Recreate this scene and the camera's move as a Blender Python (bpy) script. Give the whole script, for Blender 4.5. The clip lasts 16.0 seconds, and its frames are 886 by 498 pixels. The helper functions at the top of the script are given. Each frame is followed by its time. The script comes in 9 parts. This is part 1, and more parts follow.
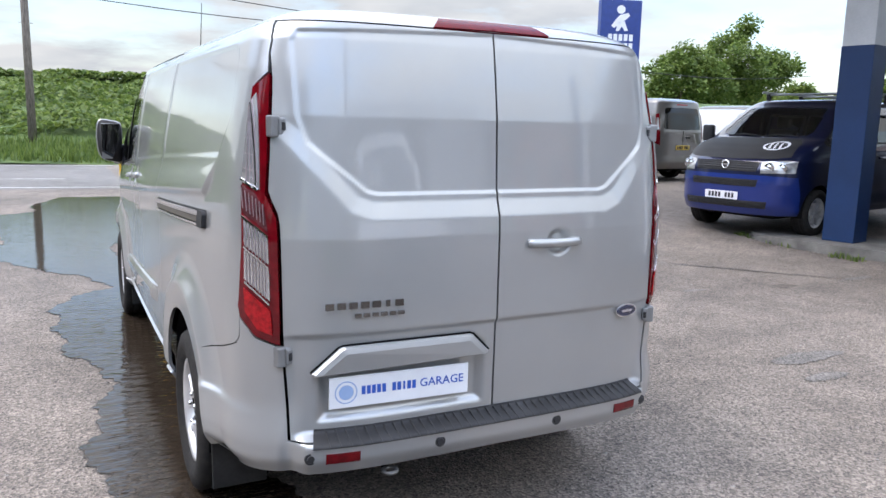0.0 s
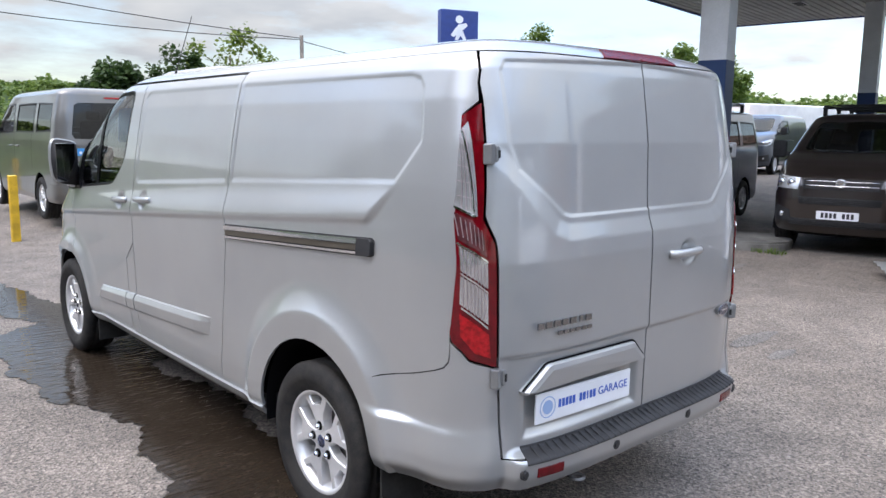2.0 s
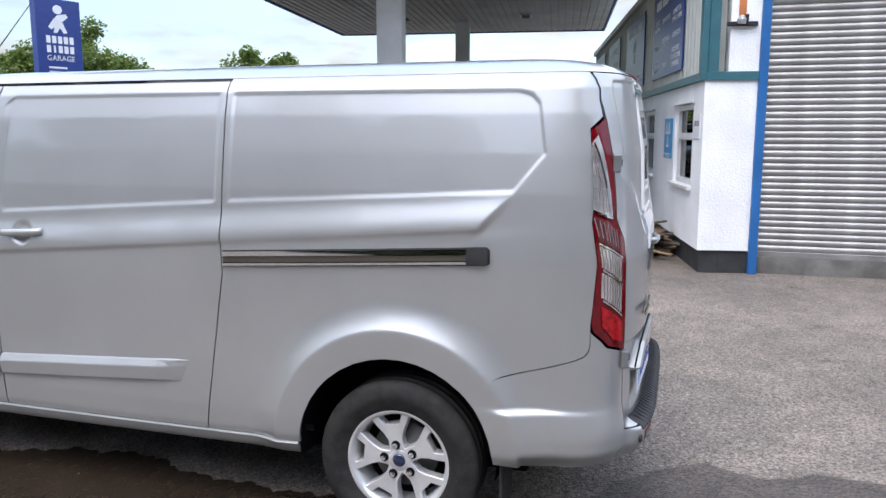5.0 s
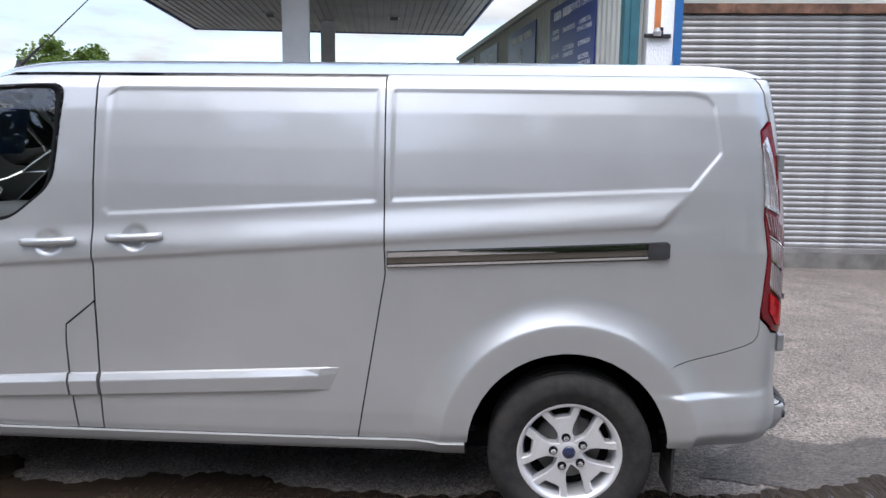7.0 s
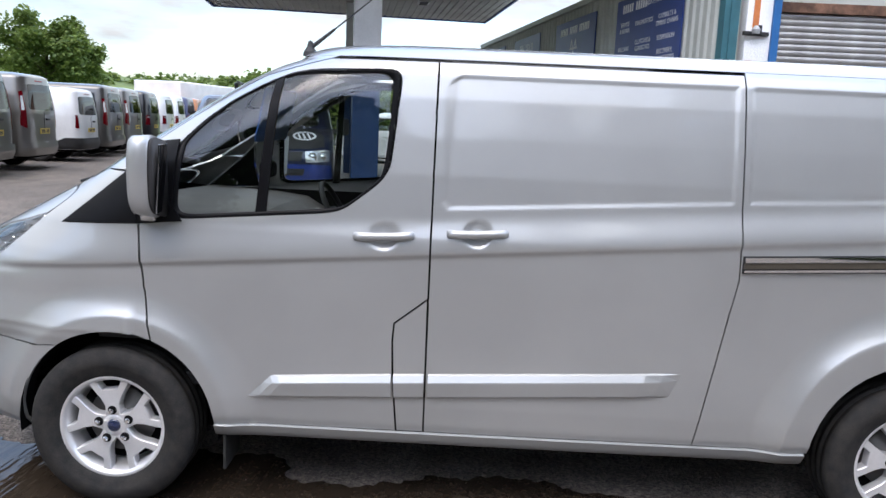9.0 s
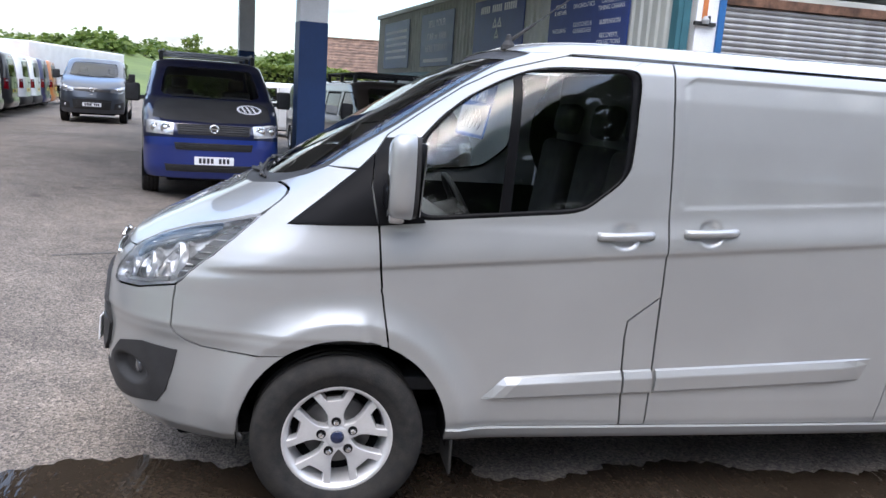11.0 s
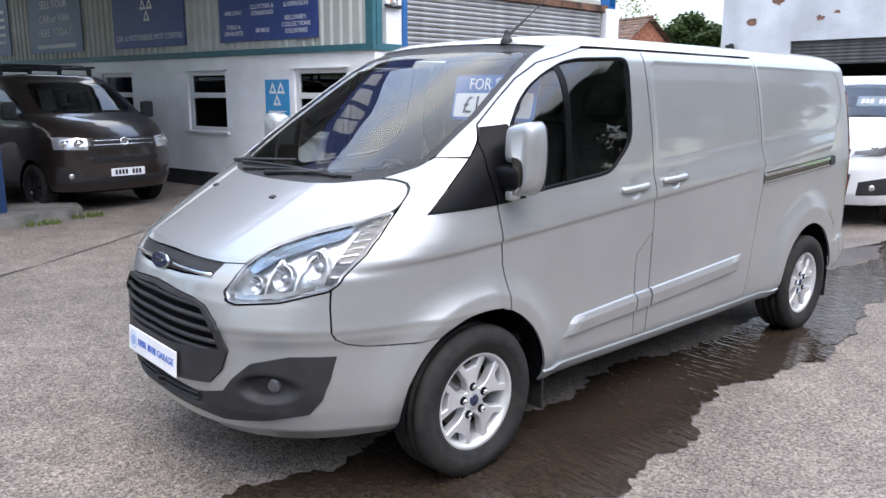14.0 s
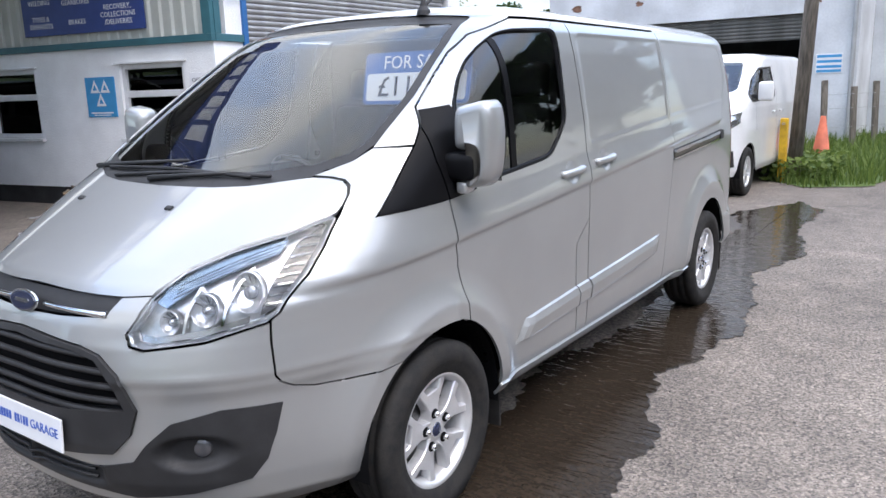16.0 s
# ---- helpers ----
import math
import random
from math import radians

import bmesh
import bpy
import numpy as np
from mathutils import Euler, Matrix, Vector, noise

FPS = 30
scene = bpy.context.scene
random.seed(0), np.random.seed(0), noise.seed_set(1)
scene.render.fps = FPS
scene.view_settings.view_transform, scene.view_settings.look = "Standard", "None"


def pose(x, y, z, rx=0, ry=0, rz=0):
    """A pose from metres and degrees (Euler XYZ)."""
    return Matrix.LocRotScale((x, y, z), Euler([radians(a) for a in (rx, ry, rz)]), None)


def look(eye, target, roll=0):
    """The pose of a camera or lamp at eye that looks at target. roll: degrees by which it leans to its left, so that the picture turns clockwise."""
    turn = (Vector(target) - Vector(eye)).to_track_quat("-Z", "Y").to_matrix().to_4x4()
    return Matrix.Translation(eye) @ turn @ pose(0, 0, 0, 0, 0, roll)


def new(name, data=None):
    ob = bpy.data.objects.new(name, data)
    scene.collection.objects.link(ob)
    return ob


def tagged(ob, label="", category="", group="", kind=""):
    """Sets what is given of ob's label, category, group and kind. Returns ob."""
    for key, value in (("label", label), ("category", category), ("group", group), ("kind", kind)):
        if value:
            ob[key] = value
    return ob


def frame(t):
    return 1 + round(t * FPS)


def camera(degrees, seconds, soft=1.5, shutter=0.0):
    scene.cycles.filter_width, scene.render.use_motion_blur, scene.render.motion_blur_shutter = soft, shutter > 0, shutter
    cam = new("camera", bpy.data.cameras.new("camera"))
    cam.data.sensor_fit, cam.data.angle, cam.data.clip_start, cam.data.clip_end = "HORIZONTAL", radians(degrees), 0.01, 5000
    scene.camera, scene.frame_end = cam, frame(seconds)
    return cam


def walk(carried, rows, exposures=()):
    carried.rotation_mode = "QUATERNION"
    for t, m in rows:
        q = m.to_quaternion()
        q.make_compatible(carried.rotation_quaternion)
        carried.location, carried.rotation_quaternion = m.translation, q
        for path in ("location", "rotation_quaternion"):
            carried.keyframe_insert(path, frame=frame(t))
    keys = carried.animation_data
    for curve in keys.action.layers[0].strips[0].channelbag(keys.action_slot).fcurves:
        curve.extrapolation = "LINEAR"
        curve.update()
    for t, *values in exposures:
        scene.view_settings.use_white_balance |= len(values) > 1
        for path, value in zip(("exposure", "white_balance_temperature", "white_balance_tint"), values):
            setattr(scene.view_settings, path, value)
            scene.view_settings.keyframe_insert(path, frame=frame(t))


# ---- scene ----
cam = camera(60.2, 16.0)
PATH = [
    (0, (-1.422, -3.285, 1.586), (-0.524, -1.527, 1.261), 1.3),
    (0.5, (-1.71, -3.095, 1.606), (-0.693, -1.405, 1.28), 1.1),
    (1, (-1.944, -2.865, 1.617), (-0.819, -1.242, 1.296), 0.9),
    (1.5, (-2.254, -2.742, 1.617), (-1.034, -1.188, 1.304), 0.6),
    (2, (-2.574, -2.621, 1.639), (-1.265, -1.14, 1.333), 0.6),
    (2.5, (-2.824, -2.396, 1.649), (-1.417, -1.007, 1.347), 0.8),
    (3, (-3.102, -2.189, 1.653), (-1.591, -0.913, 1.354), 1.0),
    (3.5, (-3.37, -1.948, 1.667), (-1.751, -0.813, 1.364), 1.1),
    (4, (-3.505, -1.661, 1.662), (-1.778, -0.698, 1.359), 0.9),
    (4.2, (-3.556, -1.544, 1.669), (-1.787, -0.66, 1.368), 0.7),
    (6.3, (-3.984, -0.138, 1.676), (-2.016, 0.066, 1.384), 0.2),
    (6.5, (-4.015, 0.001, 1.679), (-2.043, 0.174, 1.389), 0.4),
    (7, (-4.021, 0.359, 1.655), (-2.046, 0.476, 1.364), 0.7),
    (7.5, (-4.043, 0.752, 1.658), (-2.067, 0.827, 1.363), 1.0),
    (8, (-4.067, 1.143, 1.667), (-2.091, 1.198, 1.363), 1.3),
    (8.5, (-3.992, 1.528, 1.654), (-2.016, 1.568, 1.342), 1.9),
    (9, (-3.954, 1.904, 1.652), (-1.981, 1.937, 1.329), 2.6),
    (9.5, (-3.944, 2.293, 1.659), (-1.973, 2.311, 1.321), 3.1),
    (10, (-3.888, 2.667, 1.649), (-1.919, 2.634, 1.3), 3.5),
    (10.2, (-3.856, 2.829, 1.655), (-1.89, 2.751, 1.299), 3.9),
    (12.3, (-3.751, 4.38, 1.692), (-2.015, 3.464, 1.306), 2.4),
    (12.5, (-3.71, 4.501, 1.677), (-2.01, 3.519, 1.294), 2.4),
    (13, (-3.545, 4.809, 1.671), (-1.925, 3.702, 1.283), 1.6),
    (13.5, (-3.399, 5.199, 1.658), (-1.855, 3.989, 1.267), 0.8),
    (14, (-3.223, 5.526, 1.669), (-1.761, 4.22, 1.273), 0.2),
    (14.5, (-2.973, 5.73, 1.667), (-1.607, 4.323, 1.273), -0.5),
    (15, (-2.745, 5.858, 1.652), (-1.476, 4.363, 1.26), -1.0),
    (15.5, (-2.626, 5.808, 1.643), (-1.437, 4.249, 1.248), -1.5),
    (16, (-2.547, 5.459, 1.61), (-1.406, 3.869, 1.195), -1.8),
]
walk(cam, [(t, look(eye, target, roll)) for t, eye, target, roll in PATH], [(0.0, 0.32), (2.0, 0.20), (3.5, 0.10), (7.5, 0.05), (9.5, 0.14), (12.5, 0.24), (14.0, 0.30), (15.0, 0.34), (16.0, 0.18)])

# ---- world and sun ----
SUN_ELEV, SUN_AZ = radians(63), radians(286)   # azimuth clockwise from +y
world = bpy.data.worlds.new("sky")
scene.world = world
world.use_nodes = True
wn, wl = world.node_tree.nodes, world.node_tree.links
wn.clear()
w_out = wn.new("ShaderNodeOutputWorld")
w_bg = wn.new("ShaderNodeBackground")
w_sky = wn.new("ShaderNodeTexSky")
w_sky.sky_type = "NISHITA"
w_sky.sun_disc = False
w_sky.sun_elevation, w_sky.sun_rotation = SUN_ELEV, SUN_AZ
w_sky.dust_density = 2.0
w_gain = wn.new("ShaderNodeMix"); w_gain.data_type = "RGBA"; w_gain.blend_type = "MULTIPLY"
w_gain.inputs[0].default_value = 1.0
w_gain.inputs[7].default_value = (0.25, 0.25, 0.25, 1)
wl.new(w_sky.outputs[0], w_gain.inputs[6])
w_co = wn.new("ShaderNodeTexCoord")
w_sep = wn.new("ShaderNodeSeparateXYZ")
wl.new(w_co.outputs["Generated"], w_sep.inputs[0])
# clouds on a flat layer overhead: direction divided by its height
w_h = wn.new("ShaderNodeMath"); w_h.operation = "ADD"; w_h.inputs[1].default_value = 0.16
w_abs = wn.new("ShaderNodeMath"); w_abs.operation = "ABSOLUTE"
wl.new(w_sep.outputs[2], w_abs.inputs[0]); wl.new(w_abs.outputs[0], w_h.inputs[0])
w_div = wn.new("ShaderNodeVectorMath"); w_div.operation = "DIVIDE"
w_cmb = wn.new("ShaderNodeCombineXYZ")
for k in range(3):
    wl.new(w_h.outputs[0], w_cmb.inputs[k])
wl.new(w_co.outputs["Generated"], w_div.inputs[0]); wl.new(w_cmb.outputs[0], w_div.inputs[1])
w_n = wn.new("ShaderNodeTexNoise")
w_n.inputs["Scale"].default_value, w_n.inputs["Detail"].default_value, w_n.inputs["Roughness"].default_value = 1.1, 8.0, 0.55
wl.new(w_div.outputs[0], w_n.inputs["Vector"])
w_r = wn.new("ShaderNodeValToRGB")
w_r.color_ramp.elements[0].position, w_r.color_ramp.elements[1].position = 0.40, 0.58
wl.new(w_n.outputs[0], w_r.inputs[0])
w_n2 = wn.new("ShaderNodeTexNoise")
w_n2.inputs["Scale"].default_value, w_n2.inputs["Detail"].default_value = 2.3, 6.0
wl.new(w_div.outputs[0], w_n2.inputs["Vector"])
w_r2 = wn.new("ShaderNodeValToRGB")
w_r2.color_ramp.elements[0].position, w_r2.color_ramp.elements[1].position = 0.35, 0.68
w_r2.color_ramp.elements[0].color = (0.52, 0.55, 0.60, 1)
w_r2.color_ramp.elements[1].color = (0.70, 0.71, 0.73, 1)
wl.new(w_n2.outputs[0], w_r2.inputs[0])
w_mix = wn.new("ShaderNodeMix"); w_mix.data_type = "RGBA"
wl.new(w_r.outputs[0], w_mix.inputs[0]); wl.new(w_gain.outputs[2], w_mix.inputs[6]); wl.new(w_r2.outputs[0], w_mix.inputs[7])
# an overcast sky is brighter overhead than low down
w_up = wn.new("ShaderNodeMapRange"); w_up.inputs[1].default_value, w_up.inputs[2].default_value = 0.14, 0.60
w_up.inputs[3].default_value, w_up.inputs[4].default_value = 0.72, 1.98
wl.new(w_sep.outputs[2], w_up.inputs[0])
w_sc = wn.new("ShaderNodeVectorMath"); w_sc.operation = "SCALE"
# and the clouds are thinner over one side of the yard
w_side = wn.new("ShaderNodeMapRange"); w_side.inputs[1].default_value, w_side.inputs[2].default_value = -0.7, 0.7
w_side.inputs[3].default_value, w_side.inputs[4].default_value = 0.90, 1.34
w_dot = wn.new("ShaderNodeVectorMath"); w_dot.operation = "DOT_PRODUCT"
w_dot.inputs[1].default_value = (0.55, -0.83, 0.0)
wl.new(w_co.outputs["Generated"], w_dot.inputs[0]); wl.new(w_dot.outputs["Value"], w_side.inputs[0])
w_both = wn.new("ShaderNodeMath"); w_both.operation = "MULTIPLY"
wl.new(w_up.outputs[0], w_both.inputs[0]); wl.new(w_side.outputs[0], w_both.inputs[1])
wl.new(w_mix.outputs[2], w_sc.inputs[0]); wl.new(w_both.outputs[0], w_sc.inputs["Scale"])
wl.new(w_sc.outputs[0], w_bg.inputs[0])
w_bg.inputs[1].default_value = 1.42
wl.new(w_bg.outputs[0], w_out.inputs[0])

sun_data = bpy.data.lights.new("sun", "SUN")
sun_data.energy, sun_data.angle, sun_data.color = 1.0, radians(40), (1.0, 0.96, 0.90)
sun = new("sun", sun_data)
sun.matrix_world = look((0, 0, 30), (-30 * math.sin(SUN_AZ) * math.cos(SUN_ELEV) / math.sin(SUN_ELEV), -30 * math.cos(SUN_AZ) * math.cos(SUN_ELEV) / math.sin(SUN_ELEV), 0))

# ---- materials ----
def material(name, colour, rough=0.5, metal=0.0, vary=0.12, scale=6.0, fine=60.0, bump=0.0, bump_scale=None, coat=0.0, dark=None, ramp=(0.35, 0.7), spec=0.5, stretch=None, detail=5.0, rnd=0.0):
    """Principled surface with coarse and fine colour variation and an optional relief."""
    m = bpy.data.materials.new(name)
    m.use_nodes = True
    n, l = m.node_tree.nodes, m.node_tree.links
    b = n["Principled BSDF"]
    b.inputs["Roughness"].default_value, b.inputs["Metallic"].default_value = rough, metal
    b.inputs["Coat Weight"].default_value, b.inputs["Coat Roughness"].default_value = coat, 0.04
    b.inputs["Specular IOR Level"].default_value = spec
    co = n.new("ShaderNodeTexCoord")
    src = co.outputs["Object"]
    if stretch:
        mp = n.new("ShaderNodeMapping")
        mp.inputs["Scale"].default_value = stretch
        l.new(src, mp.inputs[0])
        src = mp.outputs[0]
    a = n.new("ShaderNodeTexNoise"); a.inputs["Scale"].default_value = scale; a.inputs["Detail"].default_value = detail
    f = n.new("ShaderNodeTexNoise"); f.inputs["Scale"].default_value = fine; f.inputs["Detail"].default_value = 3.0
    l.new(src, a.inputs["Vector"]); l.new(src, f.inputs["Vector"])
    r = n.new("ShaderNodeValToRGB")
    r.color_ramp.elements[0].position, r.color_ramp.elements[1].position = ramp
    lo = dark or tuple(c * (1 - 2 * vary) for c in colour)
    hi = colour if dark else tuple(min(1, c * (1 + vary)) for c in colour)
    r.color_ramp.elements[0].color, r.color_ramp.elements[1].color = (*lo, 1), (*hi, 1)
    l.new(a.outputs[0], r.inputs[0])
    mx = n.new("ShaderNodeMix"); mx.data_type = "RGBA"; mx.blend_type = "MULTIPLY"
    mx.inputs[0].default_value = min(1, vary * 2)
    l.new(r.outputs[0], mx.inputs[6]); l.new(f.outputs[0], mx.inputs[7])
    last = mx.outputs[2]
    g = n.new("ShaderNodeMix"); g.data_type = "RGBA"; g.blend_type = "MULTIPLY"; g.inputs[0].default_value = 1.0
    k = 1 / (1 - 0.5 * min(1, vary * 2))
    g.inputs[7].default_value = (k, k, k, 1)
    l.new(last, g.inputs[6]); last = g.outputs[2]
    if rnd:
        oi = n.new("ShaderNodeObjectInfo")
        mr = n.new("ShaderNodeMapRange"); mr.inputs[3].default_value, mr.inputs[4].default_value = 1 - rnd, 1 + rnd
        l.new(oi.outputs["Random"], mr.inputs[0])
        q = n.new("ShaderNodeVectorMath"); q.operation = "SCALE"
        l.new(last, q.inputs[0]); l.new(mr.outputs[0], q.inputs["Scale"]); last = q.outputs[0]
    l.new(last, b.inputs["Base Color"])
    if bump:
        bn = n.new("ShaderNodeTexNoise"); bn.inputs["Scale"].default_value = bump_scale or fine; bn.inputs["Detail"].default_value = 4.0
        l.new(src, bn.inputs["Vector"])
        bp = n.new("ShaderNodeBump"); bp.inputs["Strength"].default_value = 1.0; bp.inputs["Distance"].default_value = bump
        l.new(bn.outputs[0], bp.inputs["Height"]); l.new(bp.outputs[0], b.inputs["Normal"])
    return m


def glass(name, tint=(0.88, 0.93, 0.91), rough=0.0, ior=1.80):
    m = bpy.data.materials.new(name)
    m.use_nodes = True
    n, l = m.node_tree.nodes, m.node_tree.links
    n.remove(n["Principled BSDF"])
    tr = n.new("ShaderNodeBsdfTransparent"); tr.inputs[0].default_value = (*tint, 1)
    gl = n.new("ShaderNodeBsdfGlossy"); gl.inputs["Roughness"].default_value = rough
    fr = n.new("ShaderNodeFresnel"); fr.inputs[0].default_value = ior
    mx = n.new("ShaderNodeMixShader")
    l.new(fr.outputs[0], mx.inputs[0]); l.new(tr.outputs[0], mx.inputs[1]); l.new(gl.outputs[0], mx.inputs[2])
    l.new(mx.outputs[0], n["Material Output"].inputs[0])
    return m


def paint(name, colour, flake=0.0, rough=0.35, metal=0.0, coat=1.0, dirt=0.06, coat_ior=1.52):
    """Car paint: a base with fine flake under a clear coat, and faint road dirt."""
    m = material(name, colour, rough, metal, dirt, 1.7, 900.0 if flake else 40.0, coat=coat)
    m.node_tree.nodes["Principled BSDF"].inputs["Coat IOR"].default_value = coat_ior
    return m


M = {}
M["silver"] = paint("silver_paint", (0.385, 0.392, 0.391), 1, 0.37, 0.52, 1.0, 0.035, 1.62)
M["black_plastic"] = material("black_plastic", (0.030, 0.030, 0.032), 0.55, 0, 0.15, 8, 250, 0.0004, 400, spec=0.32)
M["gloss_black"] = material("smooth_black_trim", (0.007, 0.007, 0.008), 0.32, 0, 0.12, 6, 200, spec=0.08)
# near-black stands in for shade in gaps, arches and under bodies
M["shade_black"] = material("shaded_cavity", (0.006, 0.006, 0.007), 0.9, 0, 0.1, spec=0.1)
M["rubber"] = material("tyre_rubber", (0.016, 0.016, 0.017), 0.75, 0, 0.25, 22, 160, 0.0012, 160, dark=(0.030, 0.028, 0.026), spec=0.22)
M["alloy"] = material("alloy", (0.70, 0.70, 0.71), 0.36, 0.55, 0.05, 10, 200, coat=0.3)
M["chrome"] = material("chrome", (0.75, 0.75, 0.76), 0.10, 1.0, 0.02)
M["glass"] = glass("clear_glass", (0.90, 0.94, 0.93), 0.0, 1.78)
M["side_glass"] = glass("side_window_glass", (0.84, 0.90, 0.88), 0.0, 1.74)
M["glass_dark"] = glass("tinted_glass", (0.10, 0.12, 0.12), 0.0, 1.5)
M["red_lens"] = material("red_lens", (0.13, 0.002, 0.006), 0.10, 0, 0.14, 30, 300, coat=0.3, spec=0.35)
M["red_dark"] = material("bright_red_lens", (0.36, 0.005, 0.009), 0.14, 0, 0.22, 60, 300, coat=0.3, spec=0.35)
M["stop_red"] = material("stop_lamp_lens", (0.11, 0.005, 0.010), 0.25, 0, 0.10, 30, 300, spec=0.12)
M["lens_clear"] = material("clear_lens", (0.62, 0.62, 0.63), 0.16, 0.6, 0.12, 25, 200, coat=1.0)
M["white_plate"] = material("white_plate", (0.78, 0.79, 0.82), 0.35, 0, 0.03)
M["sign_blue"] = material("blue_sign", (0.024, 0.052, 0.225), 0.4, 0, 0.06)
M["badge_blue"] = material("badge_blue", (0.012, 0.020, 0.060), 0.2, 0, 0.03, coat=1.0)
M["white_paint"] = material("white_paint", (0.74, 0.75, 0.75), 0.5, 0, 0.06, 2.2, 30)
M["text_blue"] = material("blue_lettering", (0.03, 0.10, 0.45), 0.45, 0, 0.03)
M["text_white"] = material("white_lettering", (0.80, 0.81, 0.83), 0.5, 0, 0.03)
M["text_dark"] = material("dark_lettering", (0.02, 0.02, 0.03), 0.5, 0, 0.03)
M["lens_shell"] = glass("headlamp_cover", (0.94, 0.95, 0.96), 0.0, 1.42)
M["rail_web"] = material("dull_rail", (0.20, 0.18, 0.15), 0.35, 0.9, 0.05)
M["fabric"] = material("seat_fabric", (0.030, 0.030, 0.033), 0.9, 0, 0.2, 12, 220, 0.001, 300)
M["dash"] = material("dash_plastic", (0.11, 0.11, 0.112), 0.6, 0, 0.1, 8, 200, 0.0006, 300)
M["reflector"] = material("lamp_reflector", (0.80, 0.81, 0.83), 0.30, 0.8, 0.10, 40, 200)
M["lamp_black"] = material("lamp_black", (0.09, 0.09, 0.095), 0.3, 0, 0.1)
M["flap_rubber"] = material("mud_flap", (0.020, 0.019, 0.018), 0.8, 0, 0.3, 9, 60, 0.001, 80)
M["steel_grey"] = material("grey_steel", (0.40, 0.41, 0.42), 0.5, 0.3, 0.08, 3, 60)
M["cream"] = material("bulkhead_board", (0.13, 0.13, 0.13), 0.7, 0, 0.1, 3, 60)
M["price_blue"] = material("price_board_blue", (0.05, 0.14, 0.42), 0.4, 0, 0.03)
M["blue_glass"] = material("bluish_lens", (0.30, 0.40, 0.52), 0.16, 0.7, 0.2, 60, 200, coat=0.5)
M["text_light"] = material("pale_blue_print", (0.30, 0.42, 0.66), 0.45, 0, 0.03)
M["sign_faded"] = material("faded_blue_sign", (0.10, 0.14, 0.26), 0.45, 0, 0.08)
M["old_white"] = material("old_white_paint", (0.62, 0.64, 0.67), 0.7, 0, 0.12, 0.8, 20, 0.003, 8)
M["shutter_dark"] = material("dark_slat", (0.10, 0.10, 0.095), 0.6, 0.3, 0.2, 3, 60)
M["flake"] = material("flaked_render", (0.24, 0.13, 0.09), 0.9, 0, 0.3, 8, 60, 0.004, 40)
M["field"] = material("far_field", (0.16, 0.21, 0.06), 0.9, 0, 0.25, 0.03, 0.5, dark=(0.07, 0.11, 0.03))
M["mirror"] = material("mirror_glass", (0.35, 0.37, 0.40), 0.03, 1.0, 0.01)
M["badge_chrome"] = material("badge_chrome", (0.30, 0.30, 0.31), 0.15, 1.0, 0.02)
M["lens_tail"] = material("pale_tail_lens", (0.66, 0.63, 0.635), 0.20, 0.75, 0.10, 12, 350, coat=0.4)
M["lens_silver"] = material("silver_tail_lens", (0.66, 0.65, 0.66), 0.22, 0.7, 0.10, 12, 350, coat=0.4)
M["lens_groove"] = material("lens_groove", (0.34, 0.29, 0.295), 0.3, 0.4, 0.10, 12, 350, coat=0.4)
M["lens_smoke"] = material("smoked_tail_lens", (0.20, 0.06, 0.07), 0.18, 0.5, 0.25, 30, 350, coat=0.4)
M["sheet_grey"] = material("price_sheet", (0.22, 0.27, 0.31), 0.5, 0, 0.05)
M["hinge_steel"] = material("dull_hinge_steel", (0.27, 0.275, 0.28), 0.42, 0.6, 0.08, 3, 60)
M["fog_glass"] = material("dark_lamp_lens", (0.10, 0.10, 0.11), 0.12, 0.3, 0.05, 30, 200, coat=1.0)
M["old_steel"] = material("weathered_steel", (0.16, 0.155, 0.15), 0.55, 0.6, 0.1, 3, 60)
M["lamp_glass"] = material("grey_lamp_lens", (0.42, 0.43, 0.45), 0.10, 0.7, 0.05, 30, 200, coat=1.0)

# ---- helpers for building ----
def mesh_of(name, verts, faces, mat, smooth=False):
    me = bpy.data.meshes.new(name)
    me.from_pydata([tuple(v) for v in verts], [], [tuple(f) for f in faces])
    for m in (mat if isinstance(mat, (list, tuple)) else [mat]):
        me.materials.append(m)
    if smooth:
        me.polygons.foreach_set("use_smooth", [True] * len(me.polygons))
    me.update()
    return me


def part(name, bm, mat, parent=None, label="", smooth=False, m=None):
    """Link a bmesh, a mesh or a (verts, faces) pair as one object, under a thing or a part."""
    if isinstance(bm, bmesh.types.BMesh):
        me = bpy.data.meshes.new(name)
        bm.to_mesh(me)
        bm.free()
        if mat:
            for mm in (mat if isinstance(mat, (list, tuple)) else [mat]):
                me.materials.append(mm)
        if smooth:
            me.polygons.foreach_set("use_smooth", [True] * len(me.polygons))
    elif isinstance(bm, tuple):
        me = mesh_of(name, bm[0], bm[1], mat, smooth)
    else:
        me = bm
    ob = new(name, me)
    if parent:
        ob.parent = parent
    if m is not None:
        ob.matrix_basis = m
    if label:
        ob["label"] = label
    return ob


def thing(name, label, category, group="", kind="", m=None):
    ob = new(name)
    if m is not None:
        ob.matrix_world = m
    return tagged(ob, label, category, group, kind)


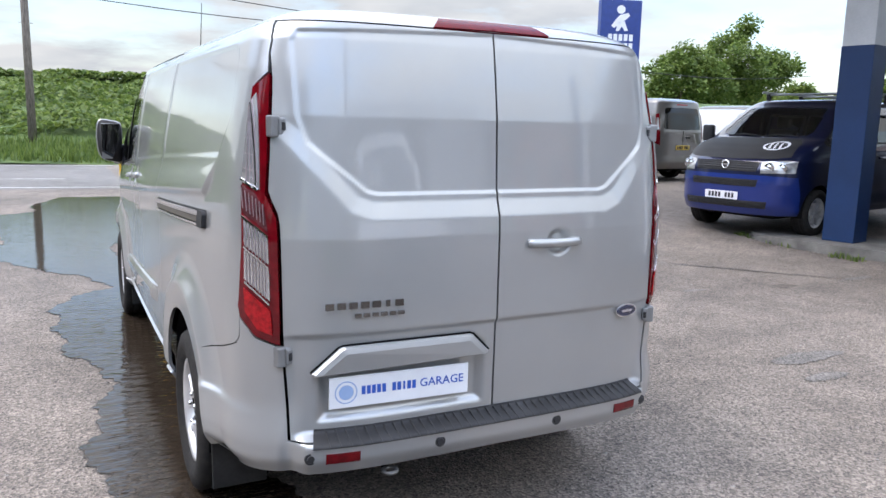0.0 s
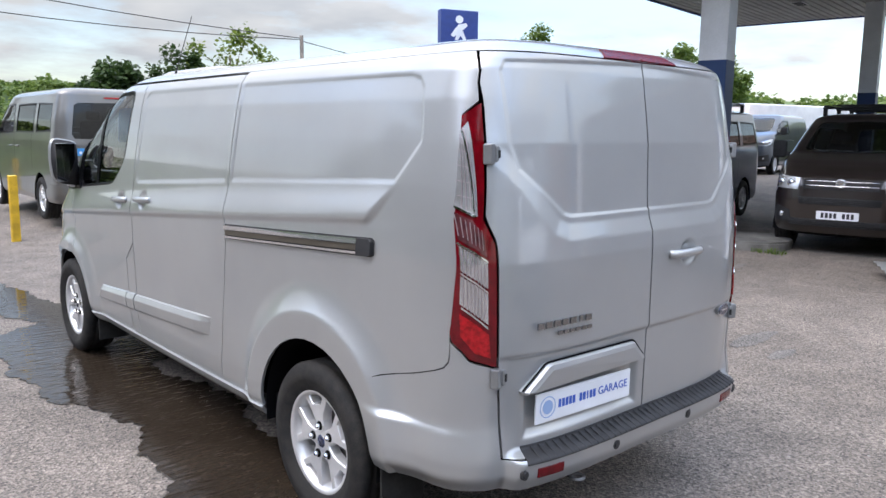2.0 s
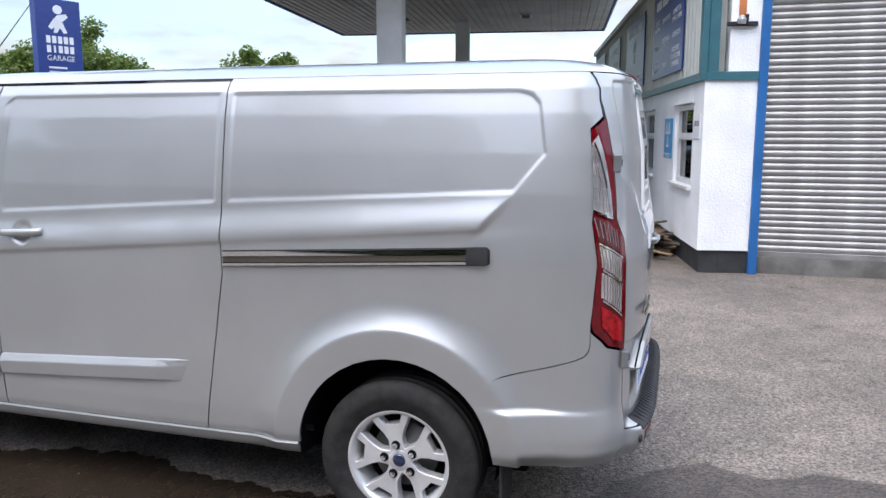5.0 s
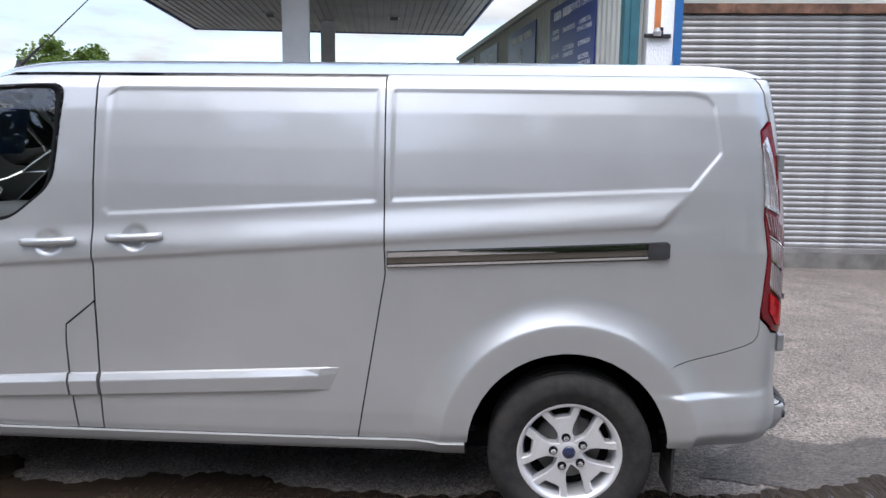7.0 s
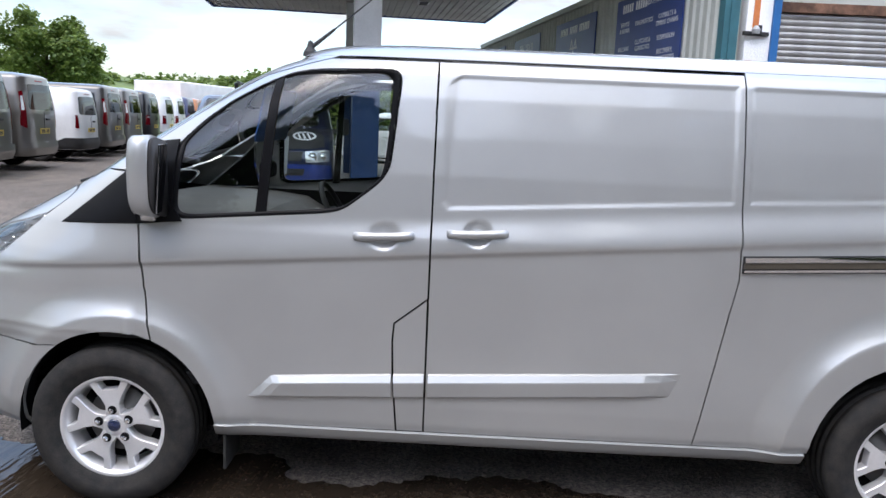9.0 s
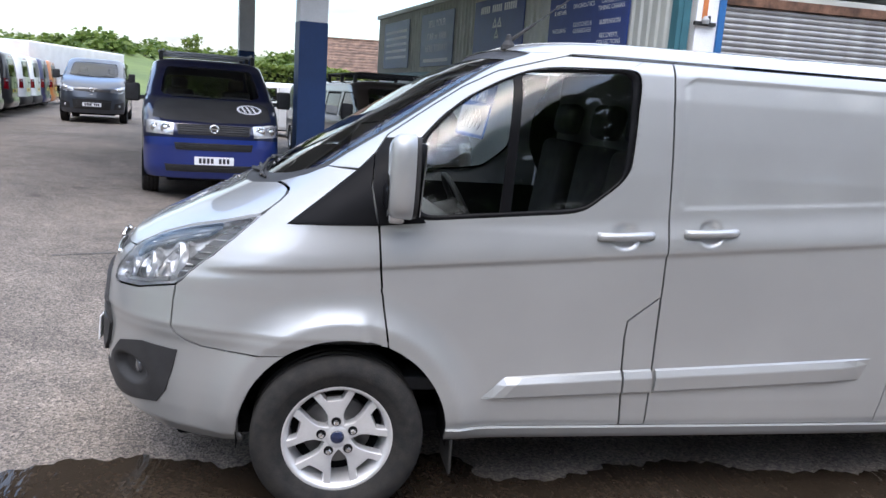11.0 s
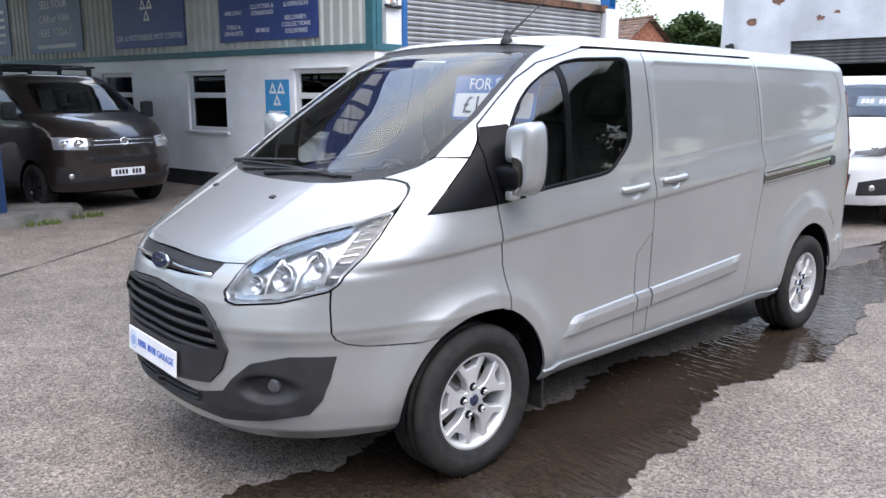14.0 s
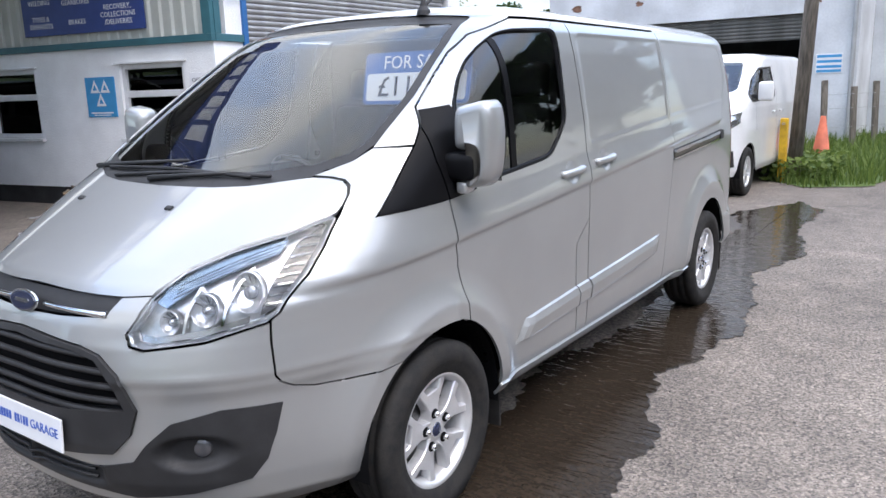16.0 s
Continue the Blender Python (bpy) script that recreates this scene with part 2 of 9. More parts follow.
def box(bm, x0, x1, y0, y1, z0, z1, bevel=0.0, m=None, seg=2):
    vs = [bm.verts.new(v) for v in ((x0, y0, z0), (x1, y0, z0), (x1, y1, z0), (x0, y1, z0), (x0, y0, z1), (x1, y0, z1), (x1, y1, z1), (x0, y1, z1))]
    fs = [bm.faces.new([vs[i] for i in f]) for f in ((0, 3, 2, 1), (4, 5, 6, 7), (0, 1, 5, 4), (1, 2, 6, 5), (2, 3, 7, 6), (3, 0, 4, 7))]
    if bevel:
        es = list({e for f in fs for e in f.edges})
        r = bmesh.ops.bevel(bm, geom=es, offset=bevel, segments=seg, affect="EDGES", profile=0.5)
        vs = list({v for f in r["faces"] for v in f.verts} | {v for v in vs if v.is_valid})
    if m is not None:
        bmesh.ops.transform(bm, matrix=m, verts=vs)
    return vs


def boxed(*a, **k):
    bm = bmesh.new()
    box(bm, *a, **k)
    return bm


def lathe(profile, steps=32, axis="z", m=None):
    """Turn (radius, height) pairs about an axis; returns verts and faces."""
    vs, fs = [], []
    k = len(profile)
    for i in range(steps):
        a = 2 * math.pi * i / steps
        for r, h in profile:
            c, s = r * math.cos(a), r * math.sin(a)
            vs.append({"z": (c, s, h), "x": (h, c, s), "y": (s, h, c)}[axis])
    for i in range(steps):
        j = (i + 1) % steps
        for q in range(k - 1):
            fs.append((i * k + q, j * k + q, j * k + q + 1, i * k + q + 1))
    if m is not None:
        vs = [tuple(m @ Vector(v)) for v in vs]
    return vs, fs


def merge(*pairs):
    vs, fs = [], []
    for v, f in pairs:
        o = len(vs)
        vs += [tuple(q) for q in v]
        fs += [tuple(i + o for i in q) for q in f]
    return vs, fs


def tube(points, radius, sides=8, taper=None):
    """A round bar along a line of points."""
    pts = [Vector(p) for p in points]
    vs, fs = [], []
    up = None
    for i, p in enumerate(pts):
        d = (pts[min(i + 1, len(pts) - 1)] - pts[max(i - 1, 0)]).normalized()
        if up is None:
            up = d.orthogonal().normalized()
        up = (up - d * up.dot(d)).normalized()
        side = d.cross(up)
        r = radius if taper is None else radius + (taper - radius) * i / (len(pts) - 1)
        for k in range(sides):
            a = 2 * math.pi * k / sides
            vs.append(tuple(p + (up * math.cos(a) + side * math.sin(a)) * r))
    n = len(pts)
    for i in range(n - 1):
        for k in range(sides):
            j = (k + 1) % sides
            fs.append((i * sides + k, i * sides + j, (i + 1) * sides + j, (i + 1) * sides + k))
    fs.append(tuple(range(sides))[::-1])
    fs.append(tuple((n - 1) * sides + k for k in range(sides)))
    return vs, fs


def slab(poly, z0, z1):
    """An upright prism over a plan outline (counter-clockwise)."""
    n = len(poly)
    vs = [(x, y, z0) for x, y in poly] + [(x, y, z1) for x, y in poly]
    fs = [tuple(range(n))[::-1], tuple(range(n, 2 * n))] + [(i, (i + 1) % n, n + (i + 1) % n, n + i) for i in range(n)]
    return vs, fs


def plate(poly, depth, m):
    """A flat shape in x, z with thickness in y, moved by m; its face looks to -y."""
    n = len(poly)
    vs = [m @ Vector((x, 0, z)) for x, z in poly] + [m @ Vector((x, depth, z)) for x, z in poly]
    fs = [tuple(range(n)), tuple(range(n, 2 * n))[::-1]] + [(i, n + i, n + (i + 1) % n, (i + 1) % n) for i in range(n)]
    return [tuple(v) for v in vs], fs


def oval(cx, cz, a, b, n=28):
    return [(cx + a * math.cos(2 * math.pi * k / n), cz + b * math.sin(2 * math.pi * k / n)) for k in range(n)]


def rrect(x0, x1, z0, z1, r, n=5):
    out = []
    for cx, cz, a0 in ((x1 - r, z1 - r, 0), (x0 + r, z1 - r, 90), (x0 + r, z0 + r, 180), (x1 - r, z0 + r, 270)):
        for k in range(n + 1):
            a = radians(a0 + 90 * k / n)
            out.append((cx + r * math.cos(a), cz + r * math.sin(a)))
    return out[::-1]


def lettering(text, size, mat, parent, m, name="lettering", align="CENTER", depth=0.001, shear=0.0, width=1.0):
    """Flat letters in the built-in font, facing local +z, as a mesh."""
    cu = bpy.data.curves.new(name, "FONT")
    cu.body, cu.size, cu.align_x, cu.align_y, cu.extrude, cu.shear = text, size, align, "CENTER", depth, shear
    cu.resolution_u = 2
    tmp = bpy.data.objects.new(name, cu)
    scene.collection.objects.link(tmp)
    me = bpy.data.meshes.new_from_object(tmp.evaluated_get(bpy.context.evaluated_depsgraph_get()))
    bpy.data.objects.remove(tmp)
    me.materials.clear()
    me.materials.append(mat)
    ob = new(name, me)
    if parent:
        ob.parent = parent
    ob.matrix_basis = m @ Matrix.Diagonal((width, 1, 1, 1))
    return ob

# ---- vehicle shells: a body outline at every height, turned into panels ----
def tab(rows):
    a = np.array(rows, float)
    return lambda z: np.interp(z, a[:, 0], a[:, 1])


def smooth01(a, b, x):
    t = np.clip((x - a) / (b - a), 0, 1)
    return t * t * (3 - 2 * t)


def poly_sdf(px, py, poly):
    """Signed distance to a closed outline, negative inside."""
    p = np.array(poly, float)
    q = np.roll(p, -1, 0)
    best = np.full(px.shape, 1e9)
    inside = np.zeros(px.shape, bool)
    for (ax, ay), (bx, by) in zip(p, q):
        ex, ey = bx - ax, by - ay
        t = np.clip(((px - ax) * ex + (py - ay) * ey) / (ex * ex + ey * ey + 1e-12), 0, 1)
        best = np.minimum(best, np.hypot(px - ax - t * ex, py - ay - t * ey))
        if abs(ey) > 1e-12:
            inside ^= ((ay > py) != (by > py)) & (px < ex * (py - ay) / ey + ax)
    return np.where(inside, -best, best)


SIDE = [-1]


class Shell:
    """Half a vehicle body (x < 0 side): u runs from the middle of the tail round to the middle of the nose, v is the height and, past the eaves, the way over the roof."""

    UR, UF, RV = 1.2, 1.4, 0.35

    def __init__(self, W, yr, yf, y0f, nf, zs, ztop, y0r=-0.5, nr=3.8, disp=None, roof_pow=7, spine=0.25, crown=0.018, crown_rear=None):
        self.W, self.yr, self.yf, self.y0f, self.nf = tab(W), tab(yr), tab(yf), tab(y0f), tab(nf)
        self.zs, self.ztop, self.y0r, self.nr, self.disp, self.roof_pow, self.spine, self.crown = zs, ztop, y0r, nr, disp, roof_pow, spine, crown
        self.crown_rear = crown if crown_rear is None else crown_rear
        self.US = 3.7
        self.UT = self.UR + self.US + self.UF
        self.VT = zs + self.RV
        self.mid = 0.5 * (self.yr(zs) + self.yf(zs))

    def at(self, u, v, extra=0.0):
        u, v = np.broadcast_arrays(np.asarray(u, float), np.asarray(v, float))
        z = np.minimum(v, self.zs)
        c = 1 - np.clip((v - self.zs) / self.RV, 0, 1)
        W, yr, yf, y0f, nf = self.W(z), self.yr(z), self.yf(z), self.y0f(z), self.nf(z)
        rear, front = u < self.UR, u > self.UR + self.US
        th = np.where(rear, u / self.UR, np.where(front, (self.UT - u) / self.UF, 1.0)) * math.pi / 2
        n = np.where(rear, self.nr, nf)
        ct, st = np.clip(np.cos(th), 0, 1), np.clip(np.sin(th), 0, 1)
        r = (ct ** n + st ** n) ** (-1 / n)
        L = np.where(rear, self.y0r - yr, yf - y0f)
        x = W * st * r
        y = np.where(rear, self.y0r - L * ct * r, np.where(front, y0f + L * ct * r, self.y0r + (u - self.UR) / self.US * (y0f - self.y0r)))
        nx, ny = (st * r) ** (n - 1) / W, np.where(rear, -1, 1) * (ct * r) ** (n - 1) / np.maximum(L, 0.01)
        nn = np.hypot(nx, ny) + 1e-9
        nx, ny = nx / nn, ny / nn
        x = x * (1 - np.where(y < 1.6, self.crown_rear, self.crown) * ((y - 1.6) / 2.2) ** 2)
        d = extra + (self.disp(y, x, z, np.where(rear, -1, np.where(front, 1, 0))) if self.disp else 0.0)
        k = smooth01(0.0, 0.3, c)
        x, y = x + nx * d * k, y + ny * d
        x = x * c
        y = self.mid + (y - self.mid) * (1 - (1 - self.spine) * (1 - c) ** 1.3)
        z = z + (self.ztop + extra - self.zs) * (1 - c ** self.roof_pow)
        return np.stack([-x, y, z], -1)

    def us(self, y, z):
        """u of a place on the flank, by its y."""
        z = min(z, self.zs)
        y0f = float(self.y0f(z))
        if y < self.y0r:
            L, n = self.y0r - float(self.yr(z)), self.nr
            g = lambda t: np.cos(t) * (np.cos(t) ** n + np.sin(t) ** n) ** (-1 / n)
            th = np.interp(-(self.y0r - y) / L, -g(np.linspace(0, math.pi / 2, 400)), np.linspace(0, math.pi / 2, 400))
            return self.UR * float(th) / (math.pi / 2)
        if y > y0f:
            L, n = float(self.yf(z)) - y0f, float(self.nf(z))
            g = lambda t: np.cos(t) * (np.cos(t) ** n + np.sin(t) ** n) ** (-1 / n)
            th = np.interp(-(y - y0f) / L, -g(np.linspace(0, math.pi / 2, 400)), np.linspace(0, math.pi / 2, 400))
            return self.UT - self.UF * float(th) / (math.pi / 2)
        return self.UR + self.US * (y - self.y0r) / (y0f - self.y0r)

    def ux(self, x, z, front):
        """u of a place on the tail or the nose, by its distance from the middle."""
        z = min(z, self.zs)
        n = float(self.nf(z)) if front else self.nr
        t = np.linspace(0, math.pi / 2, 400)
        th = float(np.interp(abs(x) / float(self.W(z)), np.sin(t) * (np.cos(t) ** n + np.sin(t) ** n) ** (-1 / n), t)) / (math.pi / 2)
        return self.UT - self.UF * th if front else self.UR * th

    def path(self, pts, step=0.03):
        """Outline points ('s', y, z), ('r', x, z), ('f', x, z) or ('u', u, v) as u, v, with the legs between alike ones divided."""
        out = []
        for i, p in enumerate(pts):
            q = pts[(i + 1) % len(pts)]
            k = max(1, int(math.hypot(q[1] - p[1], q[2] - p[2]) / step)) if p[0] == q[0] else 1
            for j in range(k):
                a, b = p[1] + (q[1] - p[1]) * j / k, p[2] + (q[2] - p[2]) * j / k
                out.append((self.us(a, b), b) if p[0] == "s" else (a, b) if p[0] == "u" else (self.ux(a, b, p[0] == "f"), b))
        return out


def half_plane(poly, axis, value, keep_less):
    out = []
    n = len(poly)
    for i in range(n):
        a, b = poly[i], poly[(i + 1) % n]
        da, db = (value - a[axis], value - b[axis]) if keep_less else (a[axis] - value, b[axis] - value)
        if da >= 0:
            out.append(a)
        if (da > 0 and db < 0) or (da < 0 and db > 0):
            t = da / (da - db)
            q = [a[0] + (b[0] - a[0]) * t, a[1] + (b[1] - a[1]) * t]
            q[axis] = value
            out.append(tuple(q))
    return out


def area2(p):
    return sum(p[i][0] * p[(i + 1) % len(p)][1] - p[(i + 1) % len(p)][0] * p[i][1] for i in range(len(p)))


def inset_poly(p, g):
    if area2(p) < 0:
        p = p[::-1]
    n, out = len(p), []
    for i in range(n):
        a, b, c = p[i - 1], p[i], p[(i + 1) % n]
        e1, e2 = (b[0] - a[0], b[1] - a[1]), (c[0] - b[0], c[1] - b[1])
        l1, l2 = math.hypot(*e1) or 1e-9, math.hypot(*e2) or 1e-9
        n1, n2 = (-e1[1] / l1, e1[0] / l1), (-e2[1] / l2, e2[0] / l2)
        m = (n1[0] + n2[0], n1[1] + n2[1])
        k = g / max(0.35, 1 + n1[0] * n2[0] + n1[1] * n2[1])
        out.append((b[0] + m[0] * k, b[1] + m[1] * k))
    return out


def keyhole(outer, hole):
    """One outline out of an outline and a hole in it."""
    if area2(outer) < 0:
        outer = outer[::-1]
    if area2(hole) > 0:
        hole = hole[::-1]
    i, j = min(((i, j) for i in range(len(outer)) for j in range(len(hole))), key=lambda q: (outer[q[0]][0] - hole[q[1]][0]) ** 2 + (outer[q[0]][1] - hole[q[1]][1]) ** 2)
    return outer[:i + 1] + hole[j:] + hole[:j + 1] + outer[i:]


def panel(shell, poly, du=0.016, dv=0.009, side=-1, rim=0.014, gap=0.0018, extra=0.0, flip_rim=False, jig=0.0):
    """The piece of a shell inside an outline in u, v, as verts and faces with turned-in edges. side: -1, 1, or 0 for both halves in one."""
    SIDE[0] = side
    if gap:
        old = poly if area2(poly) > 0 else poly[::-1]
        poly = inset_poly(poly, gap)
        if side == 0:
            poly = [(b[0] if b[0] < 1e-6 or b[0] > shell.UT - 1e-6 else a[0], a[1]) for a, b in zip(poly, old)]
    elif area2(poly) < 0:
        poly = poly[::-1]
    if side == 0:
        poly = [(min(max(a, 0.0), shell.UT), b) for a, b in poly]
    index, uv, faces = {}, [], []

    def vid(p):
        key = (round(p[0] * 2e5), round(p[1] * 2e5))
        if key not in index:
            index[key] = len(uv)
            uv.append(p)
        return index[key]

    v0, v1 = min(p[1] for p in poly), max(p[1] for p in poly)
    rest = poly
    i = math.floor(v0 / dv + 1e-6) + 1
    while rest:
        row = half_plane(rest, 1, i * dv, True)
        rest = half_plane(rest, 1, i * dv, False)
        if len(row) > 2:
            right = row
            j = math.floor(min(p[0] for p in row) / du + 1e-6) + 1
            last = max(p[0] for p in row)
            while right:
                cell = half_plane(right, 0, j * du, True)
                right = half_plane(right, 0, j * du, False) if j * du < last else []
                if len(cell) > 2 and abs(area2(cell)) > 2e-8:
                    f = []
                    for p in cell:
                        k = vid(p)
                        if not f or f[-1] != k:
                            f.append(k)
                    if f[0] == f[-1]:
                        f.pop()
                    stack = []
                    for k in f:
                        if k in stack:
                            ring = stack[stack.index(k):]
                            stack = stack[:stack.index(k) + 1]
                            if len(ring) > 2 and area2([uv[q] for q in ring]) > 1e-8:
                                faces.append(ring)
                        else:
                            stack.append(k)
                    if len(stack) > 2 and area2([uv[q] for q in stack]) > 1e-8:
                        faces.append(stack)
                j += 1
        i += 1
        if i * dv > v1 + 2 * dv:
            break
    a = np.array(uv)
    co = shell.at(a[:, 0], a[:, 1], extra)
    e = 0.004
    tu = shell.at(np.minimum(a[:, 0] + e, shell.UT), a[:, 1]) - shell.at(np.maximum(a[:, 0] - e, 0), a[:, 1])
    tv = shell.at(a[:, 0], a[:, 1] + e) - shell.at(a[:, 0], a[:, 1] - e)
    nrm = np.cross(tv, tu)
    nrm /= np.linalg.norm(nrm, axis=1, keepdims=True) + 1e-12
    count = {}
    for f in faces:
        for p, q in zip(f, f[1:] + f[:1]):
            count[(min(p, q), max(p, q))] = count.get((min(p, q), max(p, q)), 0) + 1
    co = [tuple(p) for p in co]
    faces = [tuple(f[::-1]) for f in faces]
    if rim:
        inner = {}
        centre = (1e-4, shell.UT - 1e-4)
        base = list(faces)
        edges = {k for k, n in count.items() if n == 1}
        for f in base:
            for p, q in zip(f, f[1:] + f[:1]):
                if (min(p, q), max(p, q)) in edges:
                    if side == 0 and all(uv[k][0] < centre[0] or uv[k][0] > centre[1] for k in (p, q)):
                        continue
                    if side == 0 and all(uv[k][1] > shell.VT - 1e-3 for k in (p, q)):
                        continue
                    for k in (p, q):
                        if k not in inner:
                            inner[k] = len(co)
                            co.append(co[k])
                            co.append(tuple(np.array(co[k]) - nrm[k] * rim))
                    faces.append((inner[q], inner[p], inner[p] + 1, inner[q] + 1))
    if side == 0:
        mirrored = [(-x, y, z) for x, y, z in co]
        n = len(co)
        return weld(co + mirrored, faces + [tuple(k + n for k in f[::-1]) for f in faces])
    if side == 1:
        co = [(-x, y, z) for x, y, z in co]
        faces = [f[::-1] for f in faces]
    return co, faces


def ring_strip(shell, outer, inner, side, extra=0.0, depth=0.01):
    """A band between two outlines of equally many points, with turned-in inner and outer edges."""
    n = len(outer)
    rows = [(outer, extra - depth), (outer, extra), (inner, extra), (inner, extra - depth)]
    co = []
    for line, e in rows:
        a = np.array(line)
        co += [(x * -side, y, z) for x, y, z in shell.at(a[:, 0], a[:, 1], e)]
    fs = []
    for r in range(3):
        for i in range(n):
            j = (i + 1) % n
            fs.append((r * n + i, r * n + j, (r + 1) * n + j, (r + 1) * n + i))
    return co, fs if side > 0 else [f[::-1] for f in fs]


def weld(co, faces):
    index, keep, to = {}, [], []
    for p in co:
        key = (round(p[0] * 1e5) if abs(p[0]) > 3e-4 else 0, round(p[1] * 1e5), round(p[2] * 1e5)) if abs(p[0]) < 3e-4 else None
        if key is None:
            to.append(len(keep)); keep.append(p)
        else:
            if key not in index:
                index[key] = len(keep); keep.append((0.0, p[1], p[2]))
            to.append(index[key])
    out = []
    for f in faces:
        g = [to[k] for k in f]
        if len(set(g)) == len(g):
            out.append(tuple(g))
    return keep, out

# ---- the silver van ----
def ZW(y):
    return 1.212 + 0.068 * (3.164 - y)


def ZC(y):
    return 1.053 + 0.0757 * (3.167 - y)


SLIDE_PANEL = [(1.965, 1.345), (1.94, 1.318), (0.815, 1.388), (0.815, 1.848), (1.915, 1.845), (1.95, 1.815)]
QUARTER_PANEL = [(0.758, 1.392), (-0.455, 1.452), (-0.575, 1.60), (-0.545, 1.79), (-0.515, 1.825), (-0.46, 1.842), (0.758, 1.848)]
TAIL_PANEL = [(-0.464, 1.345), (-0.50, 1.355), (-0.69, 1.51), (-0.722, 1.60), (-0.722, 1.84), (-0.70, 1.875), (0.0, 1.90), (0.70, 1.875), (0.722, 1.84), (0.722, 1.60), (0.69, 1.51), (0.50, 1.355), (0.464, 1.345)]
TAIL_LOWER = [(-0.49, 1.262), (-0.56, 1.29), (-0.80, 1.56), (-0.84, 1.95), (0.84, 1.95), (0.80, 1.56), (0.56, 1.29), (0.49, 1.262)]
ARCH_R, ARCH_F = (0.015, 0.37, 0.415), (3.277, 0.355, 0.408)


def van_relief(y, x, z, where):
    d = np.zeros(np.shape(y))
    side = where >= 0
    # shoulder between the two swage lines, cut off slantwise at the tail
    zw, zc = ZW(y), ZC(y)
    end = smooth01(-0.02, 0.02, (y + 0.40) - (z - 1.38) * -0.95) * (1 - smooth01(3.62, 3.95, y))
    ramp = 1 - smooth01(0, 1, (z - zc) / np.maximum(zw - zc, 0.02))
    below = lambda near_, far_: 0.62 * near_ * (1 - smooth01(0.0, 0.024, zc - z)) + 0.38 * far_ * (1 - smooth01(0.03, 0.42, zc - z))
    fade = end + (smooth01(-0.45, 0.45, (y + 0.40) - (z - 1.38) * -0.95) - end) * smooth01(0.0, 0.05, zc - z)
    d = d + np.where(side | (y > -0.6), 0.020 * np.where(z > zc, end * ramp, below(end, fade)), 0)
    # sunk side panels
    for p in (SLIDE_PANEL, QUARTER_PANEL):
        near = (y > -0.7) & (y < 2.05) & (z > 1.25) & (where == 0) | (where == -1) & (y > -0.7) & (np.abs(x) > 0.5)
        s = np.where(near, poly_sdf(y, z, p), 1.0)
        d = d - 0.0042 * (1 - smooth01(-0.012, 0.004, s))
    # flared arches
    for (cy, cz, r), big, amp in ((ARCH_R, 0.66, 0.044), (ARCH_F, 0.60, 0.036)):
        q = np.hypot(y - cy, (z - cz) * (1.0 if cz > 0.36 else 1.0))
        rise = np.clip((big - q) / 0.13, 0, 1) ** 1.7 - 0.16 * smooth01(0.0, 0.16, big - 0.13 - q)
        d = d + amp * rise * (np.abs(x) > 0.6) * smooth01(0.2, 0.45, z)
    # sill turned under
    d = d - 0.03 * smooth01(0.42, 0.30, z) * ((y > 0.3) & (y < 3.0))
    # rear bumper stands out below a ledge
    d = d + 0.020 * smooth01(0.628, 0.600, z) * smooth01(-0.30, -0.50, y) * smooth01(0.36, 0.44, z) * (1 - 0.6 * smooth01(-0.52, -0.70, y)) * (np.abs(x) > 0.6) * smooth01(-0.86, -0.72, y)
    # tail: sunk upper panels with a broad bevel below, number plate recess
    tail = (where == -1)
    ax = np.abs(x)
    s = poly_sdf(ax, z, TAIL_PANEL)
    s2 = poly_sdf(ax, z, TAIL_LOWER)
    up = np.where(tail, 1.0, 0.0)
    d = d - up * 0.006 * (1 - smooth01(-0.007, 0.002, s)) - up * 0.016 * np.clip(-s2 / 0.06, 0, 1) * smooth01(1.90, 1.34, z)
    d = d - up * 0.012 * smooth01(0.885, 0.865, z) * (1 - smooth01(0.74, 0.80, ax))
    # bumper ledge and its soft corners
    low = smooth01(0.545, 0.505, z) * (1 - smooth01(0.70, 0.76, ax)) + 0.30 * smooth01(0.66, 0.50, z) * smooth01(0.70, 0.76, ax)
    d = d + np.where(tail, 0.065 * low, 0.0) * smooth01(-0.45, -0.72, y) - np.where(tail, 0.03 * smooth01(0.46, 0.38, z), 0)
    # number plate recess on the near tail door
    rec = poly_sdf(ax, z, [(0.675, 0.57), (0.045, 0.57), (0.045, 0.80), (0.09, 0.835), (0.57, 0.835), (0.675, 0.76)])
    d = d - np.where(tail & (SIDE[0] == -1), 0.022 * (1 - smooth01(-0.03, 0.005, rec)), 0.0)
    # hollow round each door handle
    for hy, hz in ((2.19, 1.20), (1.82, 1.226)):
        d = d - 0.016 * (1 - smooth01(0.5, 1.0, np.hypot((y - hy) / 0.062, (z - hz) / 0.058))) * (where == 0)
    d = d - np.where(tail & (SIDE[0] == 1), 0.016 * (1 - smooth01(0.5, 1.0, np.hypot((ax - 0.262) / 0.062, (z - 1.155) / 0.058))), 0)
    # nose: bonnet hollow edges and chin
    nose = (where == 1)
    d = d + nose * 0.010 * np.exp(-((z - 0.735) / 0.03) ** 2) * smooth01(0.35, 0.7, ax)
    fog = ((ax - 0.635) / 0.095) ** 2 + ((z - 0.525) / 0.062) ** 2
    d = d - nose * 0.035 * (1 - smooth01(0.35, 1.0, fog))
    chin = poly_sdf(ax, z, [(0.0, 0.49), (0.30, 0.47), (0.36, 0.47), (0.36, 0.40), (0.0, 0.40)])
    d = d - nose * 0.02 * (1 - smooth01(-0.02, 0.006, chin))
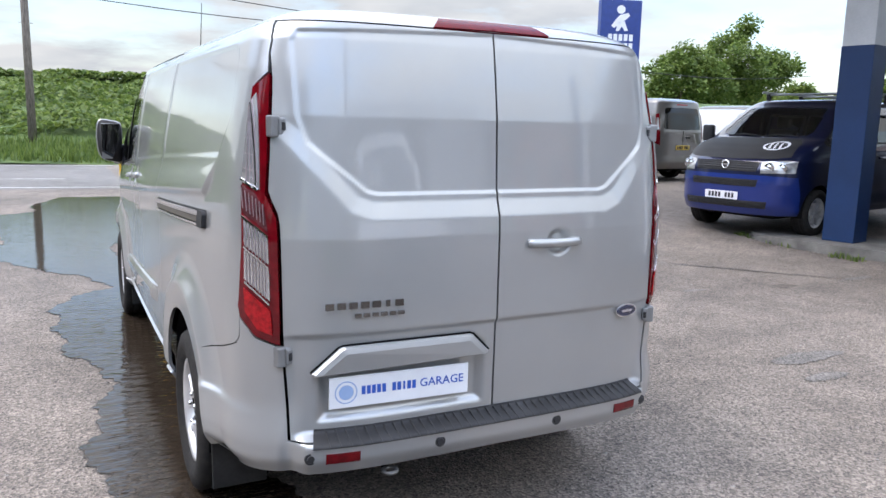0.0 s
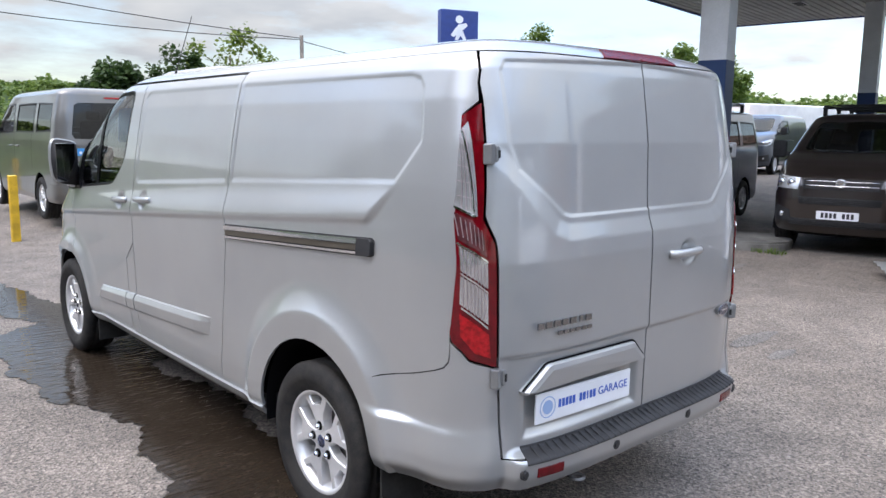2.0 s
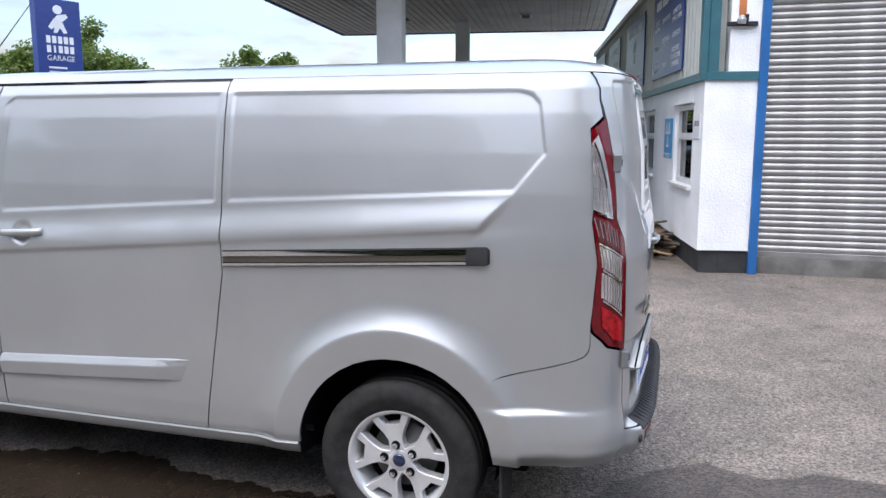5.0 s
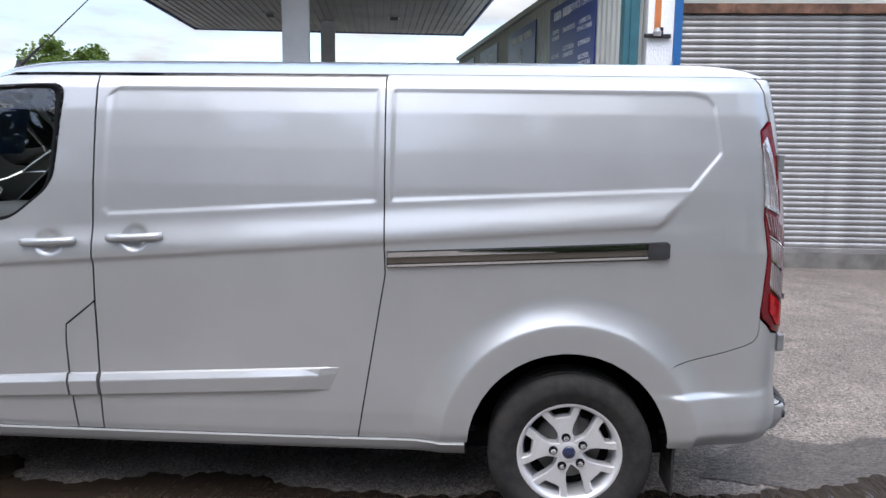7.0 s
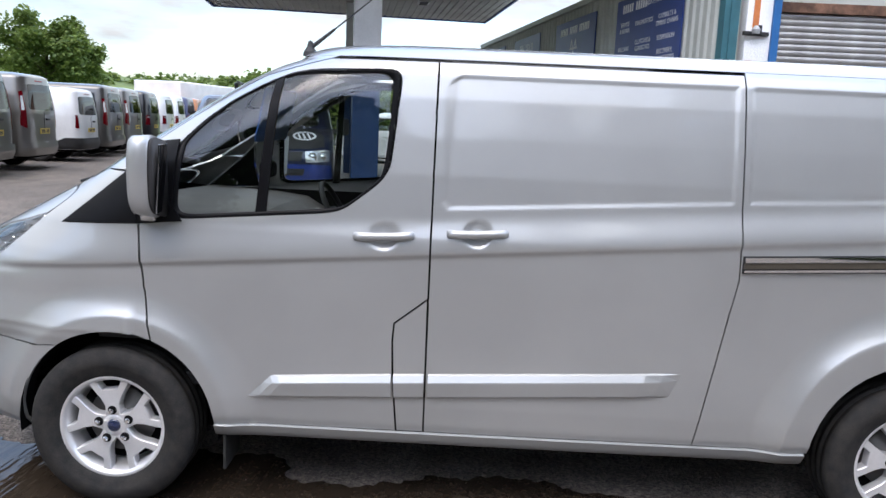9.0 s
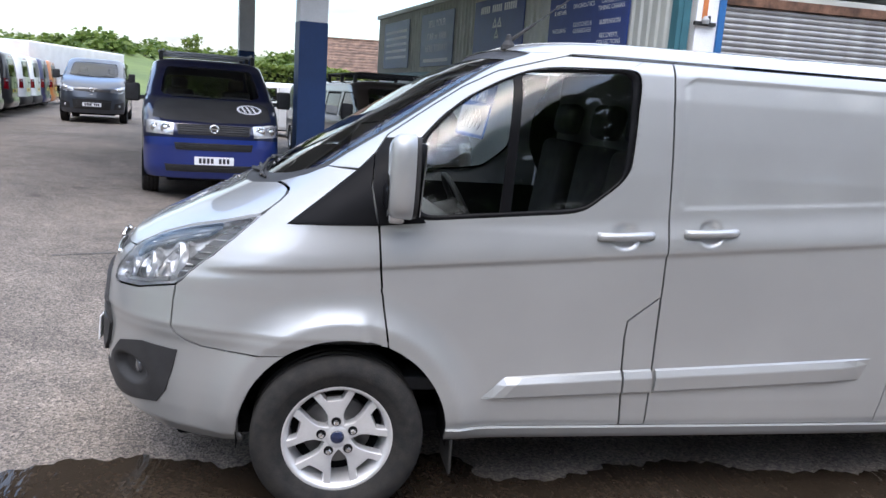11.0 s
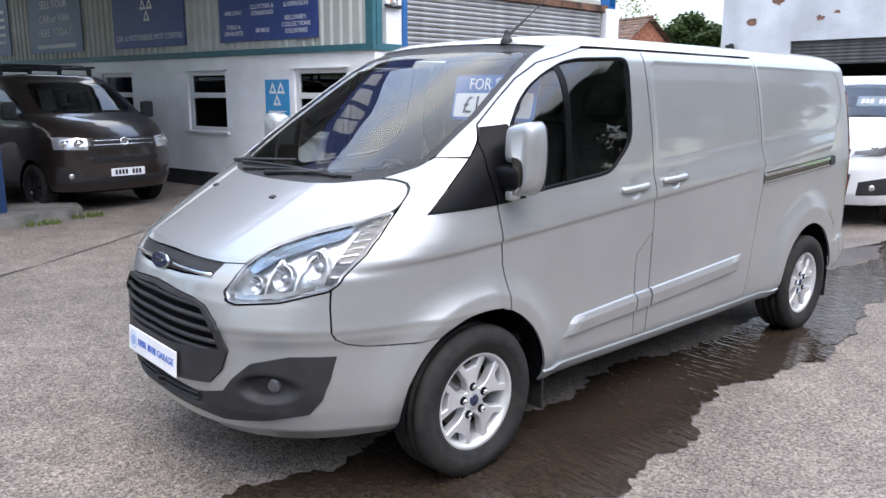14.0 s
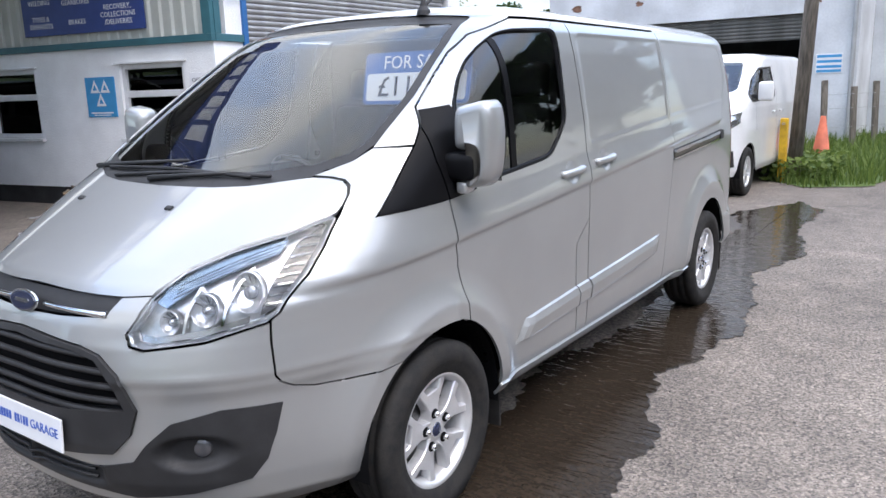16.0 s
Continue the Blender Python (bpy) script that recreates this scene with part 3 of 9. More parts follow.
    # raised rib from the headlamp down the bumper
    d = d + nose * 0.012 * smooth01(0.0, 0.03, z - 0.74) * (1 - smooth01(0.02, 0.16, z - 0.74)) * smooth01(0.30, 0.5, ax)
    return d


VAN = Shell(
    W=[(0.26, 0.90), (0.34, 0.945), (0.5, 0.958), (0.75, 0.962), (1.0, 0.962), (1.2, 0.958), (1.32, 0.945), (1.45, 0.930), (1.6, 0.905), (1.75, 0.876), (1.85, 0.850), (1.885, 0.828), (1.90, 0.812)],
    yr=[(0.26, -0.93), (0.5, -0.945), (0.85, -0.95), (1.2, -0.948), (1.45, -0.930), (1.6, -0.918), (1.7, -0.900), (1.85, -0.872), (1.90, -0.86)],
    yf=[(0.26, 4.20), (0.34, 4.292), (0.42, 4.322), (0.55, 4.336), (0.75, 4.325), (0.86, 4.305), (0.97, 4.265), (1.03, 4.21), (1.08, 4.125), (1.15, 3.99), (1.22, 3.85), (1.28, 3.73), (1.32, 3.65), (1.40, 3.53), (1.55, 3.30), (1.70, 3.06), (1.80, 2.90), (1.86, 2.78), (1.90, 2.67)],
    y0f=[(0.26, 3.2), (0.95, 3.2), (1.10, 3.12), (1.2, 3.08), (1.32, 2.95), (1.45, 2.80), (1.7, 2.42), (1.9, 2.05)],
    nf=[(0.26, 2.6), (0.9, 2.6), (1.05, 2.6), (1.2, 2.75), (1.32, 3.0), (1.5, 3.2), (1.9, 3.5)],
    zs=1.90, ztop=1.985, nr=4.2, disp=van_relief, crown_rear=0.043)

van = thing("panel_van", "silver long-wheelbase panel van with blank tail doors parked on wet tarmac", "van")


def S(*p):
    return [("s", y, z) for y, z in p]


def FR(*p):
    return [("f", x, z) for x, z in p]


def RE(*p):
    """Places on the tail; x is spread to make up for the body's narrowing there."""
    out = []
    for x, z in p:
        wide = abs(x) * float(np.interp(abs(x), [0.0, 0.70, 0.77, 0.81, 0.87, 0.912], [1.034, 1.034, 1.066, 1.066, 1.045, 1.03]))
        out.append(("r", math.copysign(min(wide, 0.976 * float(VAN.W(min(z, VAN.zs)))), x), z))
    return out


def arc(a, y0, z0, y1, z1, n=14):
    """Way along a wheel arch from one place to another, over the top."""
    cy, cz, r = a
    t0, t1 = math.atan2(z0 - cz, y0 - cy), math.atan2(z1 - cz, y1 - cy)
    return [("s", cy + r * math.cos(t0 + (t1 - t0) * k / n), cz + r * math.sin(t0 + (t1 - t0) * k / n)) for k in range(n + 1)]


def van_panel(name, path, mat="silver", label="", parent=None, both=True, **k):
    """A body panel on the left of the van, and its mirror image on the right."""
    uv = path if isinstance(path[0][0], float) else VAN.path(path)
    made = []
    for side in ((0,) if k.get("side", -1) == 0 else (-1, 1) if both else (-1,)):
        kk = dict(k)
        kk["side"] = side
        if side == 1 and name != "tail_door":
            kk["du"], kk["dv"] = 0.03, 0.02
        made.append(part(name, panel(VAN, uv, **kk), M[mat], parent or van, label, True))
    return made


def rounded(pts, times=2):
    """A closed outline with its corners cut, twice."""
    for _ in range(times):
        out = []
        for (ax, ay), (bx, by) in zip(pts, pts[1:] + pts[:1]):
            k = min(0.25, 0.02 / (math.hypot(bx - ax, by - ay) + 1e-6))
            out += [(ax + (bx - ax) * k, ay + (by - ay) * k), (bx - (bx - ax) * k, by - (by - ay) * k)]
        pts = out
    return pts


EAVE = 1.905
WINDOW = [(3.045, 1.52), (2.94, 1.632), (2.838, 1.712), (2.72, 1.778), (2.615, 1.824), (2.55, 1.84), (2.482, 1.848), (2.19, 1.858), (2.158, 1.845), (2.147, 1.812), (2.172, 1.52), (2.181, 1.463), (2.215, 1.41), (2.34, 1.31), (2.381, 1.291), (2.44, 1.28), (3.0, 1.232), (3.04, 1.245), (3.05, 1.276)]
window_uv = VAN.path(S(*rounded(WINDOW)))
DOOR_TOP = [(2.44, 1.895), (2.538, 1.868), (2.711, 1.818), (2.85, 1.745), (2.978, 1.659), (3.147, 1.539), (3.19, 1.473)]
door_uv = VAN.path(S((3.175, 1.2), (3.162, 1.038), (3.145, 0.9), (3.119, 0.735)) + arc(ARCH_F, 3.119, 0.735, 2.885, 0.382) + S((2.119, 0.385), (2.14, 0.63), (2.145, 0.78), (2.139, 0.85), (2.006, 0.956), (2.004, 1.895), *DOOR_TOP, (3.205, 1.35)))
front_doors = van_panel("front_door", keyhole(door_uv, window_uv))
for ob, sx in zip(front_doors, (-1, 1)):
    part("window_frame", ring_strip(VAN, inset_poly(window_uv, -0.003), inset_poly(window_uv, 0.017), sx, -0.004), M["gloss_black"], ob, "black window surround", True)
    part("window_pane", panel(VAN, inset_poly(window_uv, 0.02), side=sx, gap=0, extra=-0.010, rim=0), M["side_glass"], ob, "side window glass", True).visible_shadow = False
    part("window_bar", panel(VAN, VAN.path(S((2.665, 1.81), (2.630, 1.82), (2.668, 1.25), (2.712, 1.245))), side=sx, gap=0, extra=-0.005, rim=0.012), M["gloss_black"], ob, "upright black window bar", True)
    part("mirror_base", panel(VAN, VAN.path(S((3.035, 1.545), (3.15, 1.53), (3.192, 1.468), (3.205, 1.35), (3.178, 1.205), (3.0, 1.222), (3.04, 1.28))), side=sx, gap=0, extra=0.006, rim=0.015), M["gloss_black"], ob, "black mirror mounting", True)
van_panel("quarter_cover", S((3.516, 1.19), (3.40, 1.285), (3.26, 1.405), (3.195, 1.47), (3.208, 1.35), (3.182, 1.205)), "gloss_black", "black triangular trim below the pillar", extra=0.004, gap=0.002)
flap = S((2.006, 0.953), (2.137, 0.848), (2.142, 0.776), (2.136, 0.627), (2.116, 0.385), (2.004, 0.385))
van_panel("fuel_flap", flap, label="silver filler flap", gap=0.003)
C_LINE = [(0.79, 1.895), (0.785, 1.387), (0.778, 1.09), (0.80, 0.96), (0.895, 0.385)]
slide_doors = van_panel("sliding_door", S((2.0015, 1.895), *C_LINE, (2.0015, 0.385)), gap=0.0015, du=0.006)
van_panel("rear_quarter", S((0.785, EAVE), *[(y - 0.003, z) for y, z in C_LINE]) + S((0.43, 0.385)) + arc(ARCH_R, 0.43, 0.385, -0.29, 0.70) + S((-0.43, 0.745), (-0.60, 0.790), (-0.70, 0.822), (-0.735, 0.838), (-0.752, 0.858), (-0.757, 0.885)) + RE((-0.914, 0.938), (-0.915, 0.968), (-0.905, 1.346), (-0.875, 1.639), (-0.856, 1.694), (-0.778, 1.738), (-0.7705, 1.80), (-0.7545, 1.88), (-0.7475, EAVE)), gap=0.0012, du=0.006)
TAIL_EDGE = [(-0.745, EAVE), (-0.752, 1.88), (-0.768, 1.80), (-0.771, 1.72), (-0.787, 1.55), (-0.803, 1.36), (-0.798, 1.335), (-0.781, 1.285), (-0.777, 1.25), (-0.773, 0.85), (-0.757, 0.517)]
tail_doors = van_panel("tail_door", RE(*TAIL_EDGE, (0.0, 0.517), (0.0, EAVE)), gap=0.0034, dv=0.006, du=0.007)
LAMP = [(-0.773, 1.735), (-0.852, 1.692), (-0.872, 1.639), (-0.902, 1.346), (-0.912, 0.968), (-0.906, 0.932), (-0.860, 0.876), (-0.777, 0.848), (-0.781, 1.27), (-0.807, 1.35), (-0.790, 1.55)]
tail_lamps = van_panel("tail_lamp", RE(*LAMP), "red_lens", "tall red tail lamp", extra=0.006, gap=0.0022, rim=0.03)
for ob, sx in zip(tail_lamps, (-1, 1)):
    def lens(name, mat, *p, e=0.009):
        part(name, panel(VAN, VAN.path(RE(*p)), side=sx, gap=0, extra=e, rim=0.004), M[mat], ob, "", True)
    lens("reversing_lens", "lens_silver", (-0.860, 1.56), (-0.846, 1.640), (-0.806, 1.670), (-0.824, 1.36), (-0.879, 1.392))
    for k in range(4):
        x = 0.8175 + 0.0115 * k
        lens("lens_rib", "lens_groove", (-x, 1.650 - 0.010 * k), (-x - 0.0026, 1.650 - 0.010 * k), (-x - 0.0116, 1.385), (-x - 0.009, 1.385), e=0.012)
    for z in (1.42, 1.47, 1.52, 1.57, 1.615):
        lens("lens_rib", "lens_groove", (-0.824, z), (-0.866, z + 0.010), (-0.866, z + 0.0075), (-0.824, z - 0.0025), e=0.0118)
    lens("lens_rib", "chrome", (-0.8205, 1.640), (-0.8235, 1.640), (-0.8335, 1.376), (-0.8305, 1.376), e=0.013)
    lens("lens_rib", "chrome", (-0.880, 1.398), (-0.829, 1.366), (-0.829, 1.358), (-0.880, 1.390), e=0.013)
    lens("indicator_lens", "lens_smoke", (-0.879, 1.374), (-0.84, 1.349), (-0.812, 1.302), (-0.806, 1.228), (-0.881, 1.284))
    lens("indicator_lens", "lens_tail", (-0.882, 1.264), (-0.806, 1.208), (-0.805, 1.122), (-0.885, 1.182))
    lens("indicator_lens", "lens_tail", (-0.885, 1.164), (-0.805, 1.104), (-0.804, 1.000), (-0.888, 1.068))
    for za, zb in ((1.277, 1.216), (1.176, 1.113), (1.060, 0.992)):
        lens("lens_rib", "chrome", (-0.884, za), (-0.805, zb), (-0.805, zb - 0.007), (-0.884, za - 0.007), e=0.013)
    for top, foot in ((1.345, 1.250), (1.205, 1.125), (1.105, 1.010)):
        for k in range(7):
            x = 0.8145 + 0.0105 * k
            rise = (x - 0.805) * 0.76
            lens("lens_rib", "lens_groove", (-x, top + rise - (0.035 if top > 1.3 else 0.0)), (-x - 0.0018, top + rise - (0.035 if top > 1.3 else 0.0)), (-x - 0.0018, foot + rise - 0.008), (-x, foot + rise - 0.008), e=0.0112)
    lens("stop_lens", "red_dark", (-0.888, 1.036), (-0.803, 0.968), (-0.797, 0.885), (-0.846, 0.902), (-0.886, 0.958), e=0.012)
rear_bumper = van_panel("rear_bumper", S((-0.29, 0.70), (-0.43, 0.743), (-0.60, 0.788), (-0.70, 0.820), (-0.7365, 0.8355), (-0.754, 0.857), (-0.7592, 0.885)) + RE((-0.914, 0.934), (-0.909, 0.928), (-0.862, 0.868), (-0.776, 0.842), (-0.760, 0.517), (0.0, 0.517), (0.0, 0.405), (-0.70, 0.40)) + S((-0.62, 0.385), (-0.40, 0.385)) + arc(ARCH_R, -0.40, 0.385, -0.29, 0.70, 8), side=0, gap=0.0012, dv=0.008)[0]
van_panel("step_pad", RE((-0.70, 0.548), (0.0, 0.548), (0.0, 0.502), (-0.705, 0.502)), "black_plastic", "ribbed black bumper step pad", rear_bumper, side=0, gap=0, dv=0.004, extra=0.005)
for k in range(-19, 20):
    p0, p1 = VAN.at(VAN.ux(abs(k) * 0.036, 0.53, False), np.array([0.545, 0.506]), 0.008)
    sx = -1 if k < 0 else 1
    part("rib", tube([(sx * abs(p0[0]), p0[1], p0[2]), (sx * abs(p1[0]) + 0.01, p1[1], p1[2])], 0.0028, 5), M["black_plastic"], rear_bumper)
for x in (-0.735, -0.26, 0.27, 0.735):
    p = VAN.at(VAN.ux(x, 0.46, False), 0.468, 0.001)
    part("parking_sensor", lathe([(0.0, 0.004), (0.012, 0.004), (0.014, 0.0), (0.020, 0.0), (0.020, -0.01)], 18, "y", pose(math.copysign(p[0], x), p[1], p[2], 0, 0, 180)), M["black_plastic"], rear_bumper)
for sx in (-1, 1):
    pts = VAN.path(RE((-0.665, 0.482), (-0.552, 0.482), (-0.552, 0.446), (-0.665, 0.446)))
    part("bumper_reflector", panel(VAN, pts, side=sx, gap=0, extra=0.004, rim=0.01), M["red_lens"], rear_bumper, "red reflector", True)
van_panel("stop_lamp", [(0.0, 1.908), (VAN.ux(0.255, 1.9, False), 1.906), (VAN.ux(0.225, 1.9, False), 1.936), (0.0, 1.940)], "stop_red", "dark red high stop lamp", side=0, gap=0, extra=0.006, dv=0.006)
van_panel("roof", [(0.0, EAVE)] + [(u, EAVE) for u in (0.4, 0.8, 1.2, 2.0, 3.0, 4.0, VAN.us(2.44, 1.9), VAN.ux(0.665, 1.9, True))] + [(VAN.ux(0.55, 1.9, True), 1.912), (VAN.ux(0.3, 1.9, True), 1.922), (VAN.UT, 1.926), (VAN.UT, VAN.VT), (0.0, VAN.VT)], side=0, gap=0, rim=0.0, dv=0.01, du=0.03)
SCREEN_SIDE = [(-0.735, 1.362), (-0.765, 1.42), (-0.757, 1.58), (-0.70, 1.795), (-0.665, 1.868)]
SCREEN_FOOT = [(0.0, 1.286), (-0.30, 1.289), (-0.45, 1.298), (-0.63, 1.322)]
screen_top = [(VAN.ux(0.655, 1.9, True), 1.902), (VAN.ux(0.55, 1.9, True), 1.911), (VAN.ux(0.3, 1.9, True), 1.921), (VAN.UT, 1.925)]
foot = VAN.path(FR(*SCREEN_FOOT, *SCREEN_SIDE, SCREEN_SIDE[-1]))
screen_uv = foot[:max(range(len(foot)), key=lambda i: foot[i][1]) + 1] + screen_top
windscreen = van_panel("windscreen", screen_uv, "glass", "clear windscreen", side=0, gap=0, extra=-0.012, rim=0)[0]
windscreen.visible_shadow = False
if area2(screen_uv) < 0:
    screen_uv = screen_uv[::-1]
inner = inset_poly(screen_uv, 0.035)
inner = [(VAN.UT if a > VAN.UT - 0.05 else a, b) for a, b in inner]
ring = screen_uv + inner[::-1]
van_panel("screen_border", ring, "black_plastic", "black painted glass edge", windscreen, side=0, gap=0, extra=-0.009, rim=0)
HEAD_TOP = [(-0.512, 1.012), (-0.556, 1.082), (-0.637, 1.132), (-0.745, 1.172), (-0.812, 1.212)]
BONNET_SIDE = [(-0.810, 1.235), (-0.801, 1.262), (-0.784, 1.287), (-0.757, 1.305), (-0.715, 1.314), (-0.65, 1.318)]
van_panel("bonnet", FR((0.0, 1.014), (-0.26, 1.008), (-0.42, 1.006), *HEAD_TOP, *BONNET_SIDE, (-0.45, 1.292), (-0.30, 1.284), (0.0, 1.280)), label="silver sloping bonnet", side=0, gap=0.0014, dv=0.008)
HEAD = [(-0.480, 0.905), (-0.504, 0.948), (-0.518, 1.004), *[(x, z - 0.012) for x, z in HEAD_TOP[1:]], (-0.822, 1.198), (-0.836, 1.12), (-0.840, 1.044), (-0.820, 0.944), (-0.801, 0.918), (-0.688, 0.878), (-0.538, 0.861), (-0.499, 0.871)]
wing_uv = S((3.179, 1.205), (3.166, 1.038), (3.149, 0.9), (3.123, 0.735)) + arc(ARCH_F, 3.123, 0.735, 3.512, 0.688, 10) + S((3.62, 0.684), (3.74, 0.684), (3.83, 0.691), (3.895, 0.708), (3.930, 0.730), (3.945, 0.755), (3.944, 0.780)) + FR((-0.808, 0.922), (-0.822, 0.944), (-0.842, 1.044), (-0.838, 1.12), (-0.824, 1.205), (-0.813, 1.235), (-0.804, 1.264), (-0.787, 1.290), (-0.759, 1.308), (-0.716, 1.317), (-0.652, 1.323), (-0.737, 1.366), (-0.767, 1.405)) + S((3.265, 1.403), (3.40, 1.288), (3.520, 1.188))
van_panel("front_wing", wing_uv, gap=0.0018)
pillar = FR((-0.766, 1.406), (-0.757, 1.58), (-0.70, 1.795), (-0.667, 1.868), (-0.657, EAVE)) + S((2.42, EAVE), (2.44, 1.898), (2.538, 1.872), (2.711, 1.822), (2.85, 1.749), (2.978, 1.663), (3.147, 1.543), (3.194, 1.475), (3.258, 1.41))
van_panel("screen_pillar", pillar, gap=0.001)
SURROUND = [(0.0, 0.888), (-0.12, 0.882), (-0.323, 0.864), (-0.40, 0.842), (-0.47, 0.785), (-0.518, 0.672), (-0.493, 0.592), (-0.433, 0.529), (-0.224, 0.507), (0.0, 0.502)]
bump = FR((-0.514, 1.010), (-0.42, 1.004), (-0.395, 0.950), (-0.20, 0.940), (0.0, 0.936), *SURROUND, (0.0, 0.285), (-0.50, 0.285)) + S((4.00, 0.285), (3.86, 0.29), (3.665, 0.31)) + arc(ARCH_F, 3.682, 0.345, 3.512, 0.685, 8) + S((3.62, 0.681), (3.74, 0.681), (3.83, 0.688), (3.897, 0.705), (3.933, 0.728), (3.948, 0.754), (3.947, 0.780)) + FR((-0.806, 0.917), (-0.801, 0.914), (-0.688, 0.874), (-0.538, 0.857), (-0.495, 0.868), (-0.476, 0.905), (-0.500, 0.950))
front_bumper = van_panel("front_bumper", bump, label="silver front bumper", side=0, gap=0.001, dv=0.010)[0]
head_lamps = van_panel("headlamp", FR(*HEAD), "lens_shell", "clear swept-back headlamp", gap=0.0012, extra=-0.002, rim=0.03)
GRILLE = [(0.0, 0.868), (-0.30, 0.850), (-0.39, 0.828), (-0.45, 0.765), (-0.485, 0.675), (-0.20, 0.655), (0.0, 0.650)]
van_panel("grille_surround", VAN.path(FR((0.0, 0.888), (-0.12, 0.882), (-0.323, 0.864), (-0.40, 0.842), (-0.47, 0.785), (-0.518, 0.672), (-0.493, 0.592), (-0.433, 0.529), (-0.224, 0.507), (0.0, 0.502), (0.0, 0.650), (-0.20, 0.655), (-0.485, 0.675), (-0.45, 0.765), (-0.39, 0.828), (-0.30, 0.850), (0.0, 0.868))), "black_plastic", "black plastic grille surround", front_bumper, side=0, gap=0, extra=0.014, rim=0.05, dv=0.008)
van_panel("grille_back", FR(*GRILLE), "shade_black", "panel painted near-black as shade inside the grille", front_bumper, side=0, gap=0, extra=-0.03, rim=0)
for k, zc in enumerate((0.845, 0.800, 0.755, 0.710, 0.672)):
    hw = (0.36, 0.435, 0.455, 0.470, 0.48)[k]
    rows = [VAN.at(VAN.ux(abs(x), zc, True), zc - 0.02 * abs(x), 0.002) for x in np.linspace(-hw, hw, 25)]
    part("grille_bar", tube([(math.copysign(p[0], x), p[1], p[2]) for p, x in zip(rows, np.linspace(-hw, hw, 25))], 0.011, 6), M["black_plastic"], front_bumper, "", True)
BAND = [(0.0, 1.003), (-0.42, 1.002), (-0.398, 0.952), (-0.20, 0.942), (0.0, 0.938)]
van_panel("upper_grille", FR(*BAND), "black_plastic", "black upper grille band", front_bumper, side=0, gap=0, extra=-0.014, rim=0)
for sx in (-1, 1):
    rows = [VAN.at(VAN.ux(x, 0.962, True), 0.965 - 0.03 * (x - 0.1), 0.002) for x in np.linspace(0.10, 0.395, 14)]
    part("chrome_bar", tube([(sx * abs(p[0]), p[1], p[2]) for p in rows], 0.010, 8), M["chrome"], front_bumper, "chrome bar beside the badge", True)
CHIN = [(0.0, 0.480), (-0.29, 0.462), (-0.346, 0.468), (-0.487, 0.500), (-0.536, 0.562), (-0.605, 0.629), (-0.722, 0.663), (-0.828, 0.659), (-0.815, 0.56), (-0.795, 0.479), (-0.761, 0.419), (-0.633, 0.386), (-0.458, 0.365), (-0.34, 0.380), (0.0, 0.392)]
van_panel("lower_grille", FR(*CHIN), "black_plastic", "black lower bumper insert with fog lamp hollows", front_bumper, side=0, gap=0, extra=0.005, rim=0.01, dv=0.008)
for zc in (0.425, 0.452):
    rows = [VAN.at(VAN.ux(abs(x), zc, True), zc, 0.012) for x in np.linspace(-0.33, 0.33, 17)]
    part("grille_bar", tube([(math.copysign(p[0], x), p[1], p[2]) for p, x in zip(rows, np.linspace(-0.33, 0.33, 17))], 0.006, 6), M["black_plastic"], front_bumper, "", True)
for sx in (-1, 1):
    p = VAN.at(VAN.ux(0.672, 0.530, True), 0.530, -0.004)
    part("fog_lamp", lathe([(0.0, 0.008), (0.015, 0.007), (0.028, 0.004), (0.034, -0.002), (0.036, -0.03)], 20, "y", pose(sx * abs(p[0]), p[1] + 0.010, p[2], 0, 0, -sx * 30)), M["fog_glass"], front_bumper, "small round fog lamp", True)
# sills, side mouldings and door furniture
van_panel("sill", S((2.87, 0.378), (0.44, 0.378), (0.44, 0.325), (2.87, 0.325)), "silver", gap=0, extra=0.014)
def rub_strip(parent, top, foot, sx, ends=(False, False)):
    """Side moulding with a shelving upper edge: top and foot are (y, z) pairs, front to back."""
    (ya, za), (yb, zb) = top
    (yc, zc), (yd, zd) = foot
    n = 14
    prof = ((0.0, 0.001), (0.05, 0.014), (0.30, 0.026), (0.36, 0.027), (0.90, 0.020), (0.97, 0.016), (1.0, 0.001))
    vs, fs = [], []
    for i in range(n + 1):
        t = i / n
        for q, out in prof:
            y, z = (ya + (yb - ya) * t) * (1 - q) + (yc + (yd - yc) * t) * q, (za + (zb - za) * t) * (1 - q) + (zc + (zd - zc) * t) * q
            edge = min(1.0, 9 * t + 0.05 if ends[0] else 1.0, 9 * (1 - t) + 0.05 if ends[1] else 1.0)
            p = VAN.at(VAN.us(y, z), z, out * edge)
            vs.append((sx * abs(p[0]), p[1], p[2]))
    k = len(prof)
    for i in range(n):
        for j in range(k - 1):
            f = (i * k + j, i * k + j + 1, (i + 1) * k + j + 1, (i + 1) * k + j)
            fs.append(f if sx < 0 else f[::-1])
    fs += [tuple(range(k))[::sx], tuple(n * k + j for j in range(k))[::-sx]]
    part("rub_strip", (vs, fs), M["silver"], parent, "silver side moulding")


for ob, sx in zip(front_doors, (-1, 1)):
    rub_strip(ob, ((2.635, 0.604), (2.144, 0.636)), ((2.735, 0.507), (2.139, 0.534)), sx, (True, False))
rub_strip(van, ((2.134, 0.636), (2.010, 0.643)), ((2.128, 0.534), (2.008, 0.540)), -1)
for ob, sx in zip(slide_doors, (-1, 1)):
    rub_strip(ob, ((1.992, 0.643), (0.965, 0.698)), ((1.992, 0.541), (1.012, 0.594)), sx, (False, True))



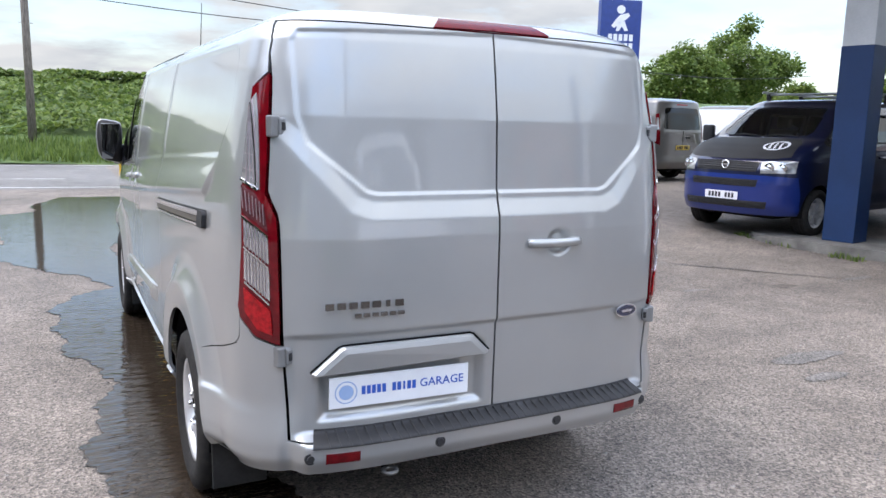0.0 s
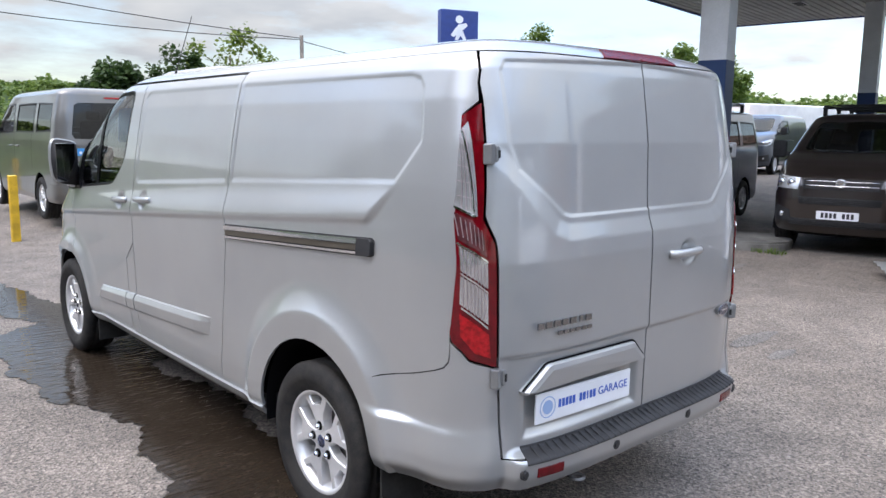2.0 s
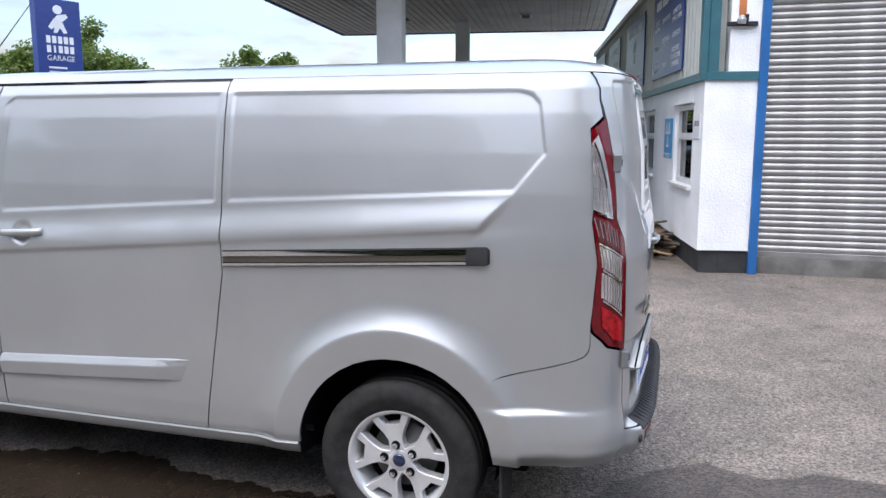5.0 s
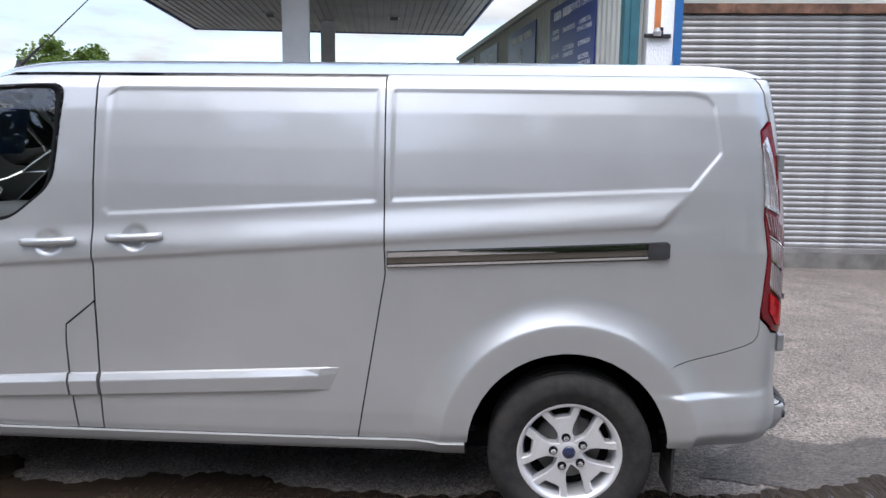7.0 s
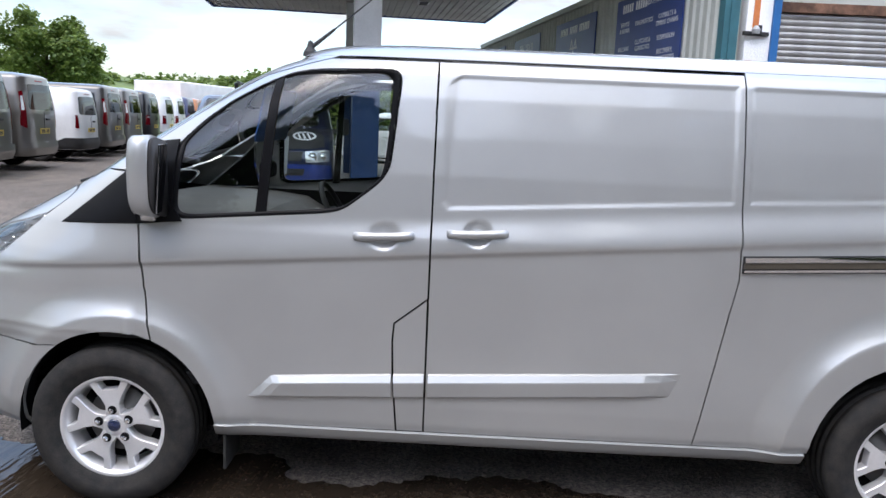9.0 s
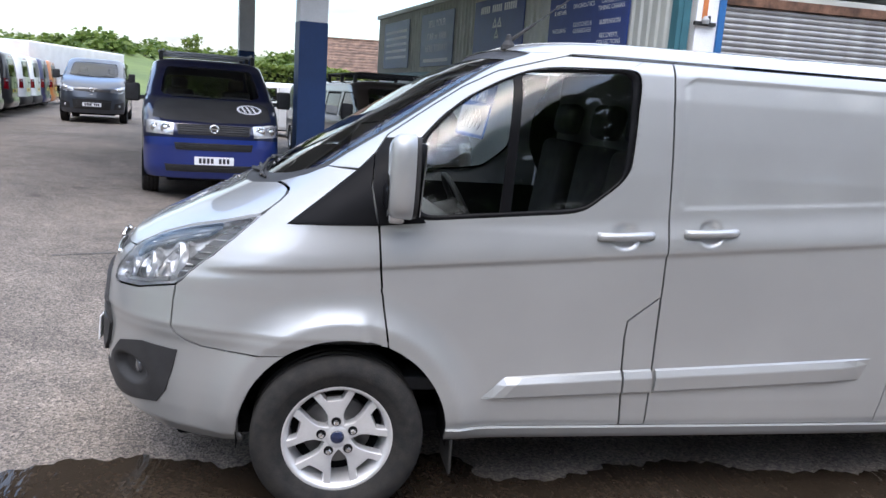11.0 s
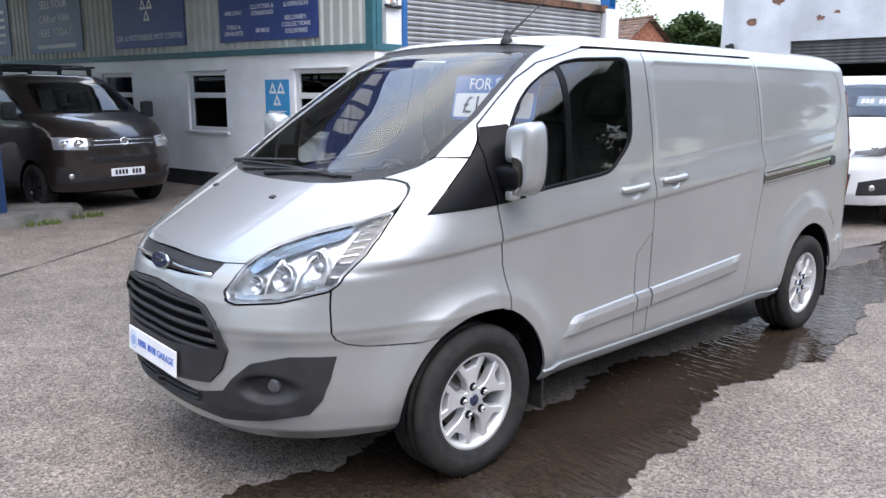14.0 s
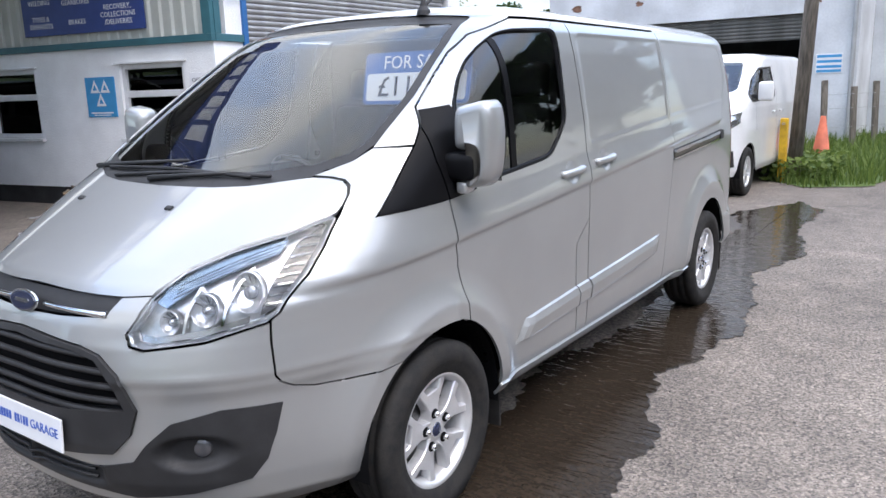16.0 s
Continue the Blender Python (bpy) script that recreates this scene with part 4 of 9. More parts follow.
def handle(parent, y, z, sx):
    p = VAN.at(VAN.us(y, z), z)
    x = abs(p[0]) + 0.014
    rows = [(sx * (x + 0.018 * math.sin(math.pi * k / 12) ** 0.5), y - 0.115 + 0.23 * k / 12, z - 0.006 * (k / 6 - 1)) for k in range(13)]
    vs, fs = tube(rows, 0.017, 10)
    part("door_handle", (vs, fs), M["silver"], parent, "silver pull handle", True)


for ob, sx in zip(front_doors, (-1, 1)):
    handle(ob, 2.19, 1.203, sx)
for ob, sx in zip(slide_doors, (-1, 1)):
    handle(ob, 1.82, 1.228, sx)
p = VAN.at(VAN.ux(0.26, 1.155, False), 1.155)
part("door_handle", tube([(0.125 + 0.23 * k / 12, p[1] - 0.014 - 0.018 * math.sin(math.pi * k / 12) ** 0.5, 1.155) for k in range(13)], 0.017, 10), M["silver"], tail_doors[1], "silver pull handle", True)
# slide rail along the rear quarter
rails = van_panel("slide_rail", S((0.770, 1.190), (-0.36, 1.246), (-0.375, 1.236), (-0.375, 1.182), (-0.36, 1.174), (0.770, 1.121)), "black_plastic", "sliding door rail", gap=0, extra=0.002)
for ob, sx in zip(rails, (-1, 1)):
    for mat, z0, z1, e, nm in (("chrome", 1.186, 1.166, 0.016, "rail_lip"), ("rail_web", 1.162, 1.140, 0.008, "rail_web"), ("chrome", 1.136, 1.126, 0.014, "rail_lip")):
        part(nm, panel(VAN, VAN.path(S((0.765, z0), (-0.29, z0 + 0.052), (-0.29, z1 + 0.052), (0.765, z1))), side=sx, gap=0, extra=e, rim=0.012, dv=0.01), M[mat], ob, "", True)
    part("rail_cap", panel(VAN, VAN.path(S((-0.285, 1.240), (-0.355, 1.242), (-0.37, 1.232), (-0.37, 1.186), (-0.355, 1.178), (-0.285, 1.176))), side=sx, gap=0, extra=0.018, rim=0.02), M["black_plastic"], ob, "", True)
# inner skin, floor and closing plates
core = [(0.0, 0.45), (VAN.UT, 0.33), (VAN.UT, 1.29), (VAN.us(3.3, 1.29), 1.20), (VAN.us(1.95, 1.2), 1.20), (VAN.us(1.95, 1.9), 1.9), (VAN.us(1.95, 1.9), VAN.VT), (0.0, VAN.VT)]
core_uv = []
for (a, b), (c, d2) in zip(core, core[1:] + core[:1]):
    for k in range(10):
        core_uv.append((a + (c - a) * k / 10, b + (d2 - b) * k / 10))
for a in (ARCH_R, ARCH_F):
    hole = VAN.path([("s", a[0] + (a[2] + 0.02) * math.cos(2 * math.pi * k / 24), max(0.36, a[1] + (a[2] + 0.02) * math.sin(2 * math.pi * k / 24))) for k in range(24)])
    core_uv = keyhole(core_uv, [p for i, p in enumerate(hole) if p[1] > 0.3605 or i % 24 in (0, 12)])
# skin set in behind the panel gaps and painted as their shade
van_panel("inner_skin", core_uv, "shade_black", "inner skin painted near-black as shade in the panel gaps", side=0, gap=0, extra=-0.078, rim=0, du=0.06, dv=0.04)
part("underbody", boxed(-0.72, 0.72, -0.50, 3.95, 0.26, 0.36, 0.02), M["shade_black"], van, "underbody box painted near-black as shade")
part("cab_floor", boxed(-0.84, 0.84, 1.9, 3.1, 0.50, 0.56, 0.01), M["black_plastic"], van)


def liner(y, cz, r, sx):
    vs, fs = [], []
    n = 20
    for k in range(n + 1):
        a = radians(-8 + 196 * k / n)
        for x in (0.945, 0.62):
            vs.append((sx * x, y + r * math.cos(a), cz + r * math.sin(a)))
    fs = [(2 * k, 2 * k + 1, 2 * k + 3, 2 * k + 2) for k in range(n)]
    o = len(vs)
    vs.append((sx * 0.62, y, cz))
    fs += [(2 * k + 1, 2 * k + 3, o) for k in range(n)]
    return vs, fs


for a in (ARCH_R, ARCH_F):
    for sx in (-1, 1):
        part("arch_liner", liner(a[0], a[1], a[2] + 0.012, sx), M["shade_black"], van, "", True)

# ---- ground, road and water ----
def gz(x, y):
    """Height of the yard, which rises towards the back rows."""
    a, b = min(max((y - 3.2) / 5.5, 0), 1), min(max(x / 3.0, 0), 1)
    return 0.33 * a * a * (3 - 2 * a) * b * b * (3 - 2 * b)


def tarmac(name, light, dark, rough, fade=True):
    """Worn tarmac: aggregate speckle, stains, darker trodden patches; verges turn to grass far off."""
    m = bpy.data.materials.new(name)
    m.use_nodes = True
    n, l = m.node_tree.nodes, m.node_tree.links
    b = n["Principled BSDF"]
    co = n.new("ShaderNodeTexCoord")

    def noise_at(scale, detail, rough_=0.5):
        t = n.new("ShaderNodeTexNoise")
        t.inputs["Scale"].default_value, t.inputs["Detail"].default_value, t.inputs["Roughness"].default_value = scale, detail, rough_
        l.new(co.outputs["Object"], t.inputs["Vector"])
        return t

    def ramp(src, p0, p1, c0, c1):
        r = n.new("ShaderNodeValToRGB")
        r.color_ramp.elements[0].position, r.color_ramp.elements[1].position = p0, p1
        r.color_ramp.elements[0].color, r.color_ramp.elements[1].color = (*c0, 1), (*c1, 1)
        l.new(src, r.inputs[0])
        return r.outputs[0]

    def mix(kind, fac, a, c):
        x = n.new("ShaderNodeMix"); x.data_type = "RGBA"; x.blend_type = kind
        if isinstance(fac, float):
            x.inputs[0].default_value = fac
        else:
            l.new(fac, x.inputs[0])
        l.new(a, x.inputs[6]); l.new(c, x.inputs[7])
        return x.outputs[2]

    broad = ramp(noise_at(0.35, 6, 0.6).outputs[0], 0.35, 0.68, dark, light)
    mid = ramp(noise_at(3.0, 6, 0.65).outputs[0], 0.30, 0.72, (0.72, 0.72, 0.72), (1.18, 1.17, 1.15))
    vor = n.new("ShaderNodeTexVoronoi"); vor.inputs["Scale"].default_value = 95.0
    l.new(co.outputs["Object"], vor.inputs["Vector"])
    chips = ramp(vor.outputs["Color"], 0.0, 1.0, (0.30, 0.30, 0.31), (1.80, 1.74, 1.68))
    peb = ramp(noise_at(38.0, 3, 0.7).outputs[0], 0.38, 0.62, (0.70, 0.70, 0.71), (1.28, 1.26, 1.23))
    fine = ramp(noise_at(160.0, 2).outputs[0], 0.3, 0.7, (0.75, 0.75, 0.75), (1.25, 1.25, 1.25))
    c = mix("MULTIPLY", 1.0, broad, mid)
    c = mix("MULTIPLY", 1.0, c, chips)
    c = mix("MULTIPLY", 0.8, c, peb)
    c = mix("MULTIPLY", 0.8, c, fine)
    spots = ramp(noise_at(1.6, 3, 0.5).outputs[0], 0.68, 0.74, (1, 1, 1), (0.55, 0.54, 0.53))
    c = mix("MULTIPLY", 0.8, c, spots)
    l.new(c, b.inputs["Base Color"])
    b.inputs["Roughness"].default_value = rough
    b.inputs["Specular IOR Level"].default_value = 0.3
    bump = n.new("ShaderNodeBump"); bump.inputs["Distance"].default_value = 0.006; bump.inputs["Strength"].default_value = 0.9
    l.new(vor.outputs["Distance"], bump.inputs["Height"]); l.new(bump.outputs[0], b.inputs["Normal"])
    return m


M["tarmac"] = tarmac("yard_tarmac", (0.226, 0.203, 0.182), (0.136, 0.123, 0.112), 0.80)
M["road"] = tarmac("road_tarmac", (0.19, 0.19, 0.19), (0.14, 0.14, 0.14), 0.75)
M["damp"] = tarmac("damp_tarmac", (0.085, 0.080, 0.074), (0.06, 0.057, 0.053), 0.38)
M["damp_grit"] = tarmac("damp_grit", (0.105, 0.094, 0.085), (0.060, 0.054, 0.050), 0.50)
M["stain"] = tarmac("stained_tarmac", (0.20, 0.193, 0.185), (0.14, 0.136, 0.130), 0.7)
M["grass"] = material("grass_ground", (0.10, 0.15, 0.035), 0.9, 0, 0.3, 1.2, 30, 0.02, 25, dark=(0.045, 0.08, 0.02))
M["kerb"] = material("concrete", (0.17, 0.163, 0.15), 0.85, 0, 0.2, 4, 80, 0.003, 60)
M["line_white"] = material("road_paint", (0.62, 0.62, 0.60), 0.7, 0, 0.2, 5, 60)

xs = [-600, -200, -80, -40, -25] + [-16 + 0.8 * k for k in range(71)] + [48, 60, 80, 120, 220, 600]
ys = [-600, -200, -80, -40] + [-24 + 0.8 * k for k in range(60)] + [24.4, 30, 45, 80, 160, 600]
gv = [(x, y, gz(x, y) if y < 24 else 0.0) for y in ys for x in xs]
k = len(xs)
gf = [(j * k + i, j * k + i + 1, (j + 1) * k + i + 1, (j + 1) * k + i) for j in range(len(ys) - 1) for i in range(k - 1)]
mats = [0 if ys[f[0] // k] < 23.5 and -40 <= xs[f[0] % k] < 60 and ys[f[0] // k] > -41 else 1 for f in gf]
ground = part("ground", (gv, gf), [M["tarmac"], M["grass"]], smooth=True)
ground.data.polygons.foreach_set("material_index", mats)
tagged(ground, "worn grey tarmac yard, patched and damp in places", "ground", kind="structure")


def ragged(pts, amp, step, seed):
    """An outline made uneven at two scales."""
    rnd = random.Random(seed)
    out = []
    ph = [rnd.uniform(0, 6.28) for _ in range(6)]
    run = 0.0
    for (ax, ay), (bx, by) in zip(pts, pts[1:] + pts[:1]):
        d = math.hypot(bx - ax, by - ay)
        nn = max(1, int(d / step))
        for q in range(nn):
            t = q / nn
            s = run + d * t
            o = amp * (0.6 * math.sin(s * 3.1 + ph[0]) + 0.4 * math.sin(s * 9.7 + ph[1]) + 0.3 * math.sin(s * 23 + ph[2]) + 0.25 * math.sin(s * 57 + ph[3])) + rnd.uniform(-0.22, 0.22) * amp
            nx, ny = (by - ay) / (d or 1), -(bx - ax) / (d or 1)
            out.append((ax + (bx - ax) * t + nx * o, ay + (by - ay) * t + ny * o))
        run += d
    return out


def flat(name, pts, z, mat, label, category="puddle"):
    me = mesh_of(name, [(x, y, z + gz(x, y)) for x, y in pts], [tuple(range(len(pts)))], mat)
    if me.polygons[0].normal.z < 0:
        me.flip_normals()
    return tagged(new(name, me), label, category, kind="structure")


def water():
    m = bpy.data.materials.new("puddle_water")
    m.use_nodes = True
    n, l = m.node_tree.nodes, m.node_tree.links
    b = n["Principled BSDF"]
    b.inputs["Roughness"].default_value, b.inputs["IOR"].default_value = 0.03, 1.33
    co = n.new("ShaderNodeTexCoord")
    mp = n.new("ShaderNodeMapping"); mp.inputs["Scale"].default_value = (0.55, 2.6, 1.0); mp.inputs["Rotation"].default_value = (0, 0, 0.5)
    l.new(co.outputs["Object"], mp.inputs[0])
    a = n.new("ShaderNodeTexNoise"); a.inputs["Scale"].default_value, a.inputs["Detail"].default_value = 9.0, 2.5
    c = n.new("ShaderNodeTexNoise"); c.inputs["Scale"].default_value, c.inputs["Detail"].default_value = 2.0, 5.0
    l.new(mp.outputs[0], a.inputs["Vector"]); l.new(co.outputs["Object"], c.inputs["Vector"])
    r = n.new("ShaderNodeValToRGB")
    r.color_ramp.elements[0].color, r.color_ramp.elements[1].color = (0.014, 0.010, 0.007, 1), (0.046, 0.036, 0.027, 1)
    l.new(c.outputs[0], r.inputs[0])
    ch = n.new("ShaderNodeTexVoronoi"); ch.inputs["Scale"].default_value = 80.0
    l.new(co.outputs["Object"], ch.inputs["Vector"])
    cr = n.new("ShaderNodeValToRGB")
    cr.color_ramp.elements[0].color, cr.color_ramp.elements[1].color = (0.45, 0.45, 0.45, 1), (1.5, 1.45, 1.4, 1)
    l.new(ch.outputs["Color"], cr.inputs[0])
    cm = n.new("ShaderNodeMix"); cm.data_type = "RGBA"; cm.blend_type = "MULTIPLY"; cm.inputs[0].default_value = 0.8
    l.new(r.outputs[0], cm.inputs[6]); l.new(cr.outputs[0], cm.inputs[7]); l.new(cm.outputs[2], b.inputs["Base Color"])
    # the water runs and ripples beside the van and lies still further on
    sp = n.new("ShaderNodeSeparateXYZ"); l.new(co.outputs["Object"], sp.inputs[0])
    still = n.new("ShaderNodeMapRange"); still.inputs[1].default_value, still.inputs[2].default_value = 2.6, 4.6
    still.inputs[3].default_value, still.inputs[4].default_value = 0.80, 0.20
    l.new(sp.outputs[1], still.inputs[0])
    bp = n.new("ShaderNodeBump"); bp.inputs["Distance"].default_value = 0.011
    l.new(still.outputs[0], bp.inputs["Strength"])
    l.new(a.outputs[0], bp.inputs["Height"]); l.new(bp.outputs[0], b.inputs["Normal"])
    return m


M["water"] = water()
STREAM = [(-0.60, -5.3), (-0.95, -4.7), (-0.98, -3.3), (-1.26, -1.9), (-1.05, -1.0), (-1.27, 0.04), (-1.39, 0.55), (-1.32, 0.82), (-1.22, 1.31), (-1.13, 1.49), (-1.21, 1.87), (-1.44, 2.23), (-1.45, 2.67), (-1.50, 2.93), (-1.42, 3.26), (-1.48, 3.58), (-1.32, 4.07), (-1.03, 4.33), (-1.2, 4.96), (-1.55, 5.4), (-1.99, 6.06), (-2.6, 6.9), (-2.04, 7.3), (-2.1, 8.1), (-2.9, 8.6), (-2.6, 10.2), (-1.75, 10.84), (-1.80, 11.74), (-1.39, 13.19), (-0.19, 13.12), (-0.1, 12.0), (-0.5, 9.0), (-0.85, 6.5), (-0.72, 5.2), (-0.41, 4.45), (-0.38, 4.17), (-0.50, 3.9), (-0.54, 3.73), (-0.44, 3.55), (-0.39, 3.2), (-0.40, 2.72), (-0.64, 2.6), (-0.72, 2.22), (-0.58, 1.96), (-0.56, 1.5), (-0.66, 1.0), (-0.66, 0.2), (-0.52, -0.9), (-0.30, -1.6), (-0.42, -3.0), (-0.12, -4.1)]
SHORE = ragged(STREAM, 0.045, 0.022, 3)
flat("water", SHORE, 0.006, M["water"], "long shallow puddle running beside the van")
rim = []
for i, (x, y) in enumerate(SHORE):
    (x0, y0), (x1, y1) = SHORE[i - 3], SHORE[(i + 3) % len(SHORE)]
    d = math.hypot(x1 - x0, y1 - y0) or 1.0
    o = -0.012 - 0.022 * max(0.0, noise.noise(Vector((x * 4, y * 4, 1.0))) + 0.4)
    rim.append((x - (y1 - y0) / d * o, y + (x1 - x0) / d * o))
n = len(SHORE)
inner = [((x - a) * 0.05 + x + (x - a) * 0.2, (y - b) * 0.25 + y) for (x, y), (a, b) in zip(SHORE, rim)]
vs = [(x, y, 0.004 + gz(x, y)) for x, y in inner] + [(x, y, 0.004 + gz(x, y)) for x, y in rim]
tagged(part("wet_edge", (vs, [(i, (i + 1) % n, n + (i + 1) % n, n + i) for i in range(n)]), M["damp"]), "damp dark rim of the puddle", "puddle", kind="structure")
for s, (cx, cy, a, b) in enumerate(((3.3, 0.2, 0.38, 0.09), (3.05, -0.15, 0.20, 0.06), (2.3, 2.4, 0.24, 0.07), (5.2, 4.9, 0.22, 0.10), (4.2, 2.2, 0.15, 0.05), (6.4, 2.0, 0.3, 0.06))):
    flat("tar_patch", ragged([(cx + a * math.cos(t), cy + b * math.sin(t)) for t in np.linspace(0, 5.6, 9)], 0.02, 0.03, 20 + s), 0.004, M["stain"], "dark oily patch on the tarmac", "stain")
flat("damp_patch", ragged([(-0.40, -0.72), (-0.12, -0.86), (0.04, -1.02), (0.20, -1.26), (0.11, -1.52), (0.24, -1.82), (0.20, -2.5), (0.05, -3.4), (-0.16, -4.0), (-0.42, -3.3), (-0.36, -2.6), (-0.34, -1.7), (-0.44, -1.2)], 0.03, 0.03, 33), 0.005, M["damp_grit"], "dark damp gravelly patch behind the van")
# long crack
flat("tar_seam", ragged([(3.2, 5.6), (3.24, 5.62), (6.2, 2.1), (6.17, 2.07)], 0.008, 0.12, 31), 0.004, M["damp"], "dark joint line in the yard surface", "joint")

# road across the far side of the yard, with verge, hedge bank and markings
RD = pose(0, 17.75, 0, 0, 0, -8)
def rd(x, y, z=0.0):
    return tuple(RD @ Vector((x, y, z)))
rows = [rd(x, y, 0.004) for x in np.linspace(-90, 60, 40) for y in (-2.9, 6.2)]
tagged(part("road", (rows, [(2 * i, 2 * i + 2, 2 * i + 3, 2 * i + 1) for i in range(39)]), M["road"]), "grey two-lane road past the yard", "road", kind="structure")
for i in range(-7, 5):
    for y0, ln, w in ((0.0, 1.9, 0.10),):
        tagged(part("road_marking", ([rd(i * 3.4 + 0.3, y0, 0.009), rd(i * 3.4 + 0.3 + ln, y0, 0.009), rd(i * 3.4 + 0.3 + ln, y0 + w, 0.009), rd(i * 3.4 + 0.3, y0 + w, 0.009)], [(0, 1, 2, 3)]), M["line_white"]), "white dashed centre line on the road", "road marking", "road dashes", "structure")
for y0 in (5.6, -2.5):
    tagged(part("road_marking", ([rd(-90, y0, 0.009), rd(60, y0, 0.009), rd(60, y0 + 0.1, 0.009), rd(-90, y0 + 0.1, 0.009)], [(0, 1, 2, 3)]), M["line_white"]), "white edge line along the road", "road marking", kind="structure")
bank_prof = [(6.1, 0.0), (6.5, 0.08), (9.5, 0.55), (12.0, 1.25), (24.0, 3.3), (27.0, 3.4), (50.0, 3.0)]
nx = 60
bv = [rd(x, y, z + 0.12 * noise.noise(Vector((x * 0.4, y, 0)))) for x in np.linspace(-90, 60, nx) for y, z in bank_prof]
bf = [(i * 7 + j, (i + 1) * 7 + j, (i + 1) * 7 + j + 1, i * 7 + j + 1) for i in range(nx - 1) for j in range(6)]
tagged(part("verge", (bv, bf), M["grass"], smooth=True), "rough grass bank beside the road", "verge", kind="structure")


# ---- greenery ----
def leafy(name, colour, dark):
    m = bpy.data.materials.new(name)
    m.use_nodes = True
    n, l = m.node_tree.nodes, m.node_tree.links
    b = n["Principled BSDF"]
    b.inputs["Roughness"].default_value = 0.65
    g = n.new("ShaderNodeNewGeometry")
    r = n.new("ShaderNodeValToRGB")
    r.color_ramp.elements[0].color, r.color_ramp.elements[1].color = (*dark, 1), (*colour, 1)
    l.new(g.outputs["Random Per Island"], r.inputs[0]); l.new(r.outputs[0], b.inputs["Base Color"])
    tr = n.new("ShaderNodeBsdfTranslucent")
    l.new(r.outputs[0], tr.inputs[0])
    mx = n.new("ShaderNodeMixShader"); mx.inputs[0].default_value = 0.42
    l.new(b.outputs[0], mx.inputs[1]); l.new(tr.outputs[0], mx.inputs[2]); l.new(mx.outputs[0], n["Material Output"].inputs[0])
    return m


M["leaf"] = leafy("leaf_green", (0.18, 0.24, 0.055), (0.065, 0.115, 0.025))
M["leaf_dark"] = leafy("leaf_dark", (0.06, 0.10, 0.025), (0.018, 0.04, 0.010))
M["leaf_fresh"] = leafy("leaf_fresh", (0.20, 0.25, 0.05), (0.08, 0.13, 0.025))
M["grass_blade"] = leafy("grass_blades", (0.17, 0.23, 0.05), (0.06, 0.11, 0.02))
M["bark"] = material("bark", (0.11, 0.085, 0.06), 0.9, 0, 0.25, 6, 60, 0.01, 40)


def leaves(points, size, rnd, up=0.3):
    """Small bent leaf pairs at the given points."""
    vs, fs = [], []
    for p in points:
        a, t = rnd.uniform(0, 6.283), rnd.uniform(-0.9, 0.9)
        s = size * rnd.uniform(0.6, 1.4)
        d = Vector((math.cos(a) * math.cos(t), math.sin(a) * math.cos(t), math.sin(t) + up)).normalized() * s
        w = d.cross(Vector((rnd.uniform(-1, 1), rnd.uniform(-1, 1), 1))).normalized() * s * 0.45
        o = len(vs)
        p = Vector(p)
        vs += [p - d * 0.5, p + w, p + d * 0.5 + Vector((0, 0, -0.15 * s)), p - w]
        fs += [(o, o + 1, o + 2, o + 3)]
    return [tuple(v) for v in vs], fs


def tree(x, y, h, r, label, mat="leaf", seed=1, clumps=34, per=170, leaf=0.30, trunk=0.3, low=0.28, z=0.0, wispy=False):
    rnd = random.Random(seed)
    t = thing("tree", label, "tree", m=pose(x, y, z))
    limbs, pts = [], []
    tops = []
    for c in range(clumps):
        while True:
            q = Vector((rnd.uniform(-1, 1), rnd.uniform(-1, 1), rnd.uniform(-1, 1)))
            if 0.25 < q.length < 1:
                break
        cz = h * (low + (1 - low) * 0.5) + q.z * h * (1 - low) * 0.46
        taper = 1.0 if not wispy else 0.8
        ctr = Vector((q.x * r * taper * (1.05 - 0.35 * max(0, q.z)), q.y * r * taper * (1.05 - 0.35 * max(0, q.z)), cz))
        cr = r * rnd.uniform(0.20, 0.36)
        tops.append(ctr)
        for _ in range(per):
            d = Vector((rnd.gauss(0, 1), rnd.gauss(0, 1), rnd.gauss(0, 0.75)))
            d = d.normalized() * cr * rnd.uniform(0.35, 1.05)
            pts.append(ctr + d)
    tr = tube([(0, 0, -0.2), (0.05, 0, h * 0.2), (0.1, 0.05, h * 0.45), (0.05, 0.1, h * 0.75)], trunk, 9, trunk * 0.3)
    for ctr in tops[::3]:
        b = Vector((0.08, 0.04, min(ctr.z * 0.75, h * 0.55)))
        limbs.append(tube([b, b.lerp(ctr, 0.5) + Vector((0, 0, 0.1 * r)), ctr], trunk * 0.28, 5, trunk * 0.06))
    part("trunk", merge(tr, *limbs), M["bark"], t, "", True)
    part("crown", leaves(pts, leaf, rnd), M[mat], t, "")
    return t


def at_bearing(deg, dist, cx=-2.0, cy=0.0):
    return cx + dist * math.cos(radians(deg)), cy + dist * math.sin(radians(deg))


